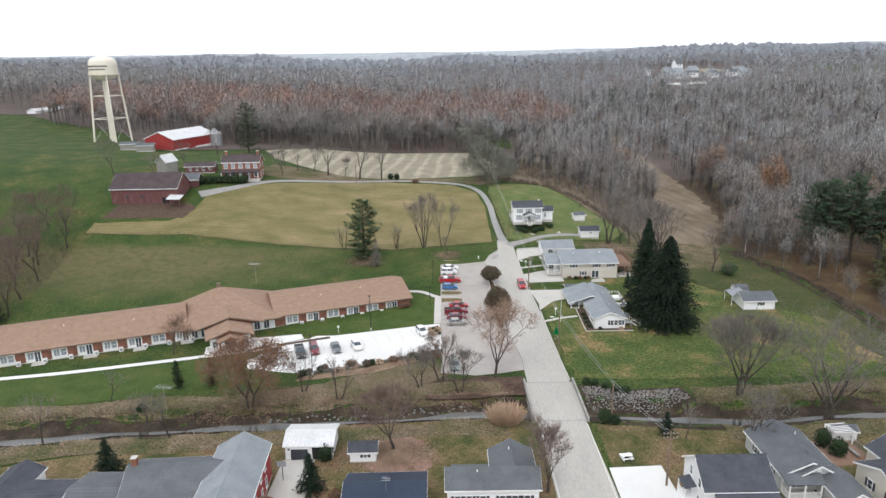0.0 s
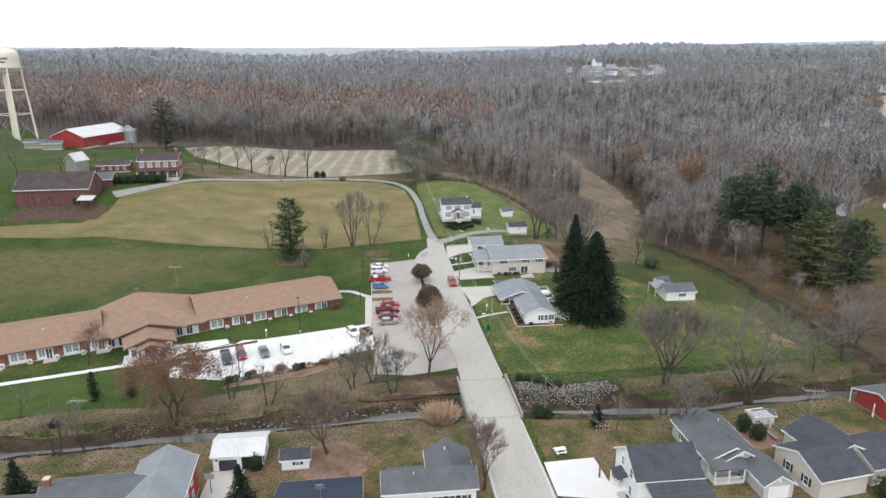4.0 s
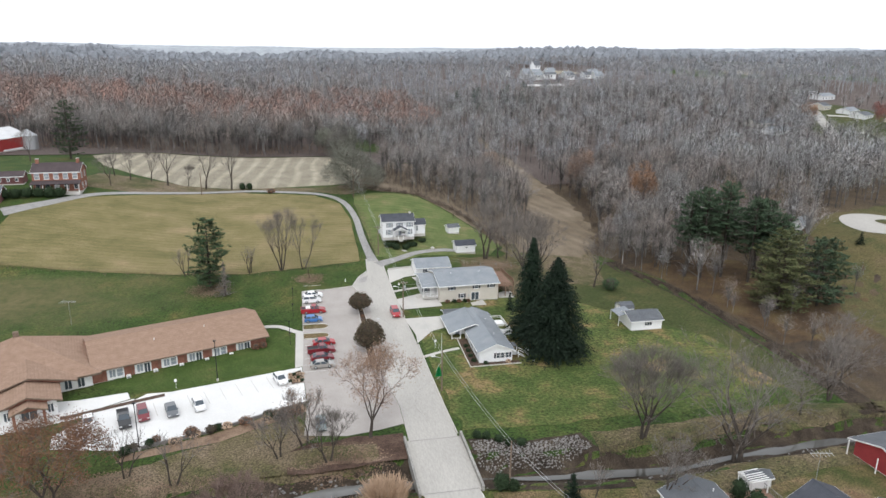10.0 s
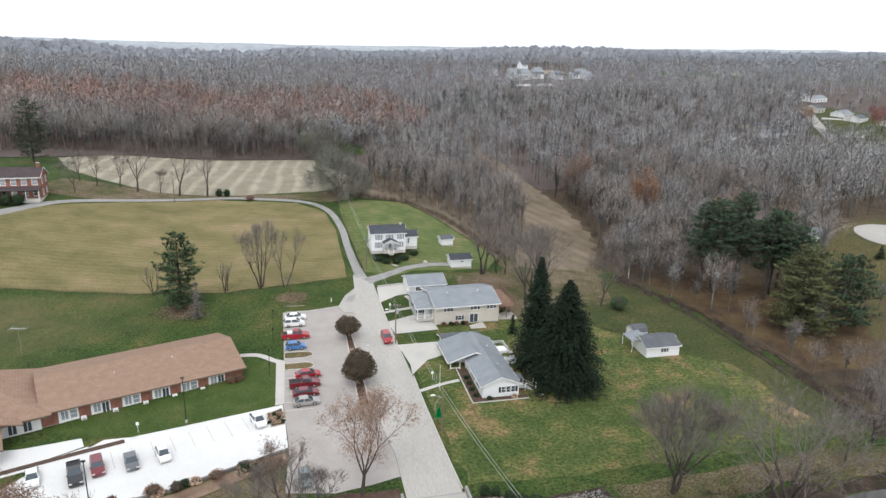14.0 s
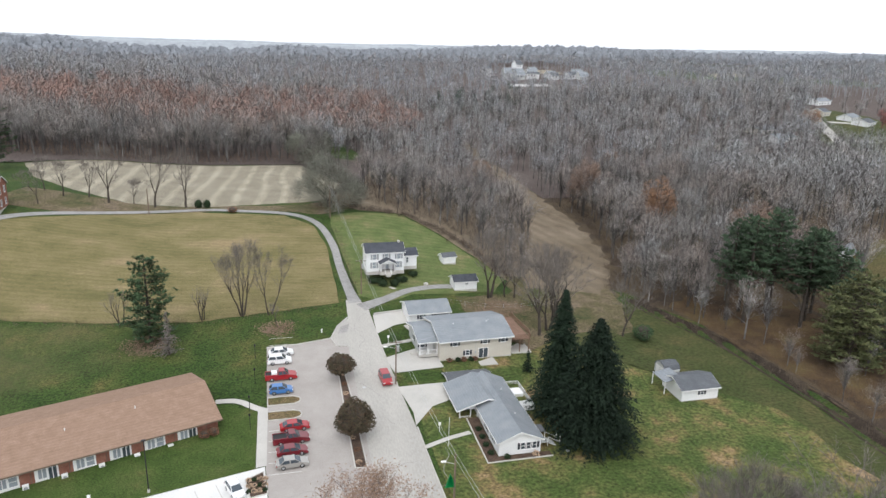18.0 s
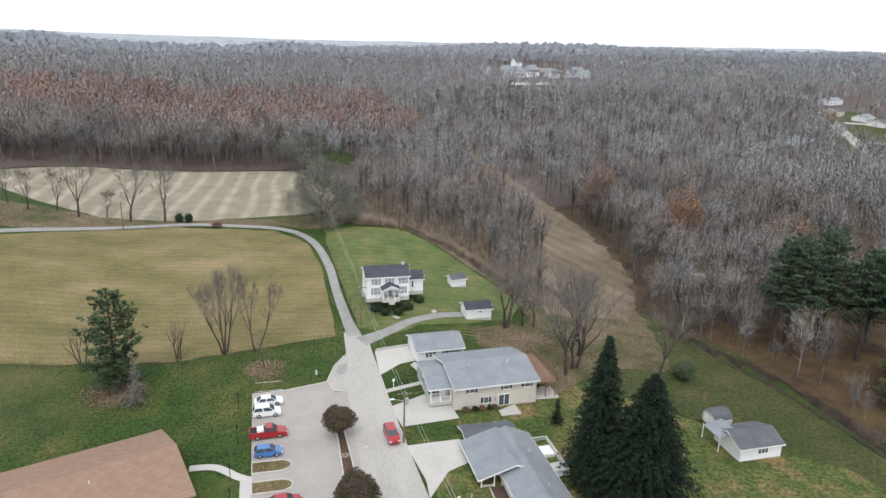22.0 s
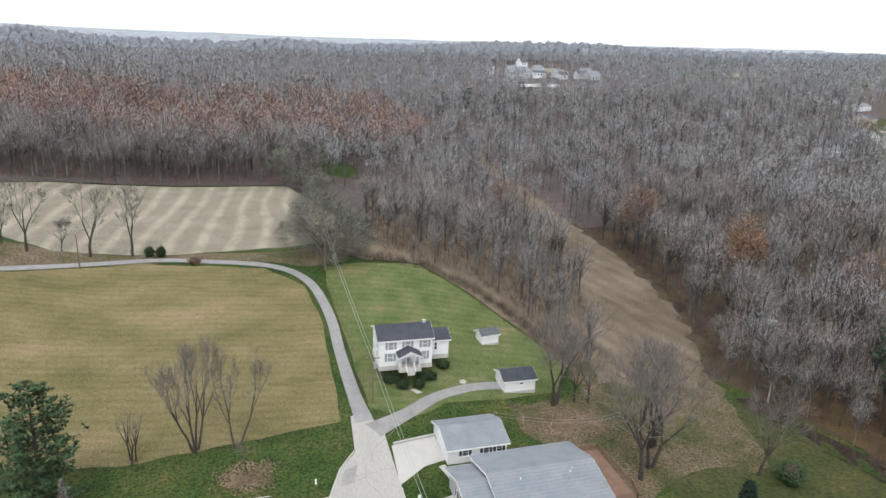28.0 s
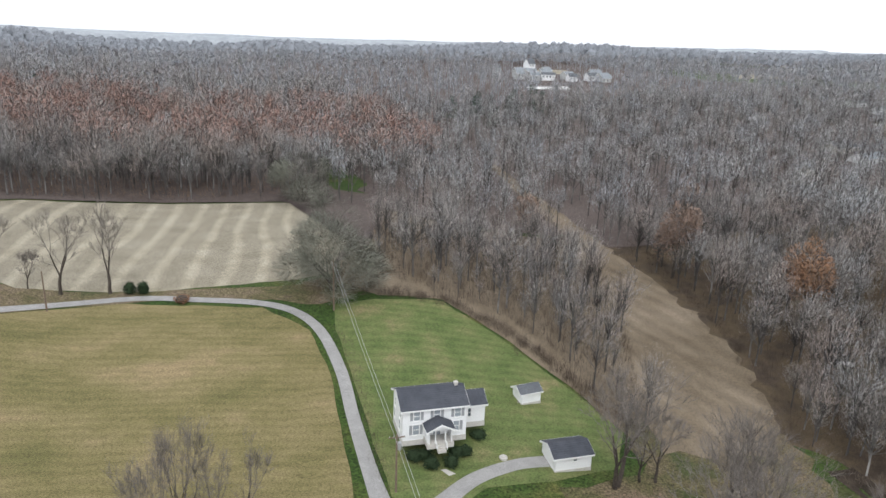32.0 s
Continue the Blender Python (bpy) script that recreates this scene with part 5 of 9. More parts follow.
# lettering that cannot be read: rows of dark bars round the tank
for row, (z, n, bh) in enumerate(((TH + 3.6, 11, 0.85), (TH + 2.1, 9, 0.75))):
    for i in range(n):
        a = radians(-105 + (i - (n - 1) / 2) * 8.5)
        b3 = MB().box(-0.36, -0.03, 0, 0.36, 0.03, bh * (0.75 + 0.25 * (i % 2)))
        ob = part("letter_bar", b3, M["black"], h)
        ob.matrix_basis = pose(7.93 * TR * math.cos(a), 7.93 * TR * math.sin(a), z, 0, 0, math.degrees(a) + 90)

# ---- village houses by the creek ----
h = thing("red_house", -30.9, 80.0, None, 3, "large red house with grey roofs and a brick chimney", "house")
gable(h, 0, 0, 7.0, 17.2, 0, 5.5, 7.4, 'y', M["red_wall"], M["shingle"], 0.4)
for y in (2.5, 6.5, 10.5, 13.4):
    window(h, 7.0, y, 3.6, 0.9, 1.4, 'E')
    window(h, 7.0, y, 0.9, 0.9, 1.4, 'E')
gable(h, -10.8, 6.8, 0.0, 16.0, 0, 4.4, 6.6, 'x', M["red_wall"], M["mid_shingle"], 0.4, ends=(0.4, 3.0))
chimney(h, -10.2, 11.4, 6.0, 7.7, 0.7)
window(h, -10.8, 10.0, 3.0, 0.9, 1.3, 'W')
stair = MB()
for i in range(12):
    stair.box(7.1, 8.0 + i * 0.28, 2.7 - i * 0.22, 8.2, 8.3 + i * 0.28, 2.8 - i * 0.22)
part("outside_stairs", stair, M["deck"], h)
railing(h, [(8.2, 5.0), (8.2, 8.0)], 2.8, 0.95, 0.2, M["deck"])
part("landing", MB().box(7.05, 5.0, 2.7, 8.25, 8.0, 2.8), M["deck"], h)
posts(h, [(8.15, 5.1), (8.15, 7.9)], -0.3, 2.75, 0.07, M["deck"])
h = thing("white_l_house", 1.6, 86.0, None, 0, "white L-shaped house with weathered grey roofs and dark shutters", "house")
gable(h, 0, 2.6, 12.6, 7.4, 0, 3.6, 5.3, 'x', M["white"], M["mid_shingle"], 0.35)
for x in (1.4, 3.0, 4.9, 7.6, 9.3, 11.0):
    window(h, x, 2.6, 1.2, 0.75, 1.2, 'S', M["shutter"])
gable(h, 6.4, 5.2, 12.5, 11.9, 0, 3.6, 5.25, 'y', M["white"], M["mid_shingle"], 0.3, ends=(0.0, 0.35))
part("back_roof", MB().slab([(0.6, 9.4, 2.9), (6.1, 9.4, 2.9), (6.1, 7.4, 3.6), (0.6, 7.4, 3.6)], 0.14), M["mid_shingle"], h)
part("wall", MB().box(0.8, 7.35, 0, 6.1, 9.2, 2.9), M["white"], h)
vent_pipe(h, 4.2, 4.4, 4.9)
vent_pipe(h, 9.0, 9.2, 5.4)
d = thing("back_deck", -2.0, 84.0, None, 0, "small wooden back deck with a grill", "deck")
deck_floor(d, 0, 0, 3.2, 5.0, 0.5, M["deck"])
railing(d, [(0.05, 0), (0.05, 5), (3.1, 5)], 0.5, 0.95, 0.2, M["deck"])
part("grill", MB().box(2.0, 1.0, 0.5, 2.9, 1.7, 1.5), M["black"], d)
h = thing("blue_roof_garage", -12.2, 84.0, None, 1, "long building with a dark blue metal roof", "garage")
gable(h, 0, 0, 10.8, 9.6, -0.2, 2.7, 4.6, 'x', M["grey_siding"], M["blue_roof"], 0.35)
a = thing("roof_aerial", -6.6, 87.4, -0.9, 0, "small metal aerial on a blue roof", "aerial")
part("mast", MB().tube((0, 0, 0), (0, 0, 2.6), 0.03, 0.03, 6), M["steel"], a)
for z in (2.0, 2.3, 2.55):
    part("rod", MB().tube((-0.6, 0, z), (0.6, 0, z), 0.02, 0.02, 5), M["steel"], a)
h = thing("white_garage", -23.6, 101.6, None, 0, "white garage with a pale metal roof and dark doors", "garage")
gable(h, 0, 0, 7.3, 6.2, -0.1, 2.5, 3.4, 'x', M["white"], M["metal_roof"], 0.2)
garage_door(h, 2.2, 0, 0, 2.7, 1.9, 'S', M["shutter"])
# flat black panel on the wall, painted for the shade inside a bay
part("dark_bay_panel", MB().box(4.2, -0.04, 0, 7.2, -0.001, 2.3), M["black"], h)
window(h, 0.6, 0, 1.7, 0.4, 0.4, 'S')
h = thing("dark_roof_shed", -13.4, 100.6, None, 1, "small white shed with a dark roof", "shed")
gable(h, 0, 0, 4.0, 3.2, 0, 1.75, 2.7, 'x', M["white"], M["dark_shingle"], 0.12)
window(h, 2.4, 0, 0.9, 0.5, 0.5, 'S', M["shutter"])
h = thing("dark_roof_house", 36.0, 86.1, -4.9, 0, "white house with a steep dark shingle roof", "house")
gable(h, 0, 0, 9.2, 8.2, -0.2, 4.55, 7.3, 'x', M["white"], M["dark_shingle"], 0.3)
for y in (2.2, 5.4):
    window(h, 0, y, 3.6, 0.8, 1.3, 'W')
    window(h, 0, y, 0.9, 0.8, 1.3, 'W')
part("wall", MB().box(1.3, -7.0, -0.2, 9.2, -0.01, 3.3), M["white"], h)
part("lower_roof", MB().slab([(1.0, -7.4, 3.3), (9.5, -7.4, 3.3), (9.5, 0.05, 4.45), (1.0, 0.05, 4.45)], 0.16), M["dark_shingle"], h)
part("porch_roof", MB().slab([(-1.6, 3.2, 2.7), (0, 3.2, 3.1), (0, 6.0, 3.1), (-1.6, 6.0, 2.7)], 0.12), M["dark_shingle"], h)
part("porch_floor", MB().box(-1.6, 3.2, 0, 0, 6.0, 0.9), M["trim"], h)
railing(h, [(-1.55, 3.3), (-1.55, 5.9)], 0.9)
posts(h, [(-1.5, 3.3), (-1.5, 5.9)], 0.9, 2.7)
steps(h, -1.5, -0.4, 3.2, 0.9, 4, M["kerb"])
h = thing("grey_house", 49.2, 91.0, -4.9, 1, "grey-sided house with grey shingle roof and porch", "house")
gable(h, 0, 1.0, 8.0, 12.4, -0.1, 2.95, 4.75, 'y', M["grey_siding"], M["mid_shingle"], 0.4)
part("porch_roof", MB().slab([(-0.45, -1.4, 2.75), (5.0, -1.4, 2.75), (5.0, 1.2, 3.7), (-0.45, 1.2, 3.35)], 0.14), M["mid_shingle"], h)
gable(h, 2.2, 0.3, 7.4, 4.0, 0, 3.2, 4.6, 'y', M["grey_siding"], M["mid_shingle"], 0.35, walls=False)
part("pediment", MB().prism([(2.3, 3.15), (7.3, 3.15), (4.8, 4.5)], 0.45, 0.6, 'y'), M["grey_siding"], h)
part("attic_vent", MB().box(4.5, 0.39, 3.5, 5.1, 0.44, 4.0), M["trim"], h)
part("porch_floor", MB().box(-0.1, -1.3, -0.3, 4.6, 0.99, 0.4), M["kerb"], h)
posts(h, [(0.0, -1.2), (2.2, -1.2), (4.5, -1.2), (0.0, 0.8)], 0.4, 2.75, 0.09)
railing(h, [(0.0, 0.8), (0.0, -1.2), (4.5, -1.2)], 0.4)
window(h, 2.2, 1.0, 0.8, 2.6, 1.4, 'S', twin=True)
gable(h, 5.1, -5.2, 9.5, 1.2, -0.1, 2.6, 3.95, 'y', M["grey_siding"], M["mid_shingle"], 0.35)
garage_door(h, 7.3, -5.2, 0, 2.9, 2.1, 'S', M["trim"])
part("attic_vent", MB().box(7.05, -5.26, 2.9, 7.55, -5.21, 3.35), M["trim"], h)
part("footpath", MB().box(4.4, -4.6, -0.2, 5.0, -1.4, 0.05), M["concrete"], h)
for y in (4.0, 9.0):
    window(h, 0, y, 1.2, 0.9, 1.2, 'W', M["shutter"])
vent_pipe(h, 6.0, 9.5, 4.0)
h = thing("side_deck", 60.2, 97.6, None, 6, "brick-paved terrace with wooden railing and pergola", "deck")
part("paving", MB().box(0, 0, -0.3, 6.6, 8.2, 0.08), M["deck"], h)
railing(h, [(6.5, 0), (6.5, 8.1), (3.2, 8.1)], 0.08, 1.0, 0.3, M["grey_wood"])
posts(h, [(3.4, 5.2), (6.3, 5.2), (3.4, 7.9), (6.3, 7.9)], 0, 2.3, 0.07, M["trim"])
for i in range(7):
    part("rafter", MB().box(3.2, 5.1 + i * 0.45, 2.3, 6.6, 5.2 + i * 0.45, 2.42), M["trim"], h)
part("bench", MB().box(4.6, 1.6, 0.4, 5.1, 4.0, 0.5).box(4.65, 1.7, 0.08, 4.75, 1.8, 0.4).box(4.65, 3.8, 0.08, 4.75, 3.9, 0.4), M["grey_wood"], h)
h = thing("garden_cabin", 63.6, 104.4, None, 0, "small white cabin with a grey roof", "shed")
gable(h, 0, 0, 3.6, 2.2, 0, 1.7, 2.3, 'x', M["white"], M["mid_shingle"], 0.15)
h = thing("cream_house", 61.8, 84.6, None, 8, "cream house with dark mixed-slope roofs and dark shutters", "house")
gable(h, 0, 0, 8.0, 9.0, -0.1, 3.4, 5.2, 'x', M["cream"], M["dark_shingle"], 0.4)
gable(h, 4.5, 4.0, 12.5, 12.5, -0.1, 3.4, 5.4, 'y', M["cream"], M["dark_shingle"], 0.4)
for y in (2.6, 6.2):
    window(h, 0, y, 1.1, 0.8, 1.3, 'W', M["shutter"])
gable(h, 10.0, 1.0, 17.0, 9.0, -0.1, 3.0, 4.8, 'x', M["cream"], M["dark_shingle"], 0.4)
h = thing("red_porch_house", 86.5, 100.2, None, 4, "red-walled house with a grey roof and white porch posts", "house")
gable(h, 0, 0, 14.0, 9.5, -0.1, 2.7, 4.2, 'x', M["red_wall"], M["mid_shingle"], 1.2)
posts(h, [(-1.0, -0.6), (-1.0, 4.5), (-1.0, 9.8)], 0, 2.6)
h = thing("dark_slate_house", -66.5, 82.5, None, 0, "white house with dark roofs of several gables", "house")
gable(h, 0, 0, 16.0, 9.8, 0, 3.2, 4.2, 'x', M["white"], M["dark_shingle"], 0.35)
gable(h, 4.0, 6.0, 9.0, 13.0, 0, 3.2, 4.4, 'y', M["white"], M["dark_shingle"], 0.3)
h = thing("grey_roof_house", -50.0, 83.4, None, 0, "white house with a grey hipped roof", "house")
gable(h, 0, 0, 6.8, 10.8, 0, 3.0, 4.3, 'x', M["white"], M["mid_shingle"], 0.35)

# ---- far suburb and distant village ----
rs = random.Random(5)
for i, (x, y, a, wd, dp, hh) in enumerate(((368, 462, 20, 9, 10, 3.4), (374, 444, 28, 16, 9, 3), (372, 428, 28, 15, 10, 3), (384, 412, 28, 16, 9, 3), (410, 540, 20, 24, 10, 3), (402, 506, 20, 18, 10, 3.4), (286, 420, 15, 18, 11, 3),
                                           (282, 398, 20, 20, 10, 3), (250, 392, 35, 12, 8, 3), (240, 386, 20, 9, 7, 3), (316, 346, 20, 16, 9, 3), (157.4, 214, 20, 4.2, 3, 2.0))):
    h = thing("suburban_house", x, y, None, a, "low pale suburban house with a grey roof" if wd > 6 else "small dark garden hut", "house", "suburban houses")
    gable(h, 0, 0, wd, dp, -1.0, hh, hh + 2.0, 'x', M["white"] if i % 3 else M["cream"], M["shingle"] if i % 2 else M["mid_shingle"], 0.4)
    for u in range(2, int(wd) - 1, 4):
        window(h, u, 0, 1.0, 1.2, 1.2, 'S')
for i, (x, y, wd, e, top) in enumerate(((231, 798, 6, 9, 13), (248, 786, 11, 7, 10), (254, 772, 13, 7, 10), (262, 790, 9, 13, 18), (268, 768, 12, 6, 9), (276, 782, 10, 7, 10), (258, 746, 14, 6, 8), (246, 742, 10, 6, 9),
                                         (282, 744, 12, 5, 8), (294, 722, 11, 5, 8), (304, 716, 12, 5, 8), (299, 706, 9, 4, 7), (276, 724, 9, 5, 8), (314, 760, 12, 5, 8), (240, 762, 9, 6, 9), (660, 905, 28, 5, 8), (556, 880, 18, 5, 8))):
    h = thing("village_house", x, y, None, rs.uniform(-20, 20), "white far-off village house with a pale roof", "house", "distant village houses")
    # grey siding on most of these white houses stands in for haze
    gable(h, 0, 0, wd * 0.9, 9, -2, e * 0.95, top * 0.95, 'x', M["grey_siding"] if i % 3 else M["white"], M["shingle"] if i % 3 else M["mid_shingle"], 0.4)
    for u in range(2, int(wd * 0.9) - 1, 3):
        window(h, u, 0, e * 0.95 - 2.4, 1.2, 1.6, 'S')
h = thing("poultry_house", -279.0, 488.0, None, 84, "long white farm building on a distant hill", "barn")
gable(h, 0, 0, 62, 7, -1, 2.2, 3.6, 'x', M["white"], M["metal_roof"], 0.4)


# ---- plants ----
def tri_mesh(name, tris, material):
    """One mesh from an (n, 3, 3) array of triangles."""
    t = np.asarray(tris, np.float32).reshape(-1, 3, 3)
    return raw_mesh(name, t.reshape(-1, 3), np.arange(len(t) * 3).reshape(-1, 3), material)


def skeleton_tree(seed, h, spread=0.5, forks=3, depth=4, clear=0.25, upright=0.5, stems=1, r0=None, girth=1.0):
    """Tapered limbs of a bare tree as (p, q, r at p, r at q, level)."""
    r = random.Random(seed)
    segs = []
    tips = []

    def grow(p, d, length, rad, level):
        n = 3 if level == 0 else 2
        for i in range(n):
            d = (d + Vector((r.gauss(0, 0.09), r.gauss(0, 0.09), 0.1 * upright))).normalized()
            q = p + d * length / n
            r1 = rad * (0.86 if level else 0.88)
            segs.append((p, q, rad, r1, level))
            if level and i == 0 and level < depth:
                side = Matrix.Rotation(r.uniform(0, 6.28), 3, d) @ d.orthogonal().normalized()
                grow(q, (d * 0.7 + side * 0.8).normalized(), length * 0.5, r1 * 0.45, min(depth, level + 2))
            p, rad = q, r1
        if level >= depth:
            tips.append((p, d, length))
            return
        k = forks + (1 if r.random() < 0.4 else 0) if level == 0 else forks
        base = r.uniform(0, 6.28)
        for j in range(k):
            a = base + 6.28 * j / k + r.gauss(0, 0.3)
            o = d.orthogonal().normalized()
            side = Matrix.Rotation(a, 3, d) @ o
            lean = spread * r.uniform(0.6, 1.25)
            nd = (d + side * lean + Vector((0, 0, 0.22 * upright))).normalized()
            grow(p, nd, length * r.uniform(0.62, 0.82) if level else h * r.uniform(0.24, 0.32), rad * (0.62 if k > 2 else 0.7), level + 1)

    rad = r0 or h * 0.02
    for s in range(stems):
        a = 6.28 * s / stems + r.random()
        lean = 0.0 if stems == 1 else 0.22
        grow(Vector((0.35 * math.cos(a), 0.35 * math.sin(a), -0.3)) if stems > 1 else Vector((0, 0, -0.3)),
             Vector((lean * math.cos(a), lean * math.sin(a), 1)).normalized(), h * clear + 0.3, rad, 0)
    top = max(max(s[1].z for s in segs), max(t[0].z for t in tips))
    k = h * 0.95 / top
    wide = (0.5 + 0.5 * k) * girth
    sc = lambda v: Vector((v.x * wide, v.y * wide, v.z * k))
    return [(sc(a), sc(b), c, d, e) for a, b, c, d, e in segs], [(sc(a), b, c * k) for a, b, c in tips]


def limb_tris(segs, sides=5, most=9):
    out = []
    for p, q, ra, rb, lv in segs:
        if lv > most:
            continue
        k = sides if lv < 2 else 3
        d = (q - p).normalized()
        a = d.orthogonal().normalized()
        b = d.cross(a)
        ring = [(math.cos(6.2832 * i / k), math.sin(6.2832 * i / k)) for i in range(k)]
        for i in range(k):
            (c, s), (c2, s2) = ring[i], ring[(i + 1) % k]
            p0, p1 = p + (a * c + b * s) * ra, p + (a * c2 + b * s2) * ra
            q0, q1 = q + (a * c + b * s) * rb, q + (a * c2 + b * s2) * rb
            out += [(p0, p1, q1), (p0, q1, q0)]
    return out


def twig_tris(tips, seed, n=6, length=1.0, width=0.05, droop=0.0):
    r = random.Random(seed)
    out = []
    for p, d, L in tips:
        for _ in range(n):
            v = (d + Vector((r.gauss(0, 0.5), r.gauss(0, 0.5), r.gauss(0.1, 0.35) - droop))).normalized() * length * r.uniform(0.6, 1.3)
            st = p - d * L * r.uniform(0, 0.9)
            side = v.orthogonal().normalized()
            side = (Matrix.Rotation(r.uniform(0, 3.14), 3, v.normalized()) @ side) * width
            out.append((st - side, st + side, st + v))
    return out


def leaf_tris(points, seed, size=0.25, jitter=0.4):
    r = random.Random(seed)
    out = []
    for p in points:
        c = Vector(p) + Vector((r.gauss(0, jitter), r.gauss(0, jitter), r.gauss(0, jitter)))
        a = Vector((r.gauss(0, 1), r.gauss(0, 1), r.gauss(0, 1))).normalized() * size * r.uniform(0.6, 1.3)
        b = a.orthogonal().normalized() * size * 0.6
        out.append((c - a, c + b, c + a))
    return out


def soften(me, normals):
    """Gives a crown's twigs the normals of its rounded outline."""
    at = me.attributes.new("custom_normal", 'FLOAT_VECTOR', 'POINT')
    at.data.foreach_set("vector", np.asarray(normals, np.float32).ravel())


def put_tris(name, tris, material, parent, label="", kind=""):
    ob = new(name, tri_mesh(name, [[tuple(v) for v in t] for t in tris], material))
    ob.parent = parent
    return tagged(ob, label, kind=kind)


def bare_tree(x, y, h, seed, spread=0.5, stems=1, clear=0.25, forks=3, depth=4, upright=0.5, twigs=5, leaves=0, leaf="rust_leaf", label="bare grey deciduous tree in winter", bark="bark", width=0.035, droop=0.0, group="", z=None, r0=None):
    h *= 1.36
    root = thing("tree", x, y, z, 0, label, "tree", group)
    segs, tips = skeleton_tree(seed, h, spread, forks, depth, clear, upright, stems, r0)
    put_tris("trunk", limb_tris([s for s in segs if s[4] < 2], 7), M["dark_bark"], root)
    crown = put_tris("crown", limb_tris([s for s in segs if s[4] > 1], 5) + twig_tris(tips, seed, int(twigs * 1.8), h * 0.075, width * 0.48, droop), M[bark], root)
    if leaves:
        r = random.Random(seed + 1)
        pts = [tips[r.randrange(len(tips))][0] for _ in range(leaves)]
        put_tris("leaf_spray", leaf_tris(pts, seed, 0.17, 0.55), M[leaf], crown, "clinging dry leaves", "stuff")
    return root


def conifer_tris(seed, h, R, whorls, per, low=0.05, shape=0.9, clump=0.5, droop=0.25, ragged=0.15, open_=0.0):
    r = random.Random(seed)
    out = []
    for k in range(whorls):
        f = k / (whorls - 1)
        z = h * (low + (1 - low) * f)
        Lm = R * (max(0.0, 1 - f) ** shape) + 0.12
        if open_ and r.random() < open_:
            Lm *= 0.45
        for j in range(per):
            a = r.uniform(0, 6.2832)
            L = Lm * r.uniform(1 - ragged * 2.2, 1 + ragged)
            c, s = math.cos(a), math.sin(a)
            up = r.uniform(0.0, 0.25)
            m = max(2, int(L / (clump * 0.62)))
            for i in range(m):
                t = (i + r.random()) / m
                px = Vector((c * L * t, s * L * t, z + L * (up * t - droop * t * t) + r.gauss(0, 0.12)))
                w = clump * (1.15 - 0.5 * t) * r.uniform(0.7, 1.3)
                out_d = Vector((c, s, -droop + r.gauss(0, 0.2))).normalized()
                sd = Vector((-s, c, r.gauss(0, 0.35))).normalized()
                for sg in (-1, 1):
                    tip = px + (out_d * 0.75 + sd * sg * 0.75) * w
                    out.append((px - out_d * w * 0.35, px + out_d * w * 0.35 + Vector((0, 0, r.gauss(0, 0.06))), tip + Vector((0, 0, r.gauss(-0.05, 0.1)))))
                if i == m - 1:
                    out.append((px - sd * w * 0.3, px + sd * w * 0.3, px + out_d * w * 1.3))
    return out


def conifer(x, y, h, R, seed, material="needles", name="spruce_tree", label="tall dark green spruce tree", whorls=36, per=11, low=0.05, shape=0.9, clump=0.55, droop=0.25, ragged=0.15, open_=0.0, group="", bark="dark_bark"):
    root = thing(name, x, y, None, 0, label, "tree", group)
    t = MB().lathe([(h * 0.018 + 0.03, -0.3), (h * 0.012 + 0.02, h * 0.4), (0.03, h * 0.97)], 8)
    part("trunk", t, M[bark], root)
    put_tris("crown", conifer_tris(seed, h, R, whorls, per, low, shape, clump, droop, ragged, open_), M[material], root)
    return root


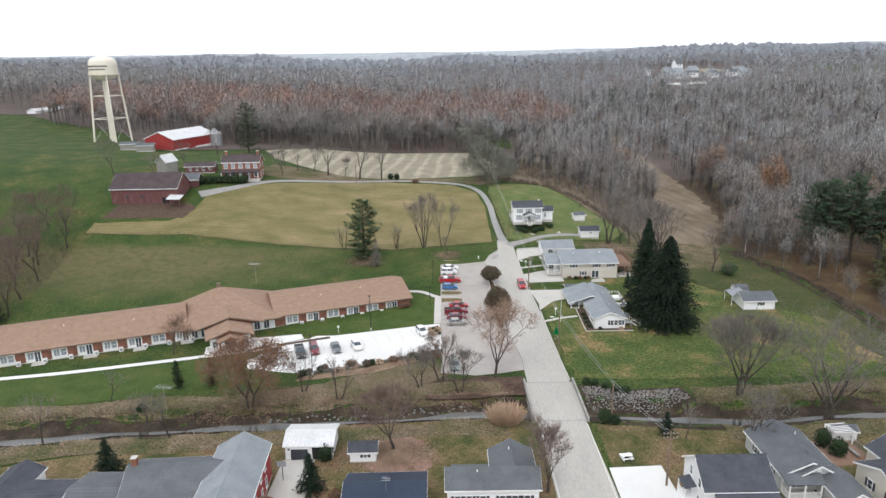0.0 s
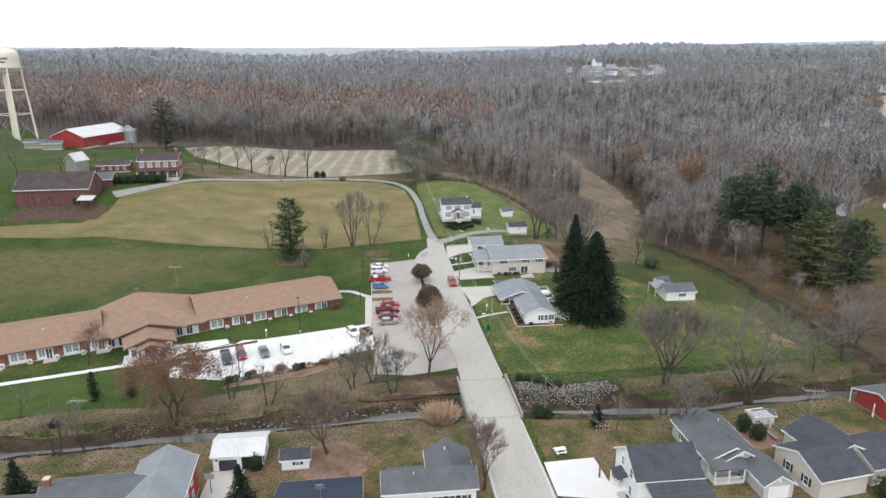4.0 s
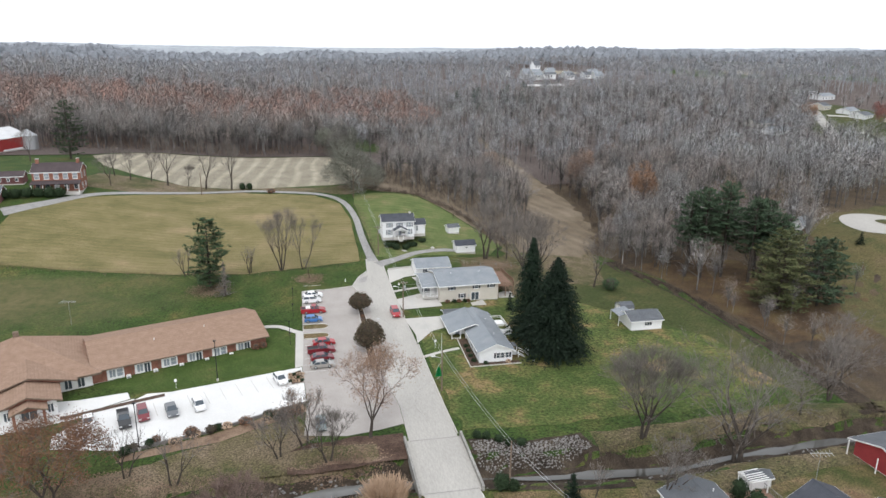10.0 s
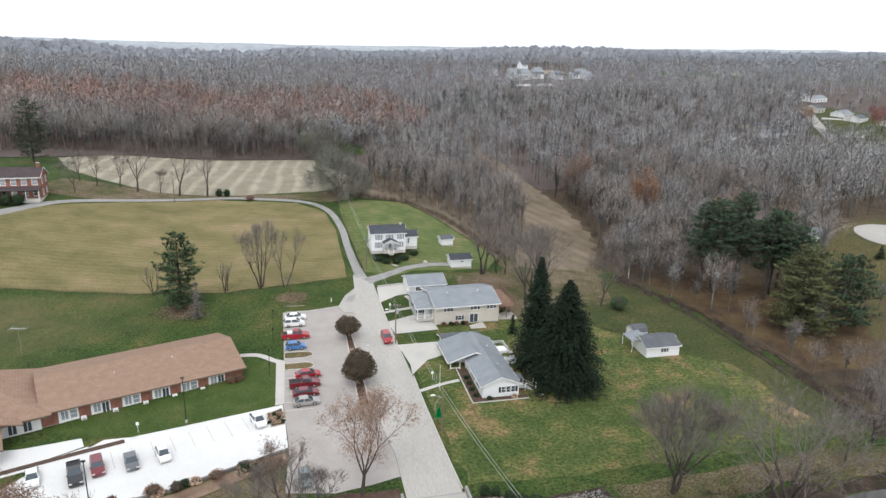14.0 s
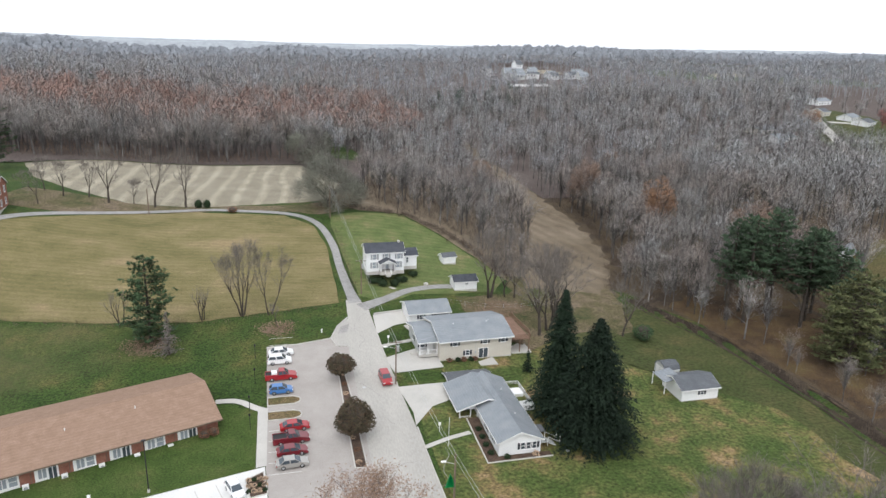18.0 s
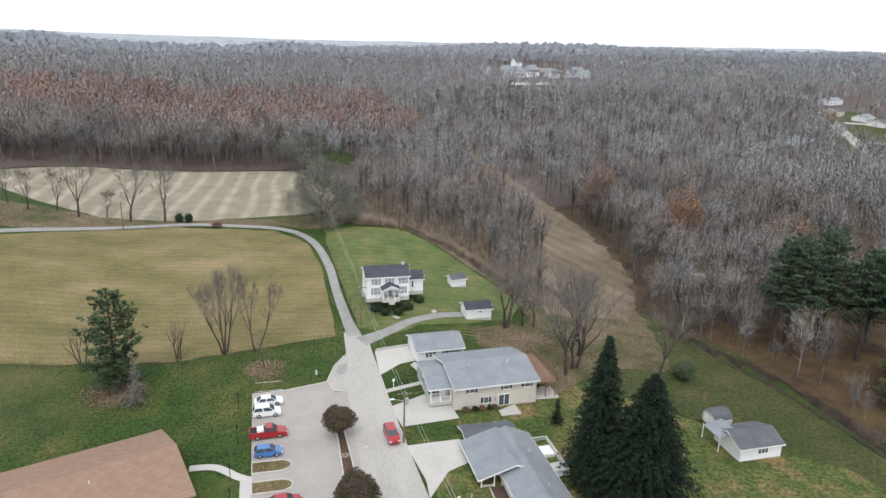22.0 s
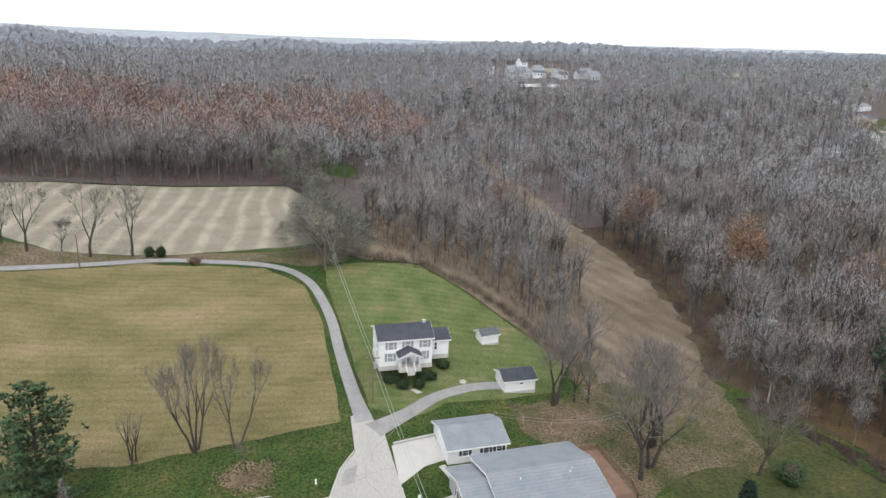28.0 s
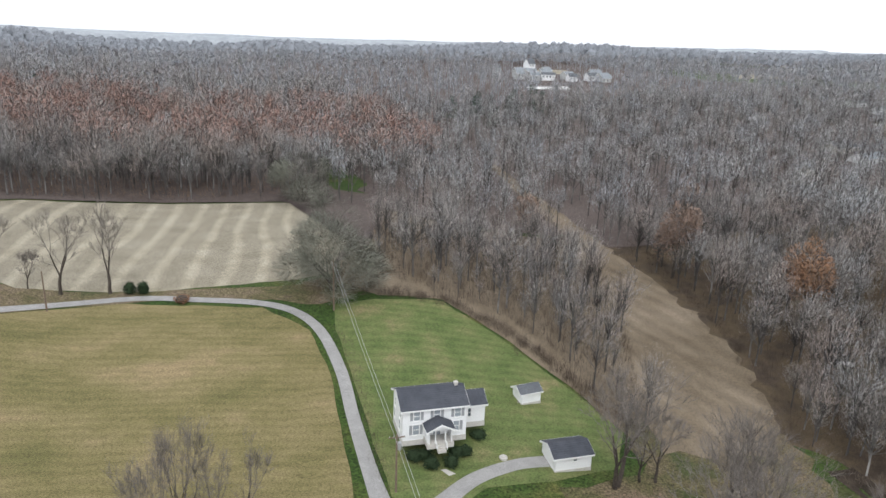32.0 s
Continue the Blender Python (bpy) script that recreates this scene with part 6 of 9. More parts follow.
def white_pine(x, y, h, R, seed, material, low, label, group="", boughs=70):
    """A pine of long level boughs, each a flat spray of needle tufts, with gaps between them and a rounded, uneven top."""
    r = random.Random(seed)
    root = thing("pine_tree", x, y, None, 0, label, "tree", group)
    part("trunk", MB().lathe([(h * 0.016 + 0.04, -0.3), (h * 0.012 + 0.02, h * 0.5), (0.04, h * 0.97)], 8), M["dark_bark"], root)
    limbs, tufts, nr = [], [], []
    for k in range(boughs):
        f = (k + r.random()) / boughs
        z = h * (low + (0.97 - low) * f)
        if low > 0.3 and f < 0.12 and r.random() < 0.5:
            continue
        L = R * (0.25 + 0.75 * math.sin(math.pi * min(1.0, 0.26 + 0.74 * f) ** 0.9) ** 0.7) * r.uniform(0.55, 1.15)
        a = k * 2.4 + r.gauss(0, 0.35)
        out = Vector((math.cos(a), math.sin(a), 0))
        side = Vector((-out.y, out.x, 0))
        rise = r.uniform(-0.12, 0.12) + 0.5 * max(0.0, f - 0.7)
        tip = out * L + Vector((0, 0, z + L * rise))
        limbs += limb_tris([(Vector((0, 0, z)), tip, 0.02 + L * 0.009, 0.015, 3)])
        for i in range(int(5 + L * 3.4)):
            t = 0.22 + 0.8 * r.random() ** 0.8
            w = 0.33 * L * (1.15 - t) + 0.25
            c = out * L * t + side * r.uniform(-w, w) + Vector((0, 0, z + L * rise * t + 0.14 * L * t * t + r.gauss(0, 0.1)))
            up = (out * 0.5 * t + Vector((0, 0, 1.0)) + side * r.gauss(0, 0.3)).normalized()
            for j in range(7):
                d = Vector((r.gauss(0, 1), r.gauss(0, 1), abs(r.gauss(0, 0.55)))).normalized() * r.uniform(0.3, 0.62)
                sd = d.cross(Vector((r.gauss(0, 0.4), r.gauss(0, 0.4), 1))).normalized() * 0.13
                tri = (c - sd - d * 0.2, c + sd - d * 0.2, c + d)
                if (tri[1] - tri[0]).cross(tri[2] - tri[0]).dot(up) < 0:
                    tri = (tri[1], tri[0], tri[2])
                tufts.append(tri)
                nr += [tuple((up * 0.7 + d.normalized() * 0.5).normalized())] * 3
    crown = put_tris("crown", tufts, M[material], root)
    soften(crown.data, np.array(nr))
    put_tris("branch_work", limbs, M["dark_bark"], crown)
    return root


def round_shrub(x, y, rx, h, seed, material="yew", name="shrub", label="clipped dark evergreen shrub", n=700, size=0.16, z0=0.0, category="shrub", group="", trunk=0.0, z=None):
    root = thing(name, x, y, z, 0, label, category, group)
    r = random.Random(seed)
    tris = []
    for _ in range(n):
        v = Vector((r.gauss(0, 1), r.gauss(0, 1), r.gauss(0, 1))).normalized()
        k = r.uniform(0.72, 1.05) * (1 + 0.1 * math.sin(3 * math.atan2(v.y, v.x) + seed) + 0.08 * math.sin(5 * v.z + seed))
        p = Vector((v.x * rx * k, v.y * rx * k, trunk + h / 2 + v.z * h / 2 * k))
        if p.z < 0.02:
            continue
        a = Vector((r.gauss(0, 1), r.gauss(0, 1), r.gauss(0, 1))).normalized() * size * r.uniform(0.7, 1.4)
        b = a.orthogonal().normalized() * size * 0.75
        tris.append((p - a, p + b, p + a))
    put_tris("foliage", tris, M[material], root)
    # inner shade is put in as a solid bark-dark core; yews keep their green
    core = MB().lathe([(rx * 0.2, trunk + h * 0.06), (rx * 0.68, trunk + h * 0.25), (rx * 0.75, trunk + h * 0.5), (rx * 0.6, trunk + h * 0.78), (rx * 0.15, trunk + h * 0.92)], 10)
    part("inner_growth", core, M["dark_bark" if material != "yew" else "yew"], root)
    if trunk or n > 1500:
        part("trunk", MB().tube((0, 0, -0.2), (0, 0, trunk + h * 0.3), 0.14, 0.1, 8), M["dark_bark"], root)
    return root


# ---- the two big spruces and other evergreens ----
conifer(49.6, 162.6, 22.4, 6.0, 11, label="tall dark spruce behind its twin on the lawn", whorls=64, per=24, clump=0.5, low=0.02, shape=0.8, droop=0.38, ragged=0.12)
conifer(52.3, 154.8, 20.6, 8.9, 12, label="broad dark spruce on the lawn beside a bungalow", whorls=60, per=30, clump=0.55, low=0.02, shape=0.68, droop=0.38, ragged=0.12)
conifer(49.3, 176.6, 4.2, 1.2, 13, label="small young spruce beside a house", whorls=16, per=8, clump=0.3)
conifer(37.8, 107.6, 3.9, 1.6, 14, label="small round spruce on a back lawn", whorls=16, per=9, clump=0.35)
conifer(-49.3, 97.6, 6.4, 3.0, 15, label="dark cone-shaped spruce by the creek", whorls=22, per=11, clump=0.45)
conifer(-18.2, 93.6, 6.0, 2.4, 16, label="dark cone-shaped spruce beside a concrete yard", whorls=22, per=11, clump=0.42)
white_pine(-21.6, 198.4, 18.0, 5.6, 17, "pine", 0.06, "tall blue-green white pine on a meadow's edge", boughs=110)
conifer(-17.6, 192.9, 8.6, 2.6, 18, "bark", "larch_tree", "thin bare grey-brown larch beside a pine", whorls=24, per=6, clump=0.25, ragged=0.3)
white_pine(-86.0, 317.0, 23.0, 6.8, 19, "pine", 0.08, "large dark pine beside a barn", boughs=80)
conifer(-107.0, 160.0, 10.0, 3.6, 33, label="dark spruce at the edge of a thicket", whorls=26, per=14, clump=0.5)
conifer(160.5, 193.3, 3.6, 1.5, 34, label="small young spruce on a grassy slope", whorls=14, per=8, clump=0.3)
for i, (x, y) in enumerate(((-49.5, 126.2), (-43.5, 127.2))):
    conifer(x, y, 5.6, 1.25, 20 + i, "round_leaf" if i else "yew", "cedar_tree", "narrow bronze-brown cedar on a lawn" if i else "narrow dark cedar on a lawn", whorls=20, per=9, clump=0.3, shape=0.5, droop=-0.3)
PINES = ((110, 193.6, 26, 5.0), (106.8, 196, 25, 4.6), (116.6, 193.8, 26.5, 5.2), (119.4, 198, 27, 5.2), (121.6, 188.6, 24, 4.8), (125.6, 192, 23.5, 5.0), (113.4, 200, 25, 4.8), (131, 196, 21.5, 5.0), (128.5, 186.5, 20, 5.0))
for i, (x, y, h, R) in enumerate(PINES):
    white_pine(x, y, h, R * 1.12, 40 + i, "grove_pine", 0.34, "tall white pine with a bare lower trunk in a grove", group="pine grove", boughs=96)
white_pine(116.0, 168.6, 20.5, 8.4, 60, "low_pine", 0.04, "broad yellow-green pine branching low", group="low pines", boughs=170)
white_pine(127.4, 168.8, 18.0, 7.0, 61, "grove_pine", 0.06, "broad dark pine branching low", group="low pines", boughs=140)
white_pine(122.5, 176.5, 15.0, 5.0, 62, "low_pine", 0.08, "broad yellow-green pine branching low", group="low pines", boughs=80)
round_shrub(80.5, 188.0, 2.0, 3.4, 70, "pine", label="round green cedar bush on a lawn's edge", n=600, size=0.3)

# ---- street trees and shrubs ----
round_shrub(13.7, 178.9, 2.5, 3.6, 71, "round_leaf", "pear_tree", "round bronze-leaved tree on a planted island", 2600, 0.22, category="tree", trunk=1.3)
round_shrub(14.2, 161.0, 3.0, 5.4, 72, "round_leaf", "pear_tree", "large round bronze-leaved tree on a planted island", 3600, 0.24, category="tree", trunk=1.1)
bare_tree(11.2, 128.6, 12.0, 101, 0.5, clear=0.16, leaves=5200, leaf="pale_leaf", twigs=6, label="spreading tree with pale dry leaves beside a lot", upright=0.7, bark="red_twig")
bare_tree(0.6, 128.0, 7.6, 102, 0.3, stems=2, clear=0.25, leaves=700, leaf="pale_leaf", twigs=5, label="slender pale multi-stemmed birch", upright=0.9)
bare_tree(-3.2, 125.2, 6.6, 103, 0.4, stems=2, label="slender bare tree above the creek", upright=0.8)
bare_tree(4.3, 122.8, 7.4, 104, 0.4, stems=2, label="slender bare tree above the creek", upright=0.8)
bare_tree(-33.5, 118.2, 10.6, 105, 0.72, clear=0.14, leaves=15000, twigs=6, label="wide tree with clinging rust-brown leaves by the creek", upright=0.3, stems=2)
bare_tree(-56.2, 141.6, 6.8, 106, 0.5, leaves=1400, twigs=6, label="small tree with a few brown leaves on a lawn")
bare_tree(-6.8, 104.4, 10.0, 107, 0.6, clear=0.2, forks=4, twigs=9, label="spreading bare maple with reddish twigs on a leafy back lawn", upright=0.5, bark="red_twig")
bare_tree(16.0, 92.6, 9.0, 108, 0.45, clear=0.16, forks=4, twigs=7, label="dense upright bare street tree with pale twigs", upright=0.9, bark="pale_twig")
for i, (x, y, h) in enumerate(((-65, 107.5, 7), (-49, 109, 6), (-45, 109.6, 6.5), (-18, 121, 6.5), (-60, 121, 5), (-25, 124, 6))):
    bare_tree(x, y, h, 110 + i, 0.45, twigs=4, label="small thin bare tree by the creek", depth=3, stems=1 + i % 2)
bare_tree(67.6, 112.6, 16, 120, 0.7, clear=0.14, stems=3, twigs=7, label="large spreading bare tree on the creek bank", upright=0.3)
bare_tree(55.2, 120.4, 13, 121, 0.5, clear=0.16, stems=2, forks=4, twigs=7, label="dense hazy bare tree on the creek bank", upright=0.7)
bare_tree(50.0, 103.2, 8, 122, 0.5, label="bare tree beside a grey house", stems=2)
bare_tree(40.5, 106.0, 4.5, 123, 0.4, depth=3, label="thin bare sapling on a back lawn")
for i, (x, y, h) in enumerate(((86, 122, 7.5), (95, 126, 10), (101, 130, 9), (106, 138, 10))):
    bare_tree(x, y, h, 130 + i, 0.6, clear=0.2, stems=1 + i % 2, twigs=6, label="bare brown tree beside the creek", upright=0.4, group="creekside trees")
bare_tree(-4.5, 207.2, 12.8, 140, 0.2, stems=4, clear=0.34, depth=4, twigs=3, r0=0.2, label="tall slender multi-stemmed bare tree on a field's edge", upright=1.0, width=0.03)
bare_tree(1.2, 207.2, 11.5, 141, 0.18, stems=2, clear=0.34, depth=4, twigs=3, r0=0.18, label="slender bare tree on a field's edge", upright=1.0, width=0.03)
bare_tree(-12.7, 206.2, 5.6, 142, 0.4, stems=3, depth=2, twigs=8, label="brushy bare sapling on a field's edge", upright=0.9, width=0.022)
bare_tree(-28.5, 206.5, 5.6, 143, 0.4, stems=3, depth=2, twigs=8, label="brushy bare sapling on a field's edge", upright=0.9, width=0.022)
bare_tree(2.7, 201.2, 4.2, 144, 0.4, depth=3, label="young bare tree with leaves scattered under it")
for i, (x, y, h) in enumerate(((-43.5, 274, 13), (-31, 272.8, 13.5), (-22.5, 273, 14), (-56, 277, 9), (-49.5, 278, 9), (-62, 282, 8), (-37, 275, 6))):
    bare_tree(x, y, h, 150 + i, 0.42, clear=0.24, twigs=6, label="bare tree beside a farm lane and striped field", upright=1.1, group="trees along the lane")
BIG = bare_tree(19.2, 269.5, 11.0, 160, 0.85, clear=0.1, stems=3, forks=3, twigs=3, label="huge spreading bare tree with dense grey-green twigs", upright=0.1, droop=0.25, bark="dark_bark")
PALE = bare_tree(18.0, 351.5, 11, 161, 0.7, clear=0.1, stems=3, forks=3, depth=3, twigs=3, label="rounded dense pale tree at the wood's edge", upright=0.4)
for i, (x, y, h) in enumerate(((52.4, 211.2, 14), (56.6, 212.2, 9), (58.9, 211.8, 9.5), (63.8, 199, 14.5), (57.6, 191.6, 15.5), (76.7, 190.1, 11), (60.5, 194, 13), (66, 205, 12))):
    bare_tree(x, y, h, 170 + i, 0.5, clear=0.24, stems=1 + (i % 3 == 0), twigs=7, label="tall bare tree between lawn and wood", upright=0.6, group="trees behind the houses")
for i, (x, y, h) in enumerate(((-117.5, 217, 12.5), (-124, 211, 12), (-131, 214, 12), (-116, 197, 12), (-122, 203, 11), (-128, 196, 13), (-110, 186, 11), (-118, 188, 12), (-126, 184, 13), (-108, 174, 11), (-115, 176, 12), (-122, 172, 13),
                                (-105, 164, 10), (-112, 166, 11), (-119, 162, 12), (-104, 154, 9), (-110, 152, 10), (-134, 204, 12), (-113, 208, 10), (-126, 222, 10), (-121, 194, 12), (-131, 176, 13))):
    bare_tree(x, y, h, 180 + i, 0.55, clear=0.2, forks=3, twigs=7, label="bare brown tree on the meadow's edge", group="meadow edge trees", bark="red_twig")
for i, (x, y, h) in enumerate(((-122, 262, 11), (-100, 276, 8), (-98, 310, 9), (-107, 262, 7), (-60, 268, 8))):
    bare_tree(x, y, h, 195 + i, 0.55, label="bare tree near farm buildings", group="farm trees")
# shrubs
for i, (x, y, rx, h) in enumerate(((-18.9, 272.4, 1.1, 2.4), (-16.5, 272.2, 1.1, 2.4))):
    round_shrub(x, y, rx, h, 210 + i, label="small rounded evergreen beside a lane", group="lane evergreens")
round_shrub(-9.1, 267.5, 1.5, 1.6, 213, "rust_leaf", label="low reddish bare shrub beside a lane", n=350)
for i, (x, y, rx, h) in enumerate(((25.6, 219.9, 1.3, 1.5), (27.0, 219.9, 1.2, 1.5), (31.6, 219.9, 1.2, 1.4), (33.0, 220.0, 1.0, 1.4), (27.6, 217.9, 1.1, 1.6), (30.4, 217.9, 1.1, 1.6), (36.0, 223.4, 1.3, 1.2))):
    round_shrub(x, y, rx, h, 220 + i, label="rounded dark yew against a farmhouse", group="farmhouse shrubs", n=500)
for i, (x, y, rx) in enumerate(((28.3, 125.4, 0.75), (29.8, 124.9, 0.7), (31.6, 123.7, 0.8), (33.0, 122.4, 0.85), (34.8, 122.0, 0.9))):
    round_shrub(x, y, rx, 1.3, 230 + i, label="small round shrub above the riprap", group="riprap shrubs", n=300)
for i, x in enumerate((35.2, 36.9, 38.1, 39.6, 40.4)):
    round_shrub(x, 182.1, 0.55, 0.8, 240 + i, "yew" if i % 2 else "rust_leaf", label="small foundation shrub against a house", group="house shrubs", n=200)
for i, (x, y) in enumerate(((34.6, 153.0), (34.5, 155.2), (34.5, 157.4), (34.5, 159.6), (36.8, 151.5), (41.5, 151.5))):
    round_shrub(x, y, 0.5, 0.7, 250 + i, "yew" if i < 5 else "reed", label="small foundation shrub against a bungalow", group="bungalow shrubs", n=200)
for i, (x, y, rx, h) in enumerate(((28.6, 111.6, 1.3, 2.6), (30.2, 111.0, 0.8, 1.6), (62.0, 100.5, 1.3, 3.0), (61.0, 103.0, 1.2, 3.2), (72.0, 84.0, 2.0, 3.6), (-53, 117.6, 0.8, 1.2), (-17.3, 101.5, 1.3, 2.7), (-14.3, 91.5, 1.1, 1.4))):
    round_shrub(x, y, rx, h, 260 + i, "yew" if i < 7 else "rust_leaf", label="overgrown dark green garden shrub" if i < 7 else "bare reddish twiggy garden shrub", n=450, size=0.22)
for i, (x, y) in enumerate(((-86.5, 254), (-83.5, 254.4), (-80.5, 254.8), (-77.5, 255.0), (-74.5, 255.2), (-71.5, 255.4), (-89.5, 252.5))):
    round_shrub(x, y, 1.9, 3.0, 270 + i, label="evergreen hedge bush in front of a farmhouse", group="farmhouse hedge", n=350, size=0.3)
for i, u in enumerate((30.5, 32.0)):
    round_shrub(-38 + u * math.cos(radians(TURN)) + 1.2 * math.sin(radians(TURN)), 155.9 + u * math.sin(radians(TURN)) - 1.2 * math.cos(radians(TURN)), 0.9, 1.2, 280 + i, "rust_leaf", label="low dark red shrub at a building's end", n=300)
for i in range(9):
    round_shrub(14.1 + 0.15 * math.sin(i * 2.1), 154.5 + i * 3.2, 0.45, 0.6, 290 + i, "rust_leaf" if i % 2 else "reed", label="low dry plant in a mulched island", group="island plants", n=150, size=0.14)
for i in range(12):
    x, y = -1.9 + (i % 4) * 0.75, 150.6 + (i // 4) * 1.3
    round_shrub(x, y, 0.4, 0.5, 310 + i, "reed" if i % 3 else "yew", label="low ornamental grass clump in a bed", group="bed plants", n=120, size=0.14)
r5 = random.Random(31)
for i in range(22):
    u = r5.random()
    x, y = 0.0 - u * 27, 139.5 - u * 8.2 + r5.uniform(-1.4, 0.6)
    round_shrub(x, y, r5.uniform(0.6, 1.3), r5.uniform(0.7, 1.5), 330 + i, ("rust_leaf", "yew", "reed", "round_leaf")[i % 4], label="dry brown planting along a parking lot", group="lot planting", n=220, size=0.18)
# pampas-like reeds beside the bridge
root = thing("reed_clump", 11.8, 112.4, None, 0, "tall clump of dry tan reeds beside a bridge", "plant")
tr = []
for _ in range(2600):
    a, d = r5.uniform(0, 6.283), 2.5 * math.sqrt(r5.random())
    p = Vector((d * math.cos(a), 0.8 * d * math.sin(a), 0))
    v = Vector((math.cos(a) * r5.uniform(0, 0.8) + r5.gauss(0, 0.2), math.sin(a) * r5.uniform(0, 0.8) + r5.gauss(0, 0.2), 1)).normalized() * r5.uniform(1.2, 2.9)
    sd = v.orthogonal().normalized() * 0.035
    sd = Matrix.Rotation(r5.uniform(0, 3.1), 3, v.normalized()) @ sd
    tr.append((p - sd, p + sd, p + v))
    if r5.random() < 0.5:
        tr.append((p + v * 0.7 - sd * 2.2, p + v * 0.7 + sd * 2.2, p + v * 1.12))
put_tris("reed_mass", tr, M["reed"], root)

# ---- woods as joined masses ----
def template(seed, h, limbs, twigs, width, length=0.07, girth=0.27, leafy=0):
    """A light winter tree for the woods: a tall trunk, limbs that rise like a broom from low down, and fine twigs along them, with the way each twig faces."""
    r = random.Random(seed)
    R = h * girth
    top = Vector((r.gauss(0, 0.5), r.gauss(0, 0.5), h * 0.84))
    stem = limb_tris([(Vector((0, 0, -0.4)), top * 0.5, h * 0.0115, h * 0.008, 3), (top * 0.5, top, h * 0.008, h * 0.002, 3)])
    rods = []
    for i in range(limbs):
        a = i * 2.4 + r.gauss(0, 0.3)
        d = R * r.uniform(0.25, 1.0)
        q = Vector((d * math.cos(a), d * math.sin(a), h * (1.0 - 0.34 * (d / R) ** 2 - abs(r.gauss(0, 0.11)))))
        p = top * r.uniform(0.3, 0.72)
        if p.z > q.z - 0.12 * h:
            p = top * max(0.2, (q.z - 0.2 * h) / top.z)
        rods.append((p, q))
        a = (q - p).orthogonal().normalized() * h * 0.0042
        b = (q - p).normalized().cross(a)
        stem += [(p + a, p + b, q), (p + b, p - a - b, q), (p - a - b, p + a, q)]
    tw, nr = [], []
    hub = Vector((0, 0, h * 0.42))
    for k in range(twigs + leafy):
        p0, q0 = rods[r.randrange(limbs)]
        c = p0.lerp(q0, 0.3 + 0.72 * r.random() ** 0.75)
        p = c + Vector((r.gauss(0, 1), r.gauss(0, 1), r.gauss(0, 1))) * h * 0.036
        face = ((p - hub).normalized() + Vector((r.gauss(0, 0.3), r.gauss(0, 0.3), 0.15))).normalized()
        if k < twigs:
            d = ((q0 - p0).normalized() * 0.6 + Vector((r.gauss(0, 0.36), r.gauss(0, 0.36), r.gauss(0.25, 0.3)))).normalized() * h * length * r.uniform(0.6, 1.4)
            sd = Matrix.Rotation(r.uniform(0, 3.14), 3, d.normalized()) @ d.orthogonal().normalized() * width
            t = (p - sd, p + sd, p + d)
        else:
            a = Vector((r.gauss(0, 1), r.gauss(0, 1), r.gauss(0, 1))).normalized() * h * 0.015
            t = (p - a, p + a.orthogonal().normalized() * h * 0.017, p + a)
        if (t[1] - t[0]).cross(t[2] - t[0]).dot(face) < 0:
            t = (t[1], t[0], t[2])
        tw.append(t)
        nr.append([tuple(face)] * 3)
    return tuple(np.array([[tuple(v) for v in t] for t in some], np.float32) for some in (stem, tw)) + (np.array(nr, np.float32),)


def far_template(seed, h, girth, n, twigs):
    """A tree seen from very far: a short trunk, a loose uneven dome of massed twigs and some that stick out."""
    r = random.Random(seed)
    R, hub = h * girth, Vector((0, 0, h * 0.4))
    stem = limb_tris([(Vector((0, 0, -0.4)), Vector((0, 0, h * 0.6)), h * 0.013, h * 0.01, 3)])
    pts = [[Vector((math.cos(6.283 * i / n + j * 0.4) * R * q * g, math.sin(6.283 * i / n + j * 0.4) * R * q * g, h * (z + r.uniform(-0.05, 0.05))))
            for i in range(n) for g in (r.uniform(0.6, 1.0),)] for j, (q, z) in enumerate(((0.7, 0.3), (0.92, 0.62), (0.62, 0.86), (0.08, 0.96)))]
    tw, nr = [], []
    for lo, hi in zip(pts, pts[1:]):
        for i in range(n):
            a, b, c, d = lo[i], lo[(i + 1) % n], hi[(i + 1) % n], hi[i]
            for t in ((a, b, c), (a, c, d)):
                tw.append(t)
                nr.append([tuple(((v - hub).normalized() * 0.7 + Vector((0, 0, 0.8))).normalized()) for v in t])
    for k in range(twigs):
        v = Vector((r.gauss(0, 1), r.gauss(0, 1), abs(r.gauss(0, 0.9)))).normalized()
        p = Vector((v.x * R * 0.8, v.y * R * 0.8, h * (0.55 + 0.38 * v.z)))
        d = (v * 0.5 + Vector((r.gauss(0, 0.3), r.gauss(0, 0.3), 0.8))).normalized() * h * r.uniform(0.08, 0.16)
        sd = d.orthogonal().normalized() * 0.3
        t = (p - sd, p + sd, p + d)
        tw.append(t if (t[1] - t[0]).cross(t[2] - t[0]).dot(v) > 0 else (t[1], t[0], t[2]))
        nr.append([tuple(v)] * 3)
    return tuple(np.array([[tuple(v) for v in t] for t in some], np.float32) for some in (stem, tw)) + (np.array(nr, np.float32),)


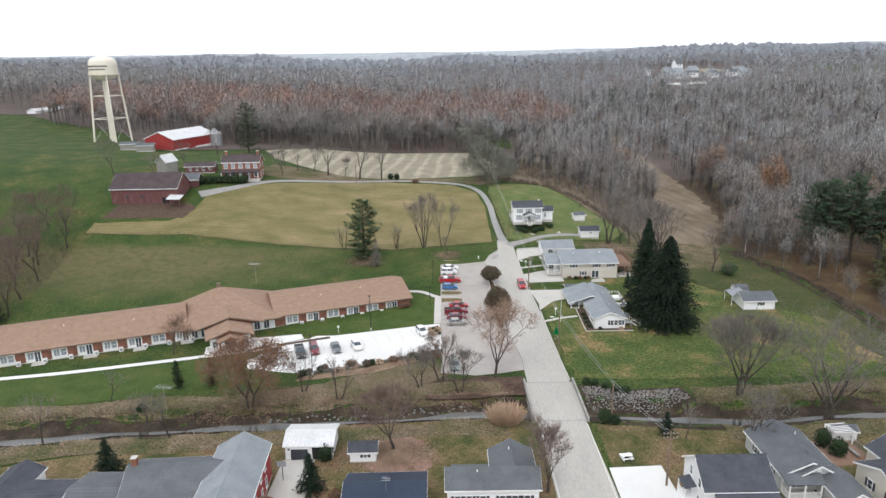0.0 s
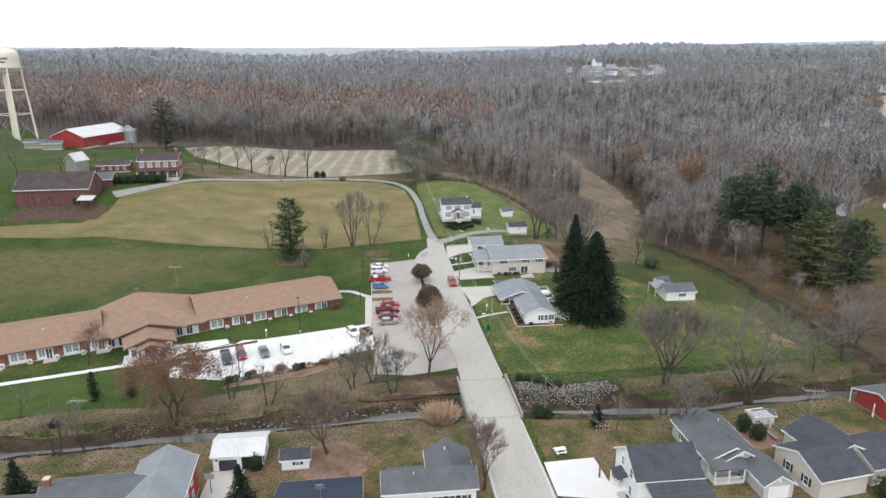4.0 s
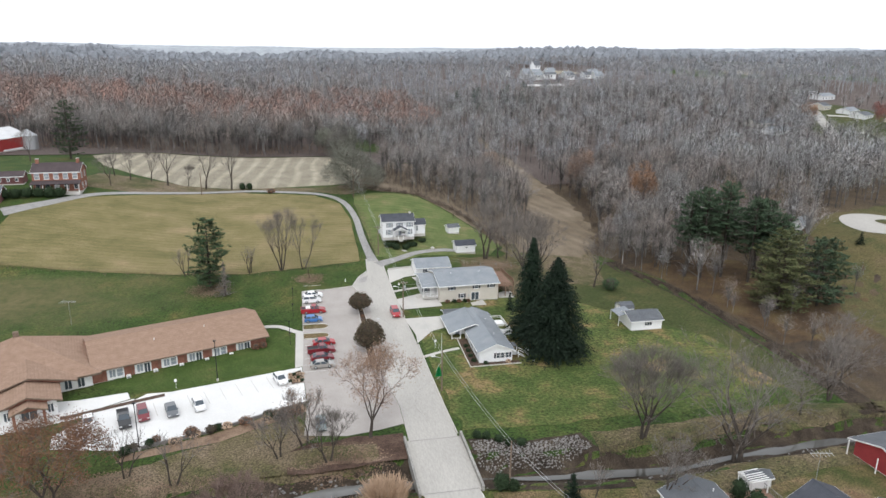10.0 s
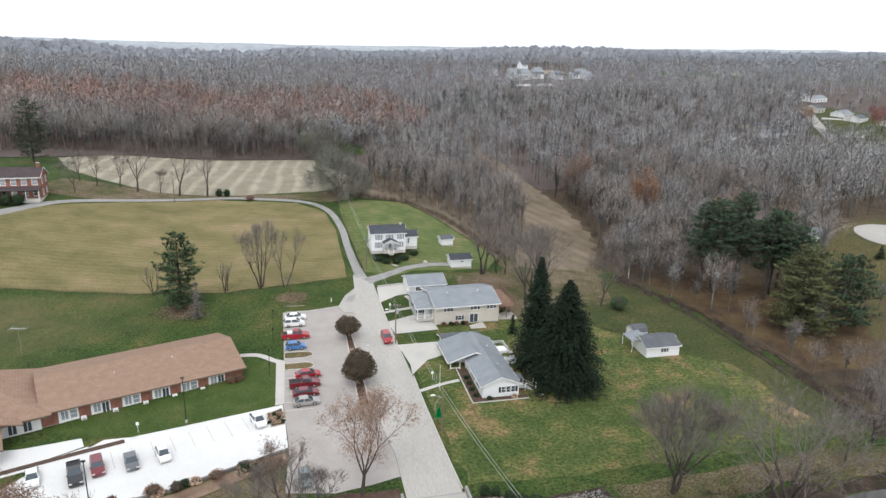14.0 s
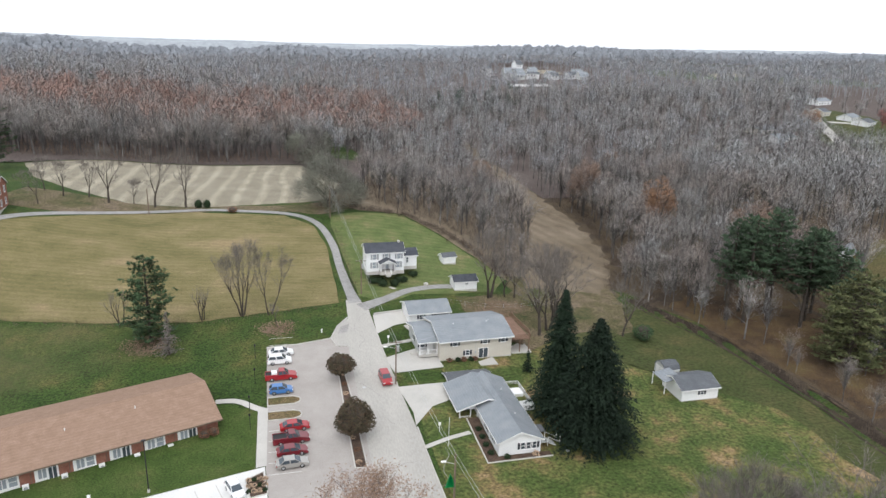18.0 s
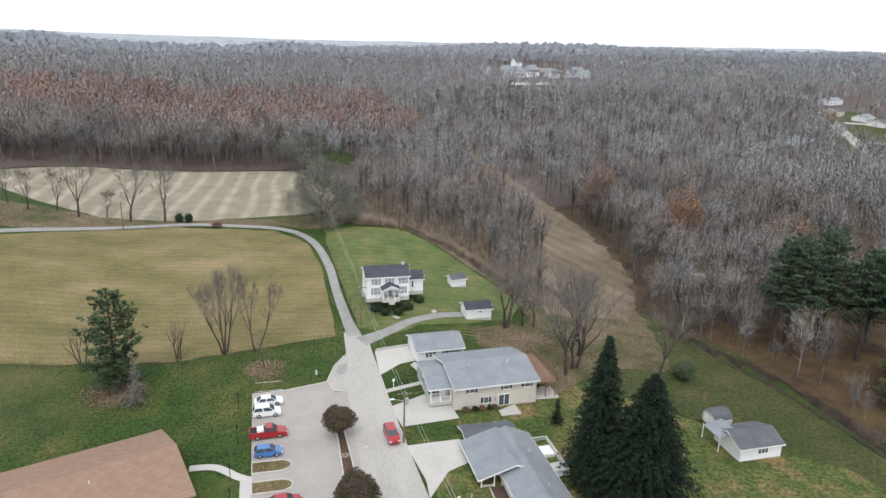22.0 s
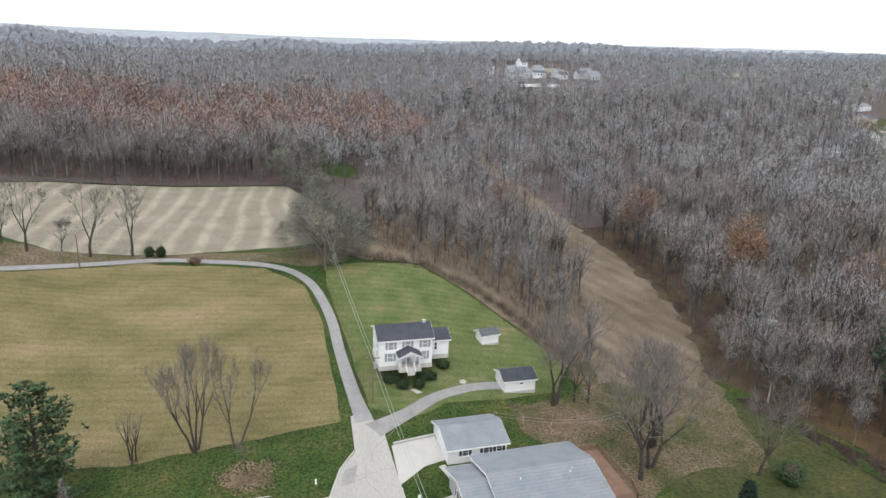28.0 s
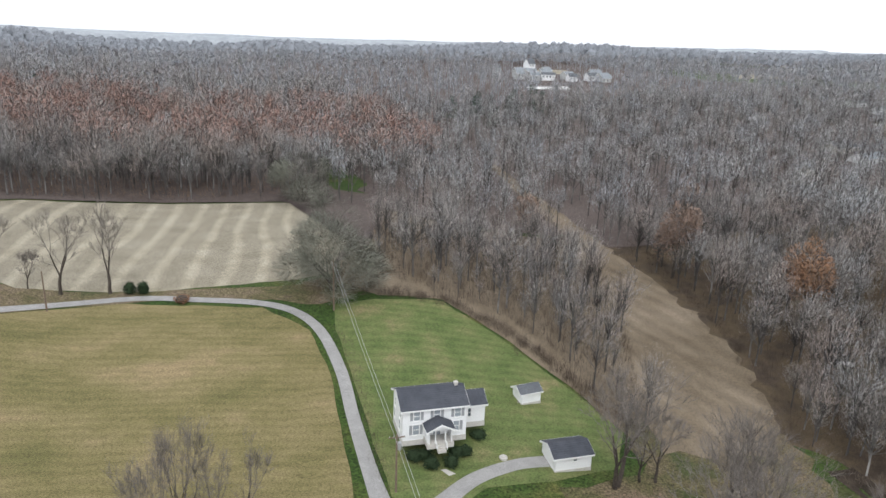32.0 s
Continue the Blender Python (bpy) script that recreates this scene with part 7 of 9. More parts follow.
def plant(name, spots, shapes, material, label, seed, size=1.0, trunk=None):
    """Many trees of a few shapes set out as one mesh of trunks and one of twigs, for each kind of twig."""
    if not len(spots):
        return
    if isinstance(material, list):
        share = np.random.default_rng(seed + 500).random(len(spots))
        share = np.clip(share * 0.75 + 0.25 * (0.5 + 0.5 * np.sin(spots[:, 0] / 23 + seed) * np.sin(spots[:, 1] / 31)), 0, 0.999)
        for i, one in enumerate(material):
            plant(name, spots[(share * len(material)).astype(int) == i], shapes, one, label, seed + 40 + i, size, trunk)
        return
    for which, mt, tail in ((0, trunk or M["wood_trunks"], "trunks"), (1, material, "crowns")):
        rng = np.random.default_rng(seed)
        pick = rng.integers(0, len(shapes), len(spots))
        out, face = [], []
        for k, shape in enumerate(shapes):
            s = spots[pick == k]
            if not len(s) or not len(shape[which]):
                continue
            a = rng.uniform(0, 6.283, len(s))
            sc = rng.uniform(0.7, 1.18, len(s)) * size
            wz = rng.uniform(0.85, 1.2, len(s))
            c, n = np.cos(a) * sc * wz, np.sin(a) * sc * wz
            x, y, z = (shape[which][..., q] for q in range(3))
            P = np.stack([c[:, None, None] * x - n[:, None, None] * y + s[:, 0, None, None],
                          n[:, None, None] * x + c[:, None, None] * y + s[:, 1, None, None],
                          sc[:, None, None] * z + ground_z(s[:, 0], s[:, 1])[:, None, None] - 0.2], -1)
            out.append(P.reshape(-1, 3, 3))
            if which and len(shape) > 2:
                x, y, z = (shape[2][..., q] for q in range(3))
                ca, sa = np.cos(a)[:, None, None], np.sin(a)[:, None, None]
                face.append(np.stack([ca * x - sa * y, sa * x + ca * y, np.broadcast_to(z, (len(s),) + z.shape)], -1).reshape(-1, 3))
        if out:
            me = tri_mesh(name, np.concatenate(out), mt)
            if face:
                soften(me, np.concatenate(face))
            tagged(new(name + "_" + tail, me), label, "woods", kind="stuff")


def twig_dome(parent, rx, h, low, n, material, seed, length=1.2, width=0.03, droop=0.3, label=""):
    """A dense round head of fine twigs."""
    r = random.Random(seed)
    tris, nr = [], []
    lobes = [(Vector((0, 0, h * 0.62)), rx * 0.55, h * 0.36)]
    for i in range(11):
        a, d = 6.283 * i / 11 + r.uniform(-0.3, 0.3), rx * r.uniform(0.35, 0.68)
        lobes.append((Vector((d * math.cos(a), d * math.sin(a), low + (h - low) * r.uniform(0.2, 0.66))), rx * r.uniform(0.24, 0.36), h * r.uniform(0.16, 0.26)))
    for _ in range(n):
        c, s, sz = lobes[r.randrange(12)]
        v = Vector((r.gauss(0, 1), r.gauss(0, 1), r.gauss(0.2, 1))).normalized()
        k = r.random() ** 0.4
        p = c + Vector((v.x * s, v.y * s, v.z * sz)) * k
        out = Vector((p.x, p.y, 0)).normalized()
        face = (out * 0.6 + v * 0.7 + Vector((0, 0, 0.5))).normalized()
        d = (out * 0.7 + v * 0.4 + Vector((r.gauss(0, 0.4), r.gauss(0, 0.4), r.gauss(0.35, 0.35) - droop))).normalized() * length * r.uniform(0.6, 1.4)
        sd = Matrix.Rotation(r.uniform(0, 3.14), 3, d.normalized()) @ d.orthogonal().normalized() * width
        t = (p - sd, p + sd, p + d)
        if (t[1] - t[0]).cross(t[2] - t[0]).dot(face) < 0:
            t = (t[1], t[0], t[2])
        tris.append([tuple(q) for q in t])
        nr.append([tuple(face)] * 3)
    me = tri_mesh("twig_head", tris, M[material])
    soften(me, np.array(nr).reshape(-1, 3))
    ob = new("twig_head", me)
    ob.parent = parent
    return tagged(ob, label)


def inside(pts, poly):
    x, y = pts[:, 0], pts[:, 1]
    ok = np.zeros(len(pts), bool)
    p = np.array(poly)
    for (xa, ya), (xb, yb) in zip(p, np.roll(p, -1, 0)):
        hit = ((ya > y) != (yb > y)) & (x < (xb - xa) * (y - ya) / (yb - ya + 1e-9) + xa)
        ok ^= hit
    return ok


def scatter(poly, spacing, seed, holes=()):
    rng = np.random.default_rng(seed)
    p = np.array(poly)
    lo, hi = p.min(0), p.max(0)
    gx, gy = np.meshgrid(np.arange(lo[0], hi[0], spacing), np.arange(lo[1], hi[1], spacing))
    pts = np.stack([gx.ravel(), gy.ravel()], 1) + rng.uniform(-0.48, 0.48, (gx.size, 2)) * spacing
    keep = inside(pts, poly)
    for hole in holes:
        keep &= ~inside(pts, hole)
    return pts[keep]


def wood_mat(name, cols, vary=0.12):
    return mat(name, cols, 11, 0.95, 0.0, 3, vary=vary, contrast=(0.34, 0.66), grain=0.22)


M["wood_trunks"] = wood_mat("wood_trunks", [(0.06, 0.055, 0.051), (0.11, 0.103, 0.098), (0.24, 0.23, 0.22)], 0.3)
M["grey_wood_trees"] = wood_mat("grey_winter_twigs", [(0.3, 0.297, 0.294), (0.38, 0.377, 0.373), (0.46, 0.456, 0.45)])
# blue tint in this colour stands in for haze over the middle woods
M["cool_wood_trees"] = wood_mat("cool_grey_winter_twigs", [(0.306, 0.317, 0.335), (0.387, 0.399, 0.419), (0.45, 0.462, 0.482)])
M["brown_wood_trees"] = wood_mat("brown_winter_twigs", [(0.25, 0.228, 0.212), (0.34, 0.313, 0.293), (0.43, 0.4, 0.376)])
M["red_wood_trees"] = wood_mat("russet_oak_leaves", [(0.29, 0.2, 0.175), (0.34, 0.2, 0.16), (0.36, 0.235, 0.195), (0.31, 0.245, 0.22)])
# distance haze is put into these twig colours as paler, bluer greys
M["haze_tinted_trees"] = wood_mat("haze_tinted_twigs", [(0.3, 0.312, 0.332), (0.36, 0.373, 0.396), (0.41, 0.424, 0.447)])
M["haze_tinted_brown_trees"] = wood_mat("haze_tinted_brown_twigs", [(0.3, 0.288, 0.29), (0.36, 0.346, 0.346), (0.4, 0.385, 0.384)])
M["haze_tinted_hill_trees"] = wood_mat("haze_tinted_hill_twigs", [(0.23, 0.246, 0.27), (0.265, 0.282, 0.308)])
M["dark_wood_trees"] = wood_mat("dark_winter_twigs", [(0.19, 0.182, 0.18), (0.25, 0.242, 0.24), (0.31, 0.301, 0.298)])
M["tan_wood_trees"] = wood_mat("tan_winter_twigs", [(0.3, 0.252, 0.225), (0.37, 0.312, 0.28), (0.42, 0.365, 0.33)])
COOL = [M["dark_wood_trees"], M["cool_wood_trees"], M["grey_wood_trees"], M["grey_wood_trees"], M["brown_wood_trees"]]
GREY = [M["dark_wood_trees"], M["brown_wood_trees"], M["grey_wood_trees"], M["grey_wood_trees"], M["cool_wood_trees"]]
BROWN = [M["dark_wood_trees"], M["brown_wood_trees"], M["brown_wood_trees"], M["tan_wood_trees"], M["grey_wood_trees"]]
DISTANT = [M["haze_tinted_trees"], M["haze_tinted_brown_trees"], M["haze_tinted_trees"]]
NEAR = [template(400 + i, 21.0, 34, 560, 0.036, 0.07, 0.26) for i in range(6)]
MID = [template(410 + i, 21.0, 15, 270, 0.07, 0.07, 0.28) for i in range(6)]
LEAFY = [template(420 + i, 21.0, 15, 120, 0.06, 0.07, 0.29, 190) for i in range(5)]
FAR = [template(430 + i, 19.0, 6, 125, 0.14, 0.08, 0.3) for i in range(6)]
HILL = [far_template(440 + i, 17.0, 0.4, 7, 26) for i in range(6)]
EAST = [(112, 160), (140, 124), (210, 150), (330, 170), (345, 300), (205, 338), (112, 336), (112, 300), (111, 278), (105, 252), (98, 234), (90, 219), (92, 212), (101, 190)]
GROVE = [(104, 160), (110, 140), (150, 140), (158, 190), (140, 205), (104, 203)]
STREETS = [(128, 140), (150, 192), (156, 214), (172, 221), (208, 230), (222, 190), (200, 150), (150, 110)]
SUBURB = [(292, 342), (350, 340), (405, 400), (420, 470), (445, 545), (415, 545), (390, 490), (356, 470), (330, 438), (308, 404), (298, 372)]
VILLAGE = [(206, 636), (262, 620), (306, 670), (320, 740), (340, 872), (280, 872), (228, 812)]
CLEARINGS = (VILLAGE, [(495, 790), (585, 790), (610, 880), (500, 870)], [(630, 880), (700, 870), (720, 960), (640, 960)])
spots = scatter(EAST, 6.3, 1, (GROVE, STREETS))
plant("woods", spots[spots[:, 0] < 165], NEAR, BROWN, "dense bare brown wood with tall thin trunks", 2, 0.86)
plant("woods", spots[spots[:, 0] >= 165], MID, GREY, "bare grey wood on a gentle slope", 3, 0.85)
plant("woods", scatter([(98, 200), (106, 178), (108, 160), (122, 150), (150, 150), (156, 186), (140, 212), (96, 210)], 15, 4), NEAR, M["dark_wood_trees"], "scattered bare trees among pines", 5, 0.6)
plant("woods", scatter(SUBURB, 24.0, 61), MID, GREY, "bare trees between suburban houses", 62, 0.62)
plant("woods", scatter(VILLAGE, 24.0, 63), FAR, DISTANT, "bare trees between distant houses", 64, 0.45, M["haze_tinted_trees"])
plant("woods", scatter([(90, 222), (96, 199), (103, 186), (107, 203), (112, 216), (100, 234)], 4.6, 65), NEAR, BROWN, "low bare thicket trees between a ditch and pines", 66, 0.62)
plant("woods", scatter([(101.5, 128), (108, 128), (107, 150), (104, 190), (99, 200), (101.5, 175)], 5.5, 67), NEAR, BROWN, "bare saplings along a ditch", 68, 0.4)
# belt between lawn and tan strip
BELT = [(27, 280), (40, 268), (50, 263), (58, 252), (61, 240), (60, 226), (64, 220), (72, 240), (83, 264), (94, 302), (96, 320), (60, 332), (36, 322)]
plant("woods", scatter(BELT, 7.6, 6), NEAR, BROWN, "belt of bare grey trees beside a lawn", 7, 0.8)
plant("woods", scatter(BELT, 6.6, 69), NEAR, BROWN, "low bare trees in a belt beside a lawn", 70, 0.38)
GLADE = [(98, 318), (103, 345), (104, 392), (110.5, 392), (114, 345), (112, 322)]
plant("woods", scatter([(30, 350), (60, 334), (96, 330), (112, 333), (345, 302), (430, 470), (430, 560), (20, 560), (0, 440)], 8.6, 8, (SUBURB, GLADE)), MID, COOL, "broad bare grey wood beyond the fields", 9, 0.9)
plant("woods", scatter([(-120, 352), (-60, 350), (-30, 357), (12, 362), (26, 362), (20, 396), (-120, 400)], 5.8, 10, (blob(18, 350, 10, 9, 3),)), NEAR, BROWN, "front row of tall bare trees behind a striped field", 11, 1.0)
OAKS = [(-250, 440), (-130, 376), (-60, 380), (60, 392), (80, 430), (70, 520), (-260, 540)]
plant("woods", scatter(OAKS, 8.8, 12), LEAFY, M["red_wood_trees"], "oak wood with russet leaves still hanging", 13, 1.06)
plant("woods", scatter(OAKS, 11.5, 33), MID, BROWN, "bare brown trees among russet oaks", 34, 1.06)
plant("woods", scatter([(-420, 540), (-250, 500), (60, 500), (60, 640), (-420, 700)], 11.0, 14), MID, GREY, "bare grey wood on a rise", 15, 1.0)
plant("woods", scatter([(-700, 640), (-250, 600), (60, 560), (430, 540), (520, 520), (760, 600), (1000, 960), (-900, 960)], 13.0, 16, CLEARINGS), FAR, DISTANT, "far bare grey woods", 17, 1.0, M["haze_tinted_trees"])
plant("woods", scatter([(-950, 960), (1000, 960), (1300, 1480), (-1150, 1480)], 19.0, 18), HILL, M["haze_tinted_hill_trees"], "distant wooded hills in winter", 19, 1.1, M["haze_tinted_hill_trees"])
M["willow_twigs"] = wood_mat("grey_green_twigs", [(0.18, 0.184, 0.145), (0.23, 0.233, 0.19), (0.29, 0.288, 0.24)])
twig_dome(BIG, 12.5, 19.0, -2.5, 15000, "willow_twigs", 501, 1.7, 0.03, 0.0, "dense grey-green twigs")
twig_dome(PALE, 11.5, 17.0, -1.0, 8000, "willow_twigs", 502, 1.6, 0.045, 0.0, "dense pale twigs")
# oaks with orange leaves, and evergreens in the woods
M["oak_leaf"] = wood_mat("orange_oak_leaves", [(0.25, 0.15, 0.095), (0.33, 0.19, 0.115), (0.36, 0.235, 0.16)], 0.25)
M["red_oak_leaf"] = wood_mat("crimson_oak_leaves", [(0.25, 0.1, 0.09), (0.31, 0.13, 0.11), (0.34, 0.17, 0.145)], 0.25)
M["tan_oak_leaf"] = wood_mat("tan_oak_leaves", [(0.26, 0.18, 0.14), (0.31, 0.22, 0.17), (0.35, 0.265, 0.21)], 0.25)
for i, (x, y, h, R) in enumerate(((117, 299, 18, 7.0), (124.5, 259, 18.5, 6.5), (90, 345, 10, 5), (33, 508, 13, 8), (46, 516, 13, 8), (10, 470, 13, 9), (-30, 430, 13, 8), (330, 430, 10, 8), (150, 345, 12, 6), (146, 240, 13, 9), (366, 404, 14, 11))):
    oak = bare_tree(x, y, h * 0.9, 440 + i, 0.6, clear=0.25, depth=3, twigs=4, label="oak with orange-brown leaves among bare trees", group="leafy oaks")
    twig_dome(oak, R, h * 1.3, h * 0.35, 4500, "tan_oak_leaf" if i in (0, 2, 8, 9) else "red_oak_leaf" if i in (3, 4, 10) else "oak_leaf", 520 + i, 0.7, 0.11, 0.2, "clinging dry oak leaves")
M["far_pine"] = wood_mat("far_pine_needles", [(0.075, 0.1, 0.08), (0.11, 0.14, 0.115)])
NONE = np.zeros((0, 3, 3), np.float32)
DARKC = [(NONE, np.array([[tuple(v) for v in t] for t in conifer_tris(460 + i, 17, 4.2, 14, 6, 0.2, 0.7, 1.6, 0.1, 0.3)], np.float32)) for i in range(2)]
ev = np.concatenate([scatter(blob(150, 540, 36, 26, 1), 12, 20), scatter(blob(-20, 520, 24, 10, 2), 13, 21), scatter(blob(-95, 540, 30, 10, 4), 14, 24)])
plant("woods", ev, DARKC, M["far_pine"], "patches of dark pines in the far woods", 23, 0.85)

# ---- undergrowth ----
def thicket(name, spots, h, n, material, label, seed, lean=0.5, width=0.02):
    rng = np.random.default_rng(seed)
    c = np.repeat(spots, n, 0) + rng.normal(0, 0.55, (len(spots) * n, 2))
    z = ground_z(c[:, 0], c[:, 1])
    a = rng.uniform(0, 6.283, len(c))
    L = h * rng.uniform(0.4, 1.2, len(c))
    tx, ty = np.cos(a) * lean * L * rng.random(len(c)), np.sin(a) * lean * L * rng.random(len(c))
    sx, sy = -np.sin(a) * width, np.cos(a) * width
    p0 = np.stack([c[:, 0] - sx, c[:, 1] - sy, z - 0.1], 1)
    p1 = np.stack([c[:, 0] + sx, c[:, 1] + sy, z - 0.1], 1)
    p2 = np.stack([c[:, 0] + tx, c[:, 1] + ty, z + L], 1)
    ob = new(name, tri_mesh(name, np.stack([p0, p1, p2], 1), material))
    return tagged(ob, label, "undergrowth", kind="stuff")


def along(line, gap, spread, seed):
    rng = np.random.default_rng(seed)
    p = np.array(line, float)
    out = []
    for a, b in zip(p, p[1:]):
        k = max(1, int(np.linalg.norm(b - a) / gap))
        out.append(a + (b - a) * np.linspace(0, 1, k, endpoint=False)[:, None])
    out = np.concatenate(out)
    return out + rng.normal(0, spread, out.shape)


bank_n = [(x, float(creek_y(x)) + 4.4) for x in np.arange(-110, 15, 5.0)]
bank_s = [(x, float(creek_y(x)) - 4.2) for x in np.arange(-110, 12, 5.0)]
bank_e = [(x, float(creek_y(x)) + 4.4) for x in np.arange(44, 130, 5.0)]
thicket("undergrowth", along(bank_n, 0.5, 1.0, 1), 1.1, 30, M["brush"], "dry brown brush along the creek bank", 2)
thicket("undergrowth", along(bank_s, 1.2, 0.6, 3), 0.8, 18, M["reed"], "dry grass along the creek bank", 4)
thicket("undergrowth", along(bank_e, 0.45, 1.1, 5), 1.2, 30, M["brush"], "dry brown brush along the creek bank", 6)
thicket("undergrowth", along([(float(ditch_x(y)) + 0.8, y) for y in np.arange(120, 216, 4.0)], 0.5, 1.1, 7), 1.1, 30, M["brush"], "dark brush along a ditch", 8)
thicket("undergrowth", along([(24, 268), (34, 266.5), (42, 264), (50, 256), (56, 246), (60, 234), (62, 226)], 0.4, 1.1, 9), 1.8, 34, M["brush"], "tangled brush along the lawn's edge", 10)
thicket("undergrowth", along([(88, 219), (98, 234), (105, 252), (112, 278), (118, 300), (122, 332)], 0.8, 1.6, 11), 1.6, 24, M["brush"], "brush along the wood's edge", 12)
thicket("undergrowth", along([(-112, 217), (-80, 215.6), (-62, 211.6), (-37, 207.6), (-14, 205.2), (14, 209)], 0.8, 0.5, 13), 0.9, 20, M["strip"], "rough dry grass along a field boundary", 14)
thicket("undergrowth", along([(21.0, 215), (20.4, 228), (19.9, 242), (18.4, 254)], 0.6, 0.5, 15), 0.8, 18, M["brush"], "dry weeds beside a lane", 16)
thicket("undergrowth", scatter(GROVE, 3.0, 25), 0.7, 8, M["rust_leaf"], "sparse dry weeds on a pine grove's floor", 17)
thicket("undergrowth", scatter(BELT, 1.6, 26), 2.2, 18, M["brush"], "undergrowth below a belt of trees", 18)
thicket("undergrowth", scatter([(-90, 350), (-30, 355), (12, 353), (28, 350), (28, 362), (-90, 364)], 2.2, 27), 1.5, 14, M["brush"], "undergrowth at the far wood's edge", 28)

thicket("undergrowth", scatter([(-104, 150), (-106, 176), (-110, 200), (-114, 214), (-136, 216), (-136, 150)], 1.8, 57), 2.4, 14, M["brush"], "tangled brown brush under meadow edge trees", 58)
thicket("undergrowth", scatter([(-118, 354), (-60, 352), (-30, 359), (12, 364), (24, 364), (20, 396), (-118, 398)], 2.6, 59), 2.6, 9, M["leaves"], "reddish brush under a bare wood", 60, 0.6, 0.03)
thicket("undergrowth", scatter([(101, 120), (118, 120), (116, 160), (108, 196), (98, 214), (96, 206), (99, 190), (101.5, 170)], 1.7, 51), 1.2, 12, M["brush"], "brush and saplings between a ditch and a wood", 52)
thicket("undergrowth", scatter([(92, 222), (100, 234), (112, 285), (112, 330), (126, 330), (128, 240), (104, 208)], 2.4, 53), 1.8, 12, M["brush"], "brush under the wood's edge", 54)
thicket("undergrowth", scatter([(15, 268), (22, 265), (29, 271), (27, 280), (17, 278)], 1.2, 55), 1.5, 16, M["brush"], "tangled brush under a huge tree", 56)


# ---- bridge ----
b = thing("road_bridge", 21.2, 119.2, -4.75, 0, "small concrete road bridge over a creek", "bridge")
part("deck_slab", MB().box(-4.6, -7.2, -0.7, 4.7, 7.2, 0.06), M["asphalt"], b)
for s in (-4.65, 4.65):
    part("parapet", MB().prism([(-7.6, -0.9), (7.6, -0.9), (7.6, 0.75), (7.3, 0.85), (-7.3, 0.85), (-7.6, 0.75)], s - 0.17, s + 0.17, 'x'), M["old_concrete"], b)
for s in (-1, 1):
    part("abutment", MB().box(-4.9, s * 5.6 - 0.4, -3.0, 4.9, s * 5.6 + 0.4, -0.7), M["soil"], b)
part("wing_wall", MB().box(-9.5, 5.2, -2.6, -4.85, 5.6, -0.1), M["kerb"], b)
part("wing_wall", MB().box(4.85, 5.2, -2.6, 8.0, 5.6, -0.1), M["kerb"], b)
for y in (112.2, 126.2):
    drape("joint", [(17.3, y - 0.12), (25.4, y - 0.12), (25.4, y + 0.12), (17.3, y + 0.12)], M["tar"], 0.115, 2, "dark tarred bridge joint", category="road")


# ---- kerbs, lines and cracks ----
def kerb(pts, h=0.16, w=0.16, name="kerb", material=None, label="pale concrete kerb", closed=False):
    p = [Vector((x, y, 0)) for x, y in pts]
    if closed:
        p.append(p[0])
    fine = []
    for a, c in zip(p, p[1:]):
        n = max(1, int((c - a).length / 3))
        fine += [a + (c - a) * i / n for i in range(n)]
    fine.append(p[-1])
    vs, fs = [], []
    for i, q in enumerate(fine):
        t = (fine[min(i + 1, len(fine) - 1)] - fine[max(i - 1, 0)]).normalized()
        s = Vector((-t.y, t.x, 0)) * w / 2
        z = float(land(q.x, q.y))
        vs += [(q.x - s.x, q.y - s.y, z - 0.1), (q.x - s.x, q.y - s.y, z + 0.1 + h), (q.x + s.x, q.y + s.y, z + 0.1 + h), (q.x + s.x, q.y + s.y, z - 0.1)]
        if i:
            o = 4 * (i - 1)
            fs += [(o, o + 1, o + 5, o + 4), (o + 1, o + 2, o + 6, o + 5), (o + 2, o + 3, o + 7, o + 6)]
    return solo(name, MB().add(vs, fs), material or M["kerb"], label, "kerb", kind="structure")


kerb([(25.45, 127), (25.2, 135), (24.75, 162.0)])
kerb([(23.7, 175.2), (23.5, 178.8)])
kerb([(23.1, 186), (22.9, 194.6)])
kerb([(14.1, 191.3), (13.2, 194.6), (15.0, 199.6), (17.5, 203.2)], label="stained kerb round a road corner")
kerb([(0.5, 192.7), (6, 193.0), (13.1, 194.5)])
drape("planted_island", [(13.5, 153.4), (15.2, 153.2), (15.0, 172), (14.5, 181.5), (13.6, 181.5), (13.5, 170)], M["mulch"], 0.16, 2, "narrow mulched planting island")
kerb([(13.45, 153.3), (15.25, 153.1), (15.05, 172), (14.6, 181.6), (13.5, 181.6), (13.45, 170)], closed=True, w=0.2)
for y0, y1 in ((167.9, 170.3), (172.2, 174.6)):
    poly = [(0.7, y0), (5.0, y0), (6.0, y0 + 0.5), (6.3, (y0 + y1) / 2), (6.0, y1 - 0.5), (5.0, y1), (0.7, y1)]
    drape("grass_island", poly, M["leafy_lawn"], 0.15, 2, "small leaf-strewn grass island in a lot")
    kerb(poly, closed=True)
drape("planting_bed", [(-2.4, 153.4), (0.1, 154.9), (0.75, 149.8), (-1.6, 149.2)], M["mulch"], 0.15, 2, "mulched corner bed with grasses")
kerb([(-2.4, 153.4), (0.1, 154.9), (0.75, 149.8), (-1.6, 149.2)], closed=True)
drape("planting_bed", curve_band([(-24.2, 149.4), (-31, 147.0), (-40, 143.6)], 0.6), M["mulch"], 0.13, 2, "dark mulched bed beside a path")
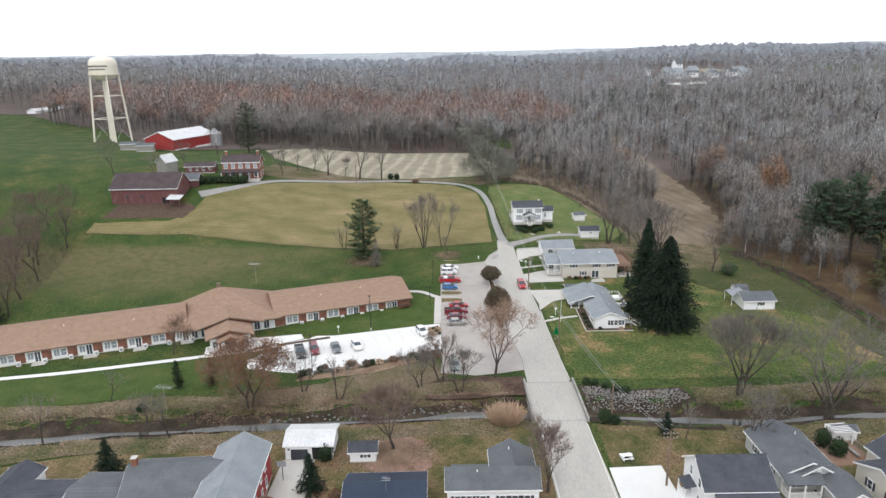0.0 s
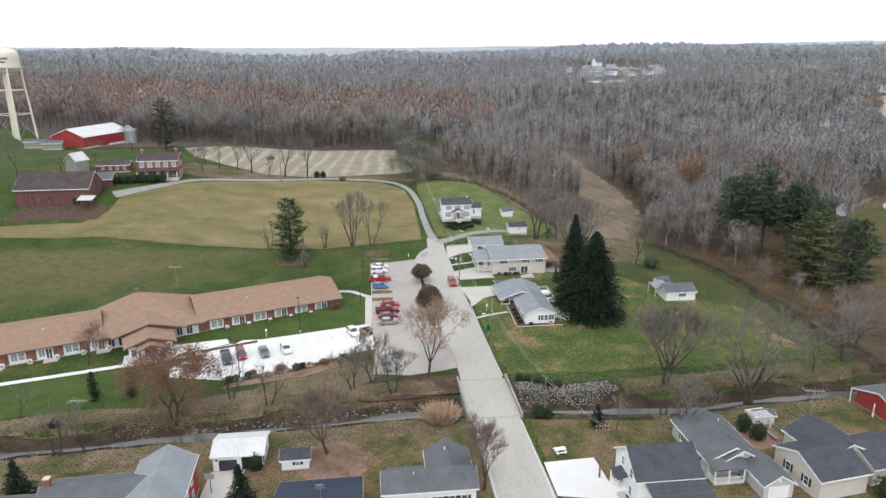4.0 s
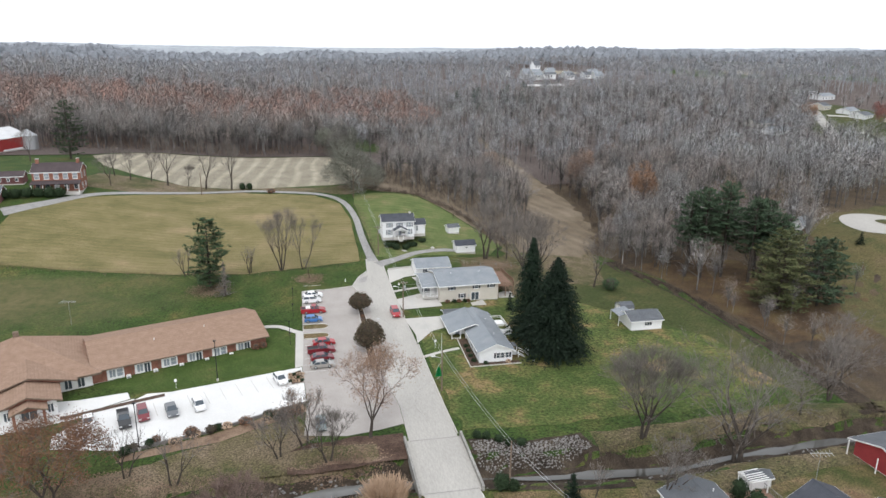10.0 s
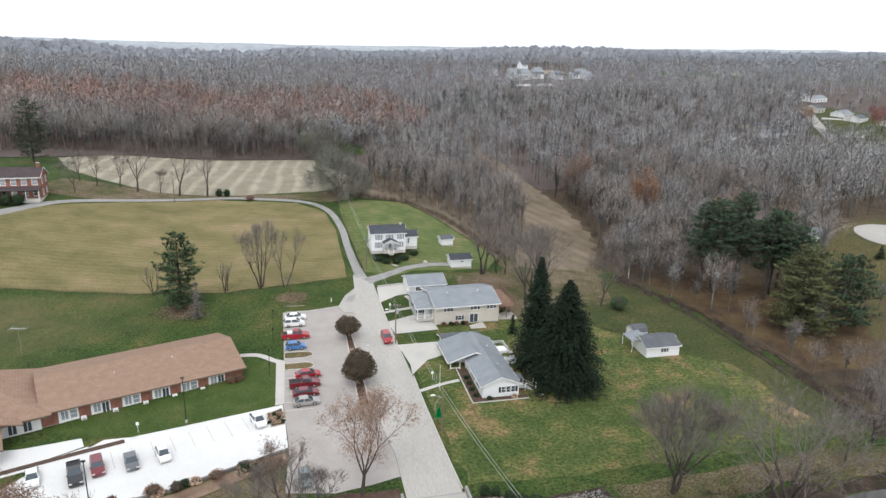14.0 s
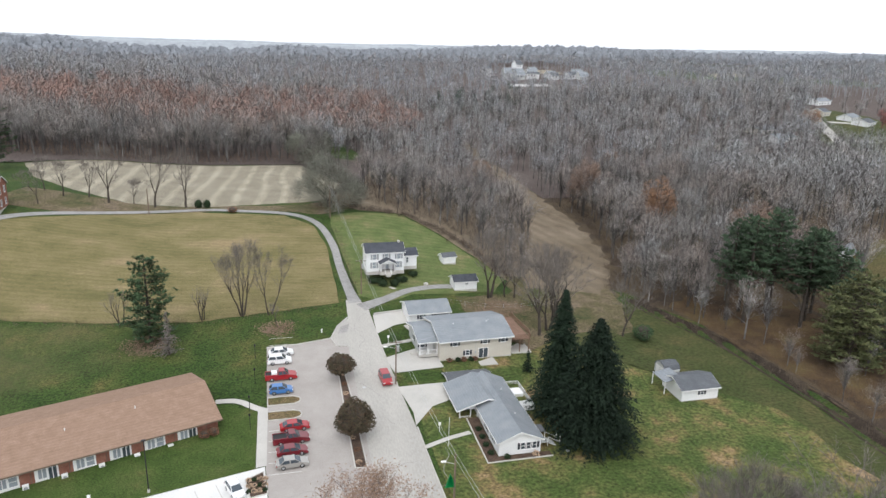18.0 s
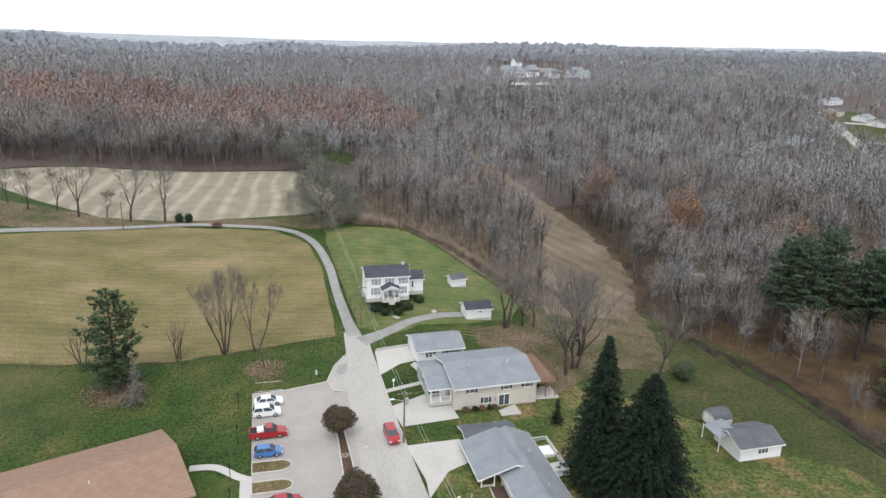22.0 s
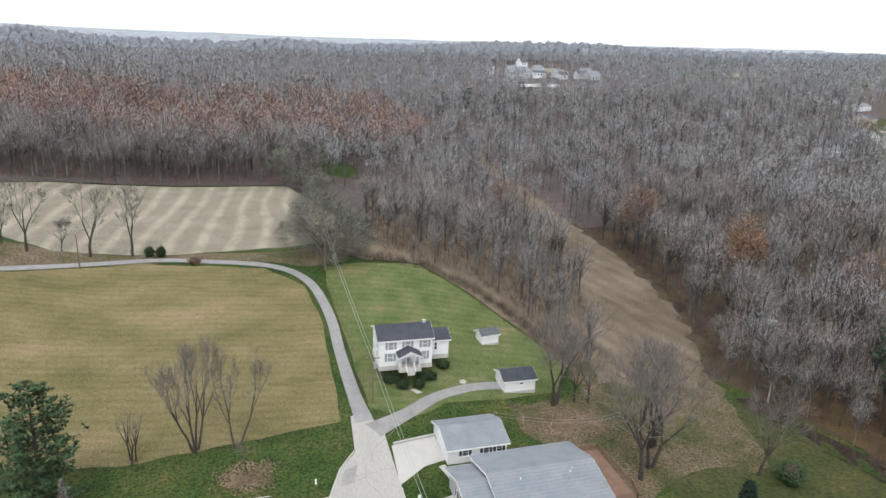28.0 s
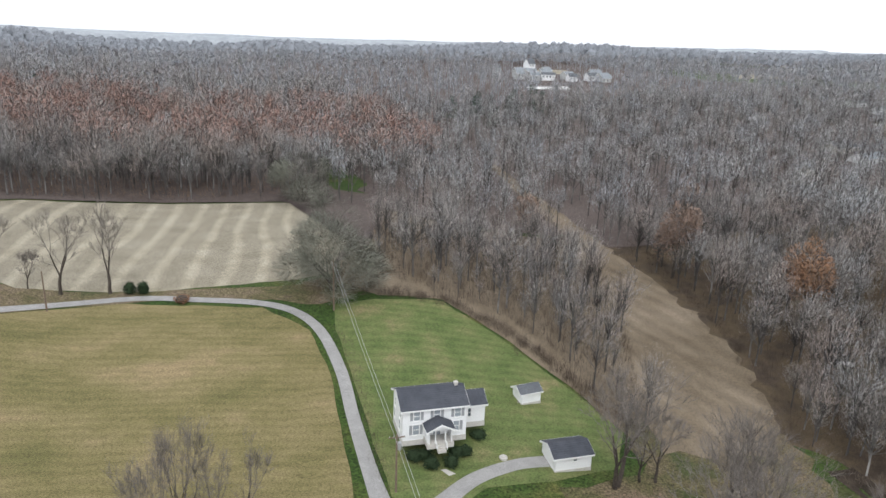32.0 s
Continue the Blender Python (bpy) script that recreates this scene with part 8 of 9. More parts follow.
drape("planting_bed", [(0.6, 141.4), (-14.5, 134.0), (-27, 130.3), (-27.6, 128.2), (-13, 131.4), (1.2, 139)], M["leaves"], 0.09, 2, "brown planted bank below a parking lot")
for x0, x1, y0, y1 in ((25.55, 25.68, 60, 111), (17.5, 17.62, 60, 111)):
    drape("edge_line", [(x0, y0), (x1, y0), (x1 - 0.1, y1), (x0 - 0.1, y1)], M["line"], 0.118, 3, "worn white road edge line", category="road")
for i in range(8):
    y = 176.9 + i * 2.75 if i > 4 else 154.0 + i * 2.75
    drape("bay_line", [(0.9, y), (5.6, y), (5.6, y + 0.1), (0.9, y + 0.1)], M["line"], 0.112, 3, "faded white parking bay line", category="road")
for i in range(9):
    u = i * 2.9
    x, y = -3.8 - u * 0.945, 154.2 - u * 0.33
    drape("bay_line", [(x, y), (x + 0.1, y + 0.03), (x + 1.75, y - 4.7), (x + 1.65, y - 4.73)], M["concrete"], 0.105, 3, "faint parking bay line on concrete", category="road")
rc = random.Random(77)


def crack(x, y, a, length, w=0.045):
    pts = [(x, y)]
    for _ in range(int(length / 1.1)):
        a += rc.gauss(0, 0.35)
        pts.append((pts[-1][0] + math.cos(a) * 1.1, pts[-1][1] + math.sin(a) * 1.1))
    drape("crack", curve_band(pts, [w * rc.uniform(0.5, 1.2) for _ in pts], 2), M["tar"], 0.122, 4, "dark sealed crack in asphalt", category="road")


for x, y, a, n in ((18.5, 190, 1.2, 9), (20.5, 196, 2.4, 6), (17, 198, 0.6, 7), (16.6, 177, 0.05, 7), (17.2, 166, 0.03, 6.5), (17.5, 150.5, 0.0, 7), (19.8, 201, 1.5, 8), (15.3, 196.5, 0.2, 6),
                   (2.5, 163, 0.05, 10), (3, 148, 0.05, 12), (21.3, 134, 1.57, 26), (18, 97, 0.02, 7)):
    crack(x, y, a, n)
drape("road_patch", [(14.8, 196.4), (16.8, 196.8), (17.6, 200.4), (15.6, 199.4)], M["tar"], 0.112, 2, "dark patched road corner", category="road")
solo("manhole_cover", MB().lathe([(0.02, 0.0), (0.36, 0.0), (0.36, 0.02), (0.02, 0.025)], 16), M["steel"], "round iron manhole cover in the street", "manhole", at=pose(17.6, 175.4, float(land(17.6, 175.4)) + 0.105))

# low block wall below the new lot
w_ = thing("block_wall", 0.9, 142.1, -4.75, 0, "low dark retaining wall of stacked blocks", "wall")
bl = fix(MB().prism([(-0.62, -0.18), (0.62, -0.18), (0.66, -0.14), (0.66, 0.16), (0.6, 0.2), (-0.6, 0.2), (-0.66, 0.16), (-0.66, -0.14)], 0.0, 0.26, 'z').mesh("block", mat("grey_block", [(0.13, 0.125, 0.12), (0.2, 0.19, 0.18)], 0.5, 0.9, 0.4, 10, vary=0.3)))
path = [(0.0, 0.0), (-15.8, -7.1), (-28.2, -10.9)]
for (xa, ya), (xb, yb) in zip(path, path[1:]):
    L = math.hypot(xb - xa, yb - ya)
    a = math.degrees(math.atan2(yb - ya, xb - xa))
    for c in range(2):
        for i in range(int(L / 1.36)):
            s = (i + 0.5 + 0.5 * c) * 1.36
            ob = part("block", bl, None, w_)
            ob.matrix_basis = pose(xa + (xb - xa) * s / L, ya + (yb - ya) * s / L - 0.25, -0.1 + c * 0.27, 0, 0, a + rc.uniform(-2, 2))

# riprap and creek stones
def stones(spots, lo, hi, label, seed, material="rock"):
    r = random.Random(seed)
    V, F = [], []
    for x, y in spots:
        s = r.uniform(lo, hi)
        z = gz(x, y) + s * 0.25
        o = len(V)
        for d in ((1, 0, 0), (0, 1, 0), (-1, 0, 0), (0, -1, 0), (0.4, 0.4, 0.8), (-0.4, -0.3, 0.85), (0, 0, -0.6)):
            V.append((x + d[0] * s * r.uniform(0.7, 1.2), y + d[1] * s * r.uniform(0.7, 1.2), z + d[2] * s * r.uniform(0.6, 1.0)))
        F += [tuple(o + i for i in f) for f in ((0, 1, 4), (1, 2, 5), (1, 5, 4), (2, 3, 5), (3, 0, 4), (3, 4, 5), (1, 0, 6), (2, 1, 6), (3, 2, 6), (0, 3, 6))]
    return tagged(new("stones", raw_mesh("stones", V, F, M[material])), label, "stones", kind="stuff")


stones(scatter([(27.2, 119.5), (29, 118), (40, 117.2), (46, 119.5), (45, 123.2), (36, 122.3), (30, 124.4), (27, 124.8)], 0.36, 41), 0.13, 0.27, "pale grey riprap stones on the creek bank", 42)
stones(along([(x, float(creek_y(x)) + 1.9) for x in np.arange(-30, 16, 4.0)], 0.5, 0.35, 43), 0.15, 0.4, "pale stones along the water", 44)
stones(along([(x, float(creek_y(x)) - 2.2) for x in np.arange(-110, 130, 4.0)], 1.1, 0.4, 45), 0.12, 0.35, "scattered pale stones along the water", 46)


# ---- vehicles ----
def paint(name, c, metal=0.0):
    m = mat(name, [c], 1.0, 0.3, 0.0, 10, metal, grain=0.03)
    bs = m.node_tree.nodes["Principled BSDF"]
    bs.inputs["Specular IOR Level"].default_value = 0.5
    bs.inputs["Coat Weight"].default_value = 0.6
    bs.inputs["Coat Roughness"].default_value = 0.08
    return m


PAINT = {"white": paint("white_car_paint", (0.78, 0.78, 0.78)), "red": paint("red_car_paint", (0.33, 0.012, 0.018)), "dark red": paint("dark_red_car_paint", (0.16, 0.012, 0.02)), "blue": paint("blue_car_paint", (0.05, 0.17, 0.42)),
         "silver": paint("silver_car_paint", (0.36, 0.345, 0.32), 0.3), "grey": paint("grey_car_paint", (0.12, 0.13, 0.14), 0.2), "black": paint("black_car_paint", (0.012, 0.012, 0.013)), "teal": paint("grey_green_car_paint", (0.16, 0.2, 0.2), 0.2)}
M["lamp_glass"] = glassy("headlamp_glass", (0.6, 0.6, 0.6))
M["tail_glass"] = glassy("tail_lamp_glass", (0.3, 0.01, 0.01))
SHAPES = {  # length, width, side outline of the body, cabin: base start and end, roof start and end, belt, roof height
    "sedan": (4.75, 1.82, 0.62, 0.92, (-1.95, 1.25), (-1.15, 0.35), 1.44),
    "hatchback": (4.1, 1.74, 0.66, 0.95, (-2.0, 1.1), (-1.5, 0.25), 1.52),
    "suv": (4.5, 1.86, 0.72, 1.08, (-2.2, 1.2), (-1.85, 0.45), 1.72),
    "pickup": (5.7, 1.98, 0.78, 1.15, (-0.55, 1.35), (-0.35, 0.6), 1.85),
}


def car(kind, colour, x, y, turn, label, group=""):
    L, W, zl, zb, (c0, c1), (r0, r1), zr = SHAPES[kind]
    root = thing("pickup_truck" if kind == "pickup" else "car", x, y, float(land(x, y)) + 0.1, turn, label, "truck" if kind == "pickup" else "car", group)
    P = PAINT[colour]
    h = L / 2
    wb = L * 0.29
    side = [(-h, 0.45), (-h + 0.08, 0.28), (-wb - 0.42, 0.26), (-wb - 0.34, 0.5), (-wb, 0.68), (-wb + 0.34, 0.5), (-wb + 0.42, 0.24), (wb - 0.42, 0.24), (wb - 0.34, 0.5), (wb, 0.68), (wb + 0.34, 0.5), (wb + 0.42, 0.26),
            (h - 0.08, 0.28), (h, 0.45), (h - 0.04, zl), (h - 0.3, zl + 0.12), (c1, zb), (c0, zb), (-h + 0.25, zb - 0.03), (-h + 0.03, zl + 0.1)]
    if kind == "pickup":
        side = side[:-3] + [(c0, zb), (c0 - 0.02, zb), (-h + 0.03, zb)]
    m = MB()
    n = len(side)
    lay = []
    for s, k in ((-1, 1.0), (1, 1.0)):
        lay += [(px, s * W / 2 * (1.0 - 0.09 * max(0, (abs(px) / h) - 0.75) * 4 * 0.6) * (0.97 if pz > zl else 1.0), pz) for px, pz in side]
    m.add(lay, [tuple(range(n))[::-1], tuple(range(n, 2 * n))] + [(i, (i + 1) % n, n + (i + 1) % n, n + i) for i in range(n)])
    part("body", m, P, root)
    wr = W / 2 * 0.78
    wbse = W / 2 * 0.95
    cab = [(c0, -wbse, zb), (c1, -wbse, zb), (c1, wbse, zb), (c0, wbse, zb), (r0, -wr, zr), (r1, -wr, zr), (r1, wr, zr), (r0, wr, zr)]
    part("cabin", MB().add(cab, [(0, 1, 5, 4), (1, 2, 6, 5), (2, 3, 7, 6), (3, 0, 4, 7), (4, 5, 6, 7), (3, 2, 1, 0)]), P, root)

    def panel(name, a, b2, c, d, mt=None, t=0.02, inset=0.1):
        q = [Vector(v) for v in (a, b2, c, d)]
        mid = sum(q, Vector()) / 4
        q = [mid + (v - mid) * (1 - inset) for v in q]
        nn = (q[1] - q[0]).cross(q[3] - q[0]).normalized()
        if nn.dot(mid - Vector((0, 0, zb))) < 0:
            nn = -nn
        part(name, MB().add([tuple(v + nn * t) for v in q] + [tuple(v - nn * 0.01) for v in q], [(0, 1, 2, 3), (7, 6, 5, 4), (0, 4, 5, 1), (1, 5, 6, 2), (2, 6, 7, 3), (3, 7, 4, 0)]), mt or M["glass"], root)

    panel("windscreen", cab[1], cab[2], cab[6], cab[5])
    panel("rear_window", cab[3], cab[0], cab[4], cab[7], inset=0.16)
    for s, (i0, i1, i4, i5) in ((-1, (0, 1, 5, 4)), (1, (3, 2, 6, 7))):
        a, b2, c, d = (Vector(cab[k]) for k in (i0, i1, i4, i5))
        mA, mB2 = a + (b2 - a) * 0.5, d + (c - d) * 0.5
        panel("side_window", a, mA, mB2, d, inset=0.14)
        panel("side_window", mA, b2, c, mB2, inset=0.14)
    for sx in (-wb, wb):
        for sy in (-1, 1):
            yy = sy * (W / 2 - 0.12)
            wh = part("wheel", MB().tube((sx, yy - 0.11, 0.33), (sx, yy + 0.11, 0.33), 0.34, 0.34, 14), M["tyre"], root)
            part("rim", MB().tube((sx, yy + sy * 0.1, 0.33), (sx, yy + sy * 0.125, 0.33), 0.22, 0.19, 10), M["steel"], wh)
    for s in (-1, 1):
        part("headlight", MB().box(h - 0.16, s * W * 0.36 - 0.2, zl - 0.1, h - 0.01, s * W * 0.36 + 0.2, zl + 0.04), M["lamp_glass"], root)
        part("tail_light", MB().box(-h - 0.005, s * W * 0.4 - 0.12, zl - 0.05, -h + 0.14, s * W * 0.4 + 0.12, zl + 0.14), M["tail_glass"], root)
        part("mirror", MB().box(c1 - 0.35, s * (W / 2 + 0.02) - 0.09, zb - 0.02, c1 - 0.2, s * (W / 2 + 0.02) + 0.09, zb + 0.13), P, root)
    part("number_plate", MB().box(-h - 0.015, -0.26, 0.5, -h + 0.02, 0.26, 0.63), M["trim"], root)
    if kind == "pickup":
        part("load_bed", MB().box(-h + 0.1, -W / 2 + 0.16, zb - 0.02, c0 - 0.08, W / 2 - 0.16, zb + 0.005), M["black"] if colour != "white" else M["steel"], root, "dark open load bed")
        for s in (-1, 1):
            part("bed_rail", MB().box(-h + 0.05, s * (W / 2 - 0.1) - 0.07, zb, c0 - 0.02, s * (W / 2 - 0.1) + 0.07, zb + 0.1), P, root)
        part("tailgate", MB().box(-h, -W / 2 + 0.1, zb - 0.3, -h + 0.07, W / 2 - 0.1, zb + 0.1), P, root)
    return root


car("sedan", "white", 3.2, 189.6, 3, "white saloon car parked in a lot", "parked cars")
car("suv", "white", 2.9, 186.6, 2, "white compact SUV parked in a lot", "parked cars")
car("pickup", "red", 3.1, 180.8, 2, "red pickup truck with a white load in its bed", "parked cars")
car("hatchback", "blue", 3.0, 176.2, 2, "bright blue hatchback parked in a lot", "parked cars")
car("sedan", "red", 5.0, 165.1, 4, "bright red saloon car parked in a lot", "parked cars")
car("pickup", "dark red", 4.3, 161.8, 4, "dark red pickup truck parked beside saloons", "parked cars")
car("sedan", "dark red", 4.4, 158.7, 4, "maroon saloon car parked in a lot", "parked cars")
car("sedan", "silver", 4.3, 155.7, 5, "silver-beige saloon car parked in a lot", "parked cars")
car("hatchback", "white", -3.7, 150.9, -68, "white hatchback on new white concrete", "parked cars")
car("hatchback", "white", -17.5, 143.6, -70, "white hatchback on new white concrete", "parked cars")
car("sedan", "grey", -21.9, 142.7, -72, "dark grey saloon on new white concrete", "parked cars")
car("suv", "dark red", -26.4, 142.0, -72, "dark red SUV on new white concrete", "parked cars")
car("pickup", "black", -29.1, 140.6, -72, "black pickup truck on new white concrete", "parked cars")
car("sedan", "white", -34.8, 141.0, -72, "white saloon beside a leafy tree", "parked cars")
car("sedan", "teal", 3.4, 133.6, -88, "grey-green saloon at the lot's near end", "parked cars")
car("suv", "red", 21.7, 176.9, -86, "red SUV standing at the street's kerb")
solo("bed_cargo", MB().box(-0.5, -0.7, 0, 0.5, 0.6, 0.35), M["trim"], "white box lying in a pickup bed", "box", at=pose(1.9, 180.8, float(land(1.9, 180.8)) + 1.255, 0, 0, 2))


# ---- poles, lamps and wires ----
def lot_lamp(x, y, h, label):
    p = thing("lamp_post", x, y, None, 0, label, "street lamp", "lot lamps")
    part("base", MB().tube((0, 0, -0.1), (0, 0, 0.5), 0.2, 0.2, 10), M["kerb"], p)
    part("pole", MB().tube((0, 0, 0.5), (0, 0, h), 0.09, 0.06, 8), M["black"], p)
    part("lamp_head", MB().box(-0.28, -0.16, h, 0.28, 0.16, h + 0.16), M["black"], p)


lot_lamp(-15.4, 153.4, 8.2, "slim black lamp post on a lawn")
lot_lamp(-24.8, 131.4, 8.2, "slim black lamp post below a parking lot")
for x, y in ((-1.6, 189.0), (-1.5, 180.0), (-2.2, 171.2), (-2.0, 166.0)):
    p = thing("path_lamp", x, y, None, 0, "short dark path lamp on a lawn", "lamp", "path lamps")
    part("post", MB().tube((0, 0, -0.1), (0, 0, 2.6), 0.05, 0.05, 6), M["black"], p)
    part("lantern", MB().lathe([(0.08, 2.6), (0.16, 2.7), (0.18, 2.95), (0.05, 3.1)], 8), M["black"], p)
TOPS = []


def utility_pole(x, y, h, label, arms=1, lamp=None, drum=False, lean=0.0):
    p = thing("utility_pole", x, y, None, 0, label, "utility pole", "utility poles")
    part("pole", MB().tube((0, 0, -0.3), (lean, 0, h), 0.16, 0.11, 10), M["wood"], p)
    for k in range(arms):
        c = part("crossarm", MB().box(-1.1, -0.06, h - 0.5 - k * 0.7, 1.1, 0.06, h - 0.38 - k * 0.7), M["wood"], p)
        for dx in (-0.95, -0.4, 0.4, 0.95):
            part("insulator", MB().lathe([(0.05, h - 0.38 - k * 0.7), (0.06, h - 0.25 - k * 0.7), (0.02, h - 0.18 - k * 0.7)], 6, dx, 0), M["steel"], c)
    if drum:
        part("transformer", MB().lathe([(0.02, h - 2.2), (0.27, h - 2.2), (0.27, h - 1.2), (0.02, h - 1.1)], 12, 0.36, 0), M["steel"], p)
    if lamp:
        part("lamp_arm", MB().tube((0, 0, h - 1.6), (lamp[0], lamp[1], h - 1.1), 0.04, 0.04, 6), M["steel"], p)
        part("lamp_head", MB().box(lamp[0] - 0.45, lamp[1] - 0.14, h - 1.2, lamp[0] + 0.25, lamp[1] + 0.14, h - 1.04), M["trim"], p)
    TOPS.append((x, y, gz(x, y) + h))
    return p


utility_pole(33.4, 93.6, 9.0, "wooden utility pole with two crossarms", 2)
utility_pole(29.6, 111.2, 8.0, "thin wooden pole among creek shrubs", 0)
utility_pole(25.8, 142.2, 8.2, "wooden pole with a street lamp and festive tree", 0, (-1.5, 0.2))
utility_pole(23.4, 175.6, 8.8, "wooden utility pole with crossarm and street lamp", 1, (-1.8, 0.0), True)
utility_pole(21.9, 214.2, 8.6, "wooden utility pole with a grey transformer", 1, None, True)
utility_pole(18.6, 261.0, 10.0, "tall wooden utility pole at a lane's bend", 0)
utility_pole(-31.6, 266.0, 7.5, "wooden pole beside a farm lane", 0)
ob = thing("festive_tree", 25.2, 142.2, gz(25.2, 142.2) + 3.1, 0, "green tinsel tree decoration on a pole", "decoration")
for i, (w0, z0) in enumerate(((0.75, 0.0), (0.62, 0.45), (0.48, 0.9), (0.32, 1.3))):
    part("tinsel_tier", MB().prism([(-w0, z0), (w0, z0), (0.0, z0 + 0.75)], -0.12, 0.12, 'y'), mat("green_tinsel", [(0.0, 0.16, 0.04)], 0.3, 0.5, 0.2, 10), ob)
wires = MB()


def wire(a, c, sag=0.6, r=0.022):
    n = 8
    pts = [Vector(a).lerp(Vector(c), i / n) - Vector((0, 0, sag * 4 * (i / n) * (1 - i / n))) for i in range(n + 1)]
    vs = [tuple(p + Vector((r * math.cos(1.571 * k), 0, r * math.sin(1.571 * k)))) for p in pts for k in range(4)]
    return MB().add(vs, [(4 * i + k, 4 * i + (k + 1) % 4, 4 * i + 4 + (k + 1) % 4, 4 * i + 4 + k) for i in range(n) for k in range(4)] + [(0, 1, 2, 3), (4 * n, 4 * n + 1, 4 * n + 2, 4 * n + 3)])


lines = thing("overhead_wires", TOPS[0][0], TOPS[0][1], TOPS[0][2], 0, "pale overhead wires strung along the street", "wires")
o = Vector(TOPS[0])
for k in range(4 + 1):
    for dx in (-0.25, 0.25):
        a, c = Vector(TOPS[k]) - o, Vector(TOPS[k + 1]) - o
        part("wire", wire((a.x + dx, a.y, a.z - 0.3), (c.x + dx, c.y, c.z - 0.3), 0.5), M["steel"], lines)
part("wire", wire(Vector(TOPS[3]) - o - Vector((0, 0, 0.6)), (33.5 - o.x, 186 - o.y, 1.4 - o.z), 0.4, 0.014), M["steel"], lines)
part("wire", wire(Vector(TOPS[4]) - o - Vector((0, 0, 0.6)), (24.2 - o.x, 222 - o.y, 7.5 - o.z), 0.3, 0.014), M["steel"], lines)


# ---- small things ----
def aerial(x, y, h, label):
    p = thing("tv_aerial", x, y, None, 0, label, "aerial")
    part("mast", MB().tube((0, 0, -0.1), (0, 0, h), 0.04, 0.03, 6), M["steel"], p)
    part("boom", MB().tube((-1.5, 0.3, h), (1.5, -0.3, h), 0.04, 0.04, 6), M["steel"], p)
    for i in range(6):
        t = -1.4 + i * 0.56
        part("element", MB().tube((t - 0.2, -1.0 + 0.06 * i - t * 0.2, h), (t + 0.2, 1.0 - 0.06 * i - t * 0.2, h), 0.025, 0.025, 5), M["steel"], p)


aerial(-48.5, 117.6, 5.0, "old television aerial on a mast by the creek")
aerial(69.5, 99.0, 9.0, "old television aerial on a tall mast")
aerial(-49.0, 182.0, 5.5, "television aerial on a mast on a meadow")
solo("picnic_table", MB().box(-0.9, -0.4, 0.7, 0.9, 0.4, 0.76).box(-0.9, -0.85, 0.42, 0.9, -0.6, 0.47).box(-0.9, 0.6, 0.42, 0.9, 0.85, 0.47).box(-0.7, -0.7, 0.0, -0.6, 0.7, 0.7).box(0.6, -0.7, 0.0, 0.7, 0.7, 0.7),
     M["trim"], "small white table on a back lawn", "table", at=pose(29.4, 100.6, gz(29.4, 100.6), 0, 0, 10))
solo("well_cover", MB().lathe([(0.02, 0), (0.6, 0), (0.6, 0.3), (0.35, 0.34), (0.3, 0.5), (0.02, 0.52)], 12), M["concrete"], "round concrete well cover on a lawn", "well cover", at=pose(38.3, 218.6, gz(38.3, 218.6)))
solo("lawn_disc", MB().lathe([(0.02, 0), (0.3, 0), (0.28, 0.1), (0.02, 0.12)], 12), M["trim"], "white cover plate lying on a lawn", "cover", at=pose(46.9, 151.5, gz(46.9, 151.5) + 0.05))
solo("fire_hydrant", MB().lathe([(0.14, 0), (0.16, 0.1), (0.12, 0.15), (0.12, 0.6), (0.15, 0.66), (0.04, 0.85)], 10), M["trim"], "white hydrant on a grass verge", "hydrant", at=pose(11.6, 197.6, gz(11.6, 197.6)))
for x, y in ((28.0, 160.2), (-22.6, 151.8), (24.5, 190.9)):
    p = thing("sign_post", x, y, None, 0, "thin white post on a lawn", "post", "posts")
    part("post", MB().tube((0, 0, -0.1), (0, 0, 1.9), 0.04, 0.04, 6), M["trim"], p)
    part("panel", MB().box(-0.22, -0.05, 1.35, 0.22, -0.03, 1.9), M["trim"], p)
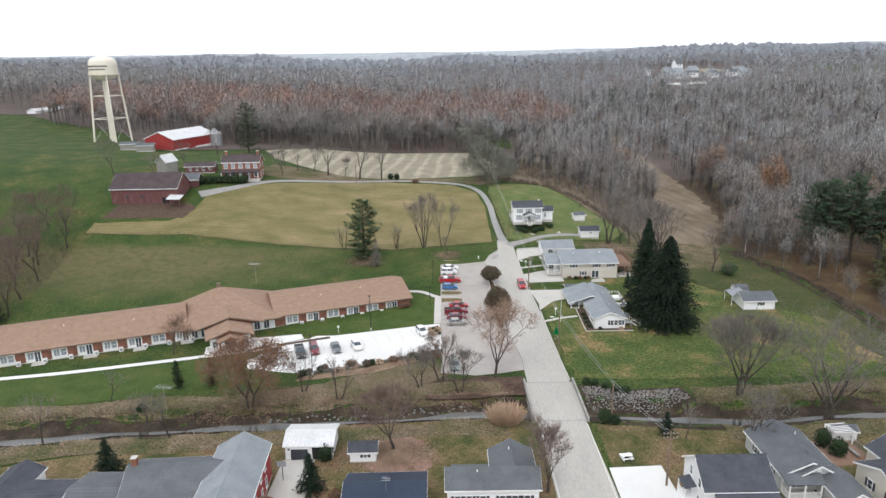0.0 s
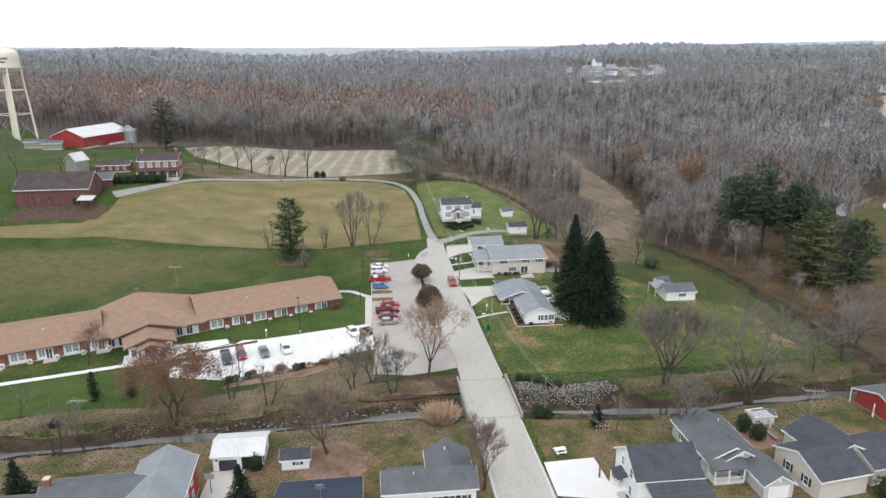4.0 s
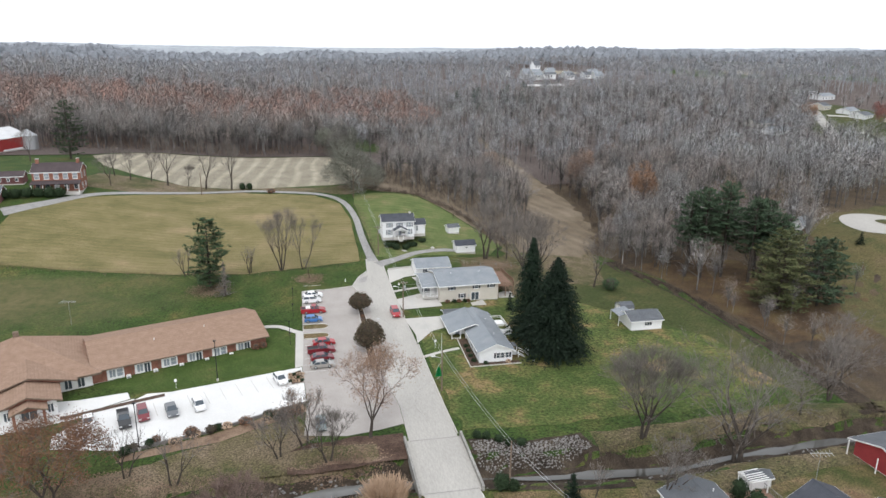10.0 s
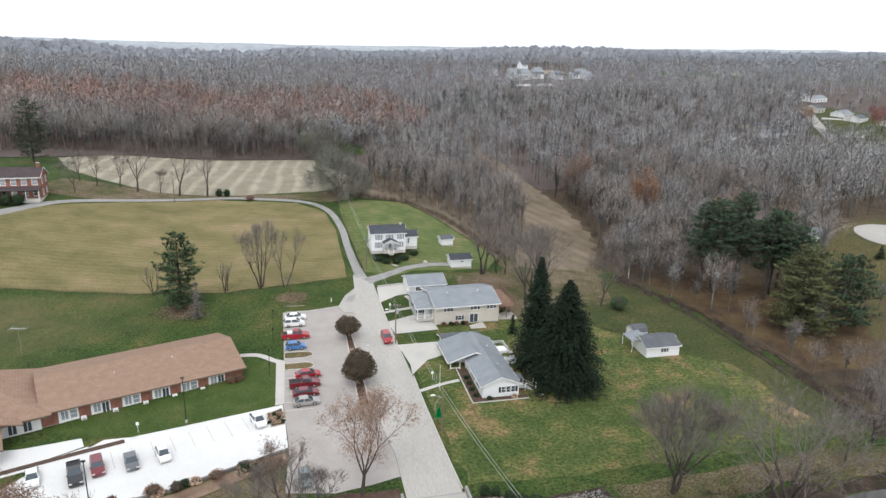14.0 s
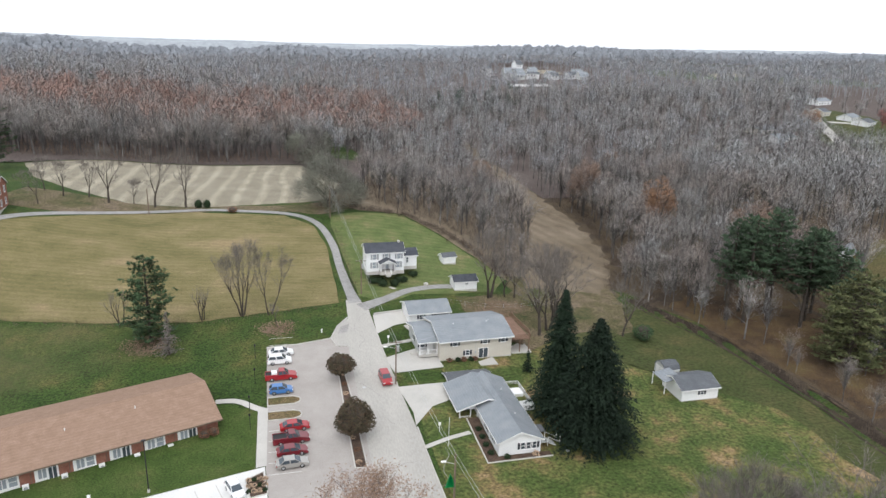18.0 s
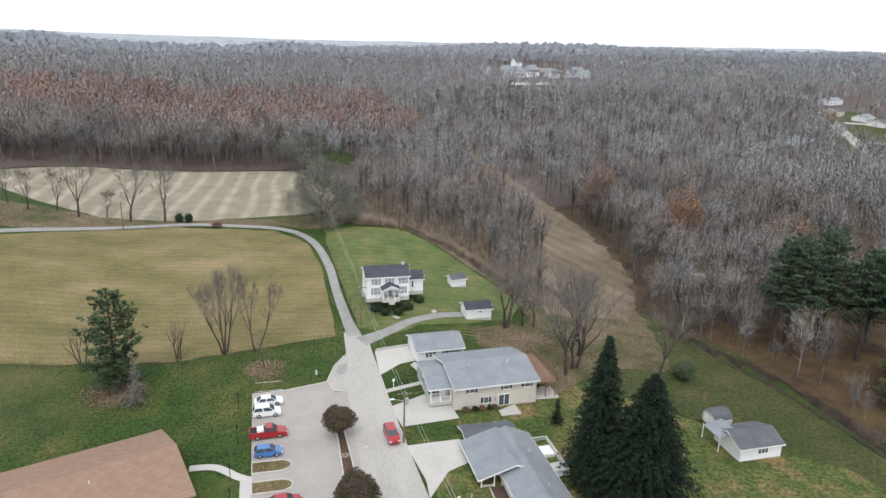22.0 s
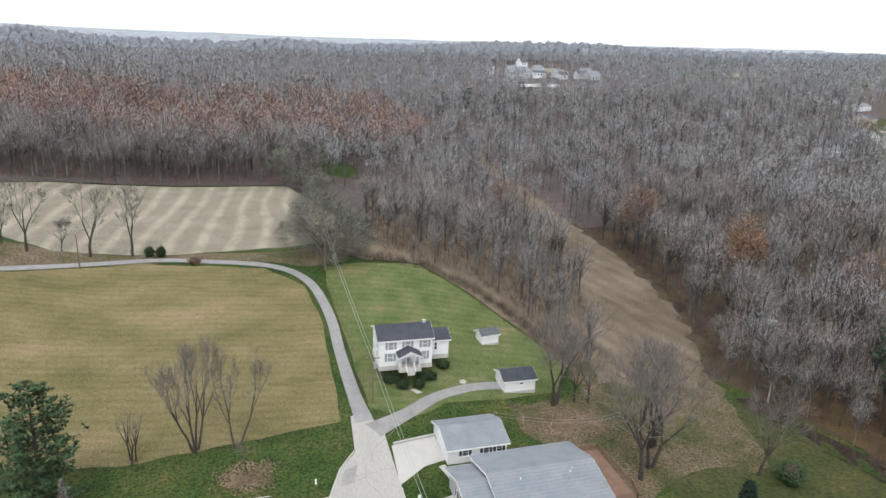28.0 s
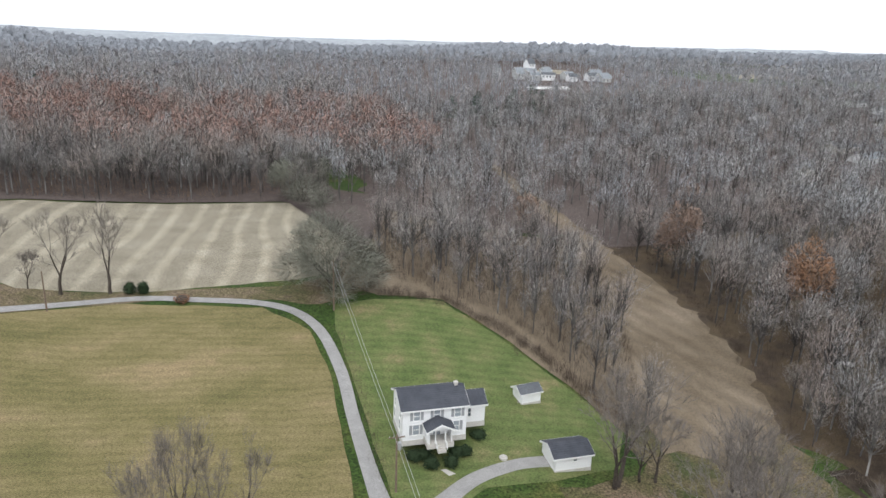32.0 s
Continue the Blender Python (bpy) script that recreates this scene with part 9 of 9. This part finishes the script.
p = thing("flag_pole", 28.6, 156.4, None, 0, "thin white flagless pole on a front lawn", "pole")
part("shaft", MB().tube((0, 0, -0.1), (0, 0, 5.0), 0.045, 0.03, 8), M["trim"], p)
part("finial", MB().lathe([(0.02, 5.0), (0.08, 5.06), (0.02, 5.14)], 8), M["steel"], p)
p = thing("basketball_hoop", -22.8, 96.2, None, 0, "dark basketball hoop on a concrete yard", "hoop")
part("post", MB().tube((0, 0, -0.1), (0, 0, 3.0), 0.06, 0.06, 8), M["black"], p)
part("backboard", MB().box(-0.7, -0.3, 2.6, 0.7, -0.25, 3.5), M["grey_shutter"], p)
# wire fence north of the houses
f = thing("wire_fence", 40.5, 208.2, None, 0, "thin wire fence with grey posts", "fence")
z0 = gz(40.5, 208.2)
fp = [(0, 0), (4.5, -1.5), (9, -2.6), (13.5, -2.8), (18, -2.4), (22, -1.0)]
for x, y in fp:
    zz = gz(40.5 + x, 208.2 + y) - z0
    part("post", MB().tube((x, y, zz - 0.1), (x, y, zz + 1.2), 0.04, 0.04, 6), M["steel"], f)
for a, c in zip(fp, fp[1:]):
    for k in (0.5, 1.1):
        part("wire", MB().tube((a[0], a[1], gz(40.5 + a[0], 208.2 + a[1]) - z0 + k), (c[0], c[1], gz(40.5 + c[0], 208.2 + c[1]) - z0 + k), 0.012, 0.012, 4), M["steel"], f)
# junk left in the woods
solo("abandoned_boat", MB().prism([(-2.6, 0.9), (-2.2, 0.1), (1.8, 0.0), (2.8, 0.9), (2.2, 1.0), (-2.2, 1.0)], -0.9, 0.9, 'y'), M["concrete"], "pale derelict boat hull among trees", "boat", at=pose(120.5, 243.0, gz(120.5, 243), 0, 0, -25))

# gravel bed with pale edging round the bungalow
drape("gravel_bed", [(33.5, 150.8), (44.0, 150.8), (44.0, 152.1), (35.5, 152.1), (35.5, 163.2), (33.5, 163.2)], M["mulch"], 0.1, 2, "dark gravel bed against a bungalow")
kerb([(33.45, 163.2), (33.45, 150.75), (44.05, 150.75)], h=0.1, w=0.18, label="pale edging stones round a gravel bed")
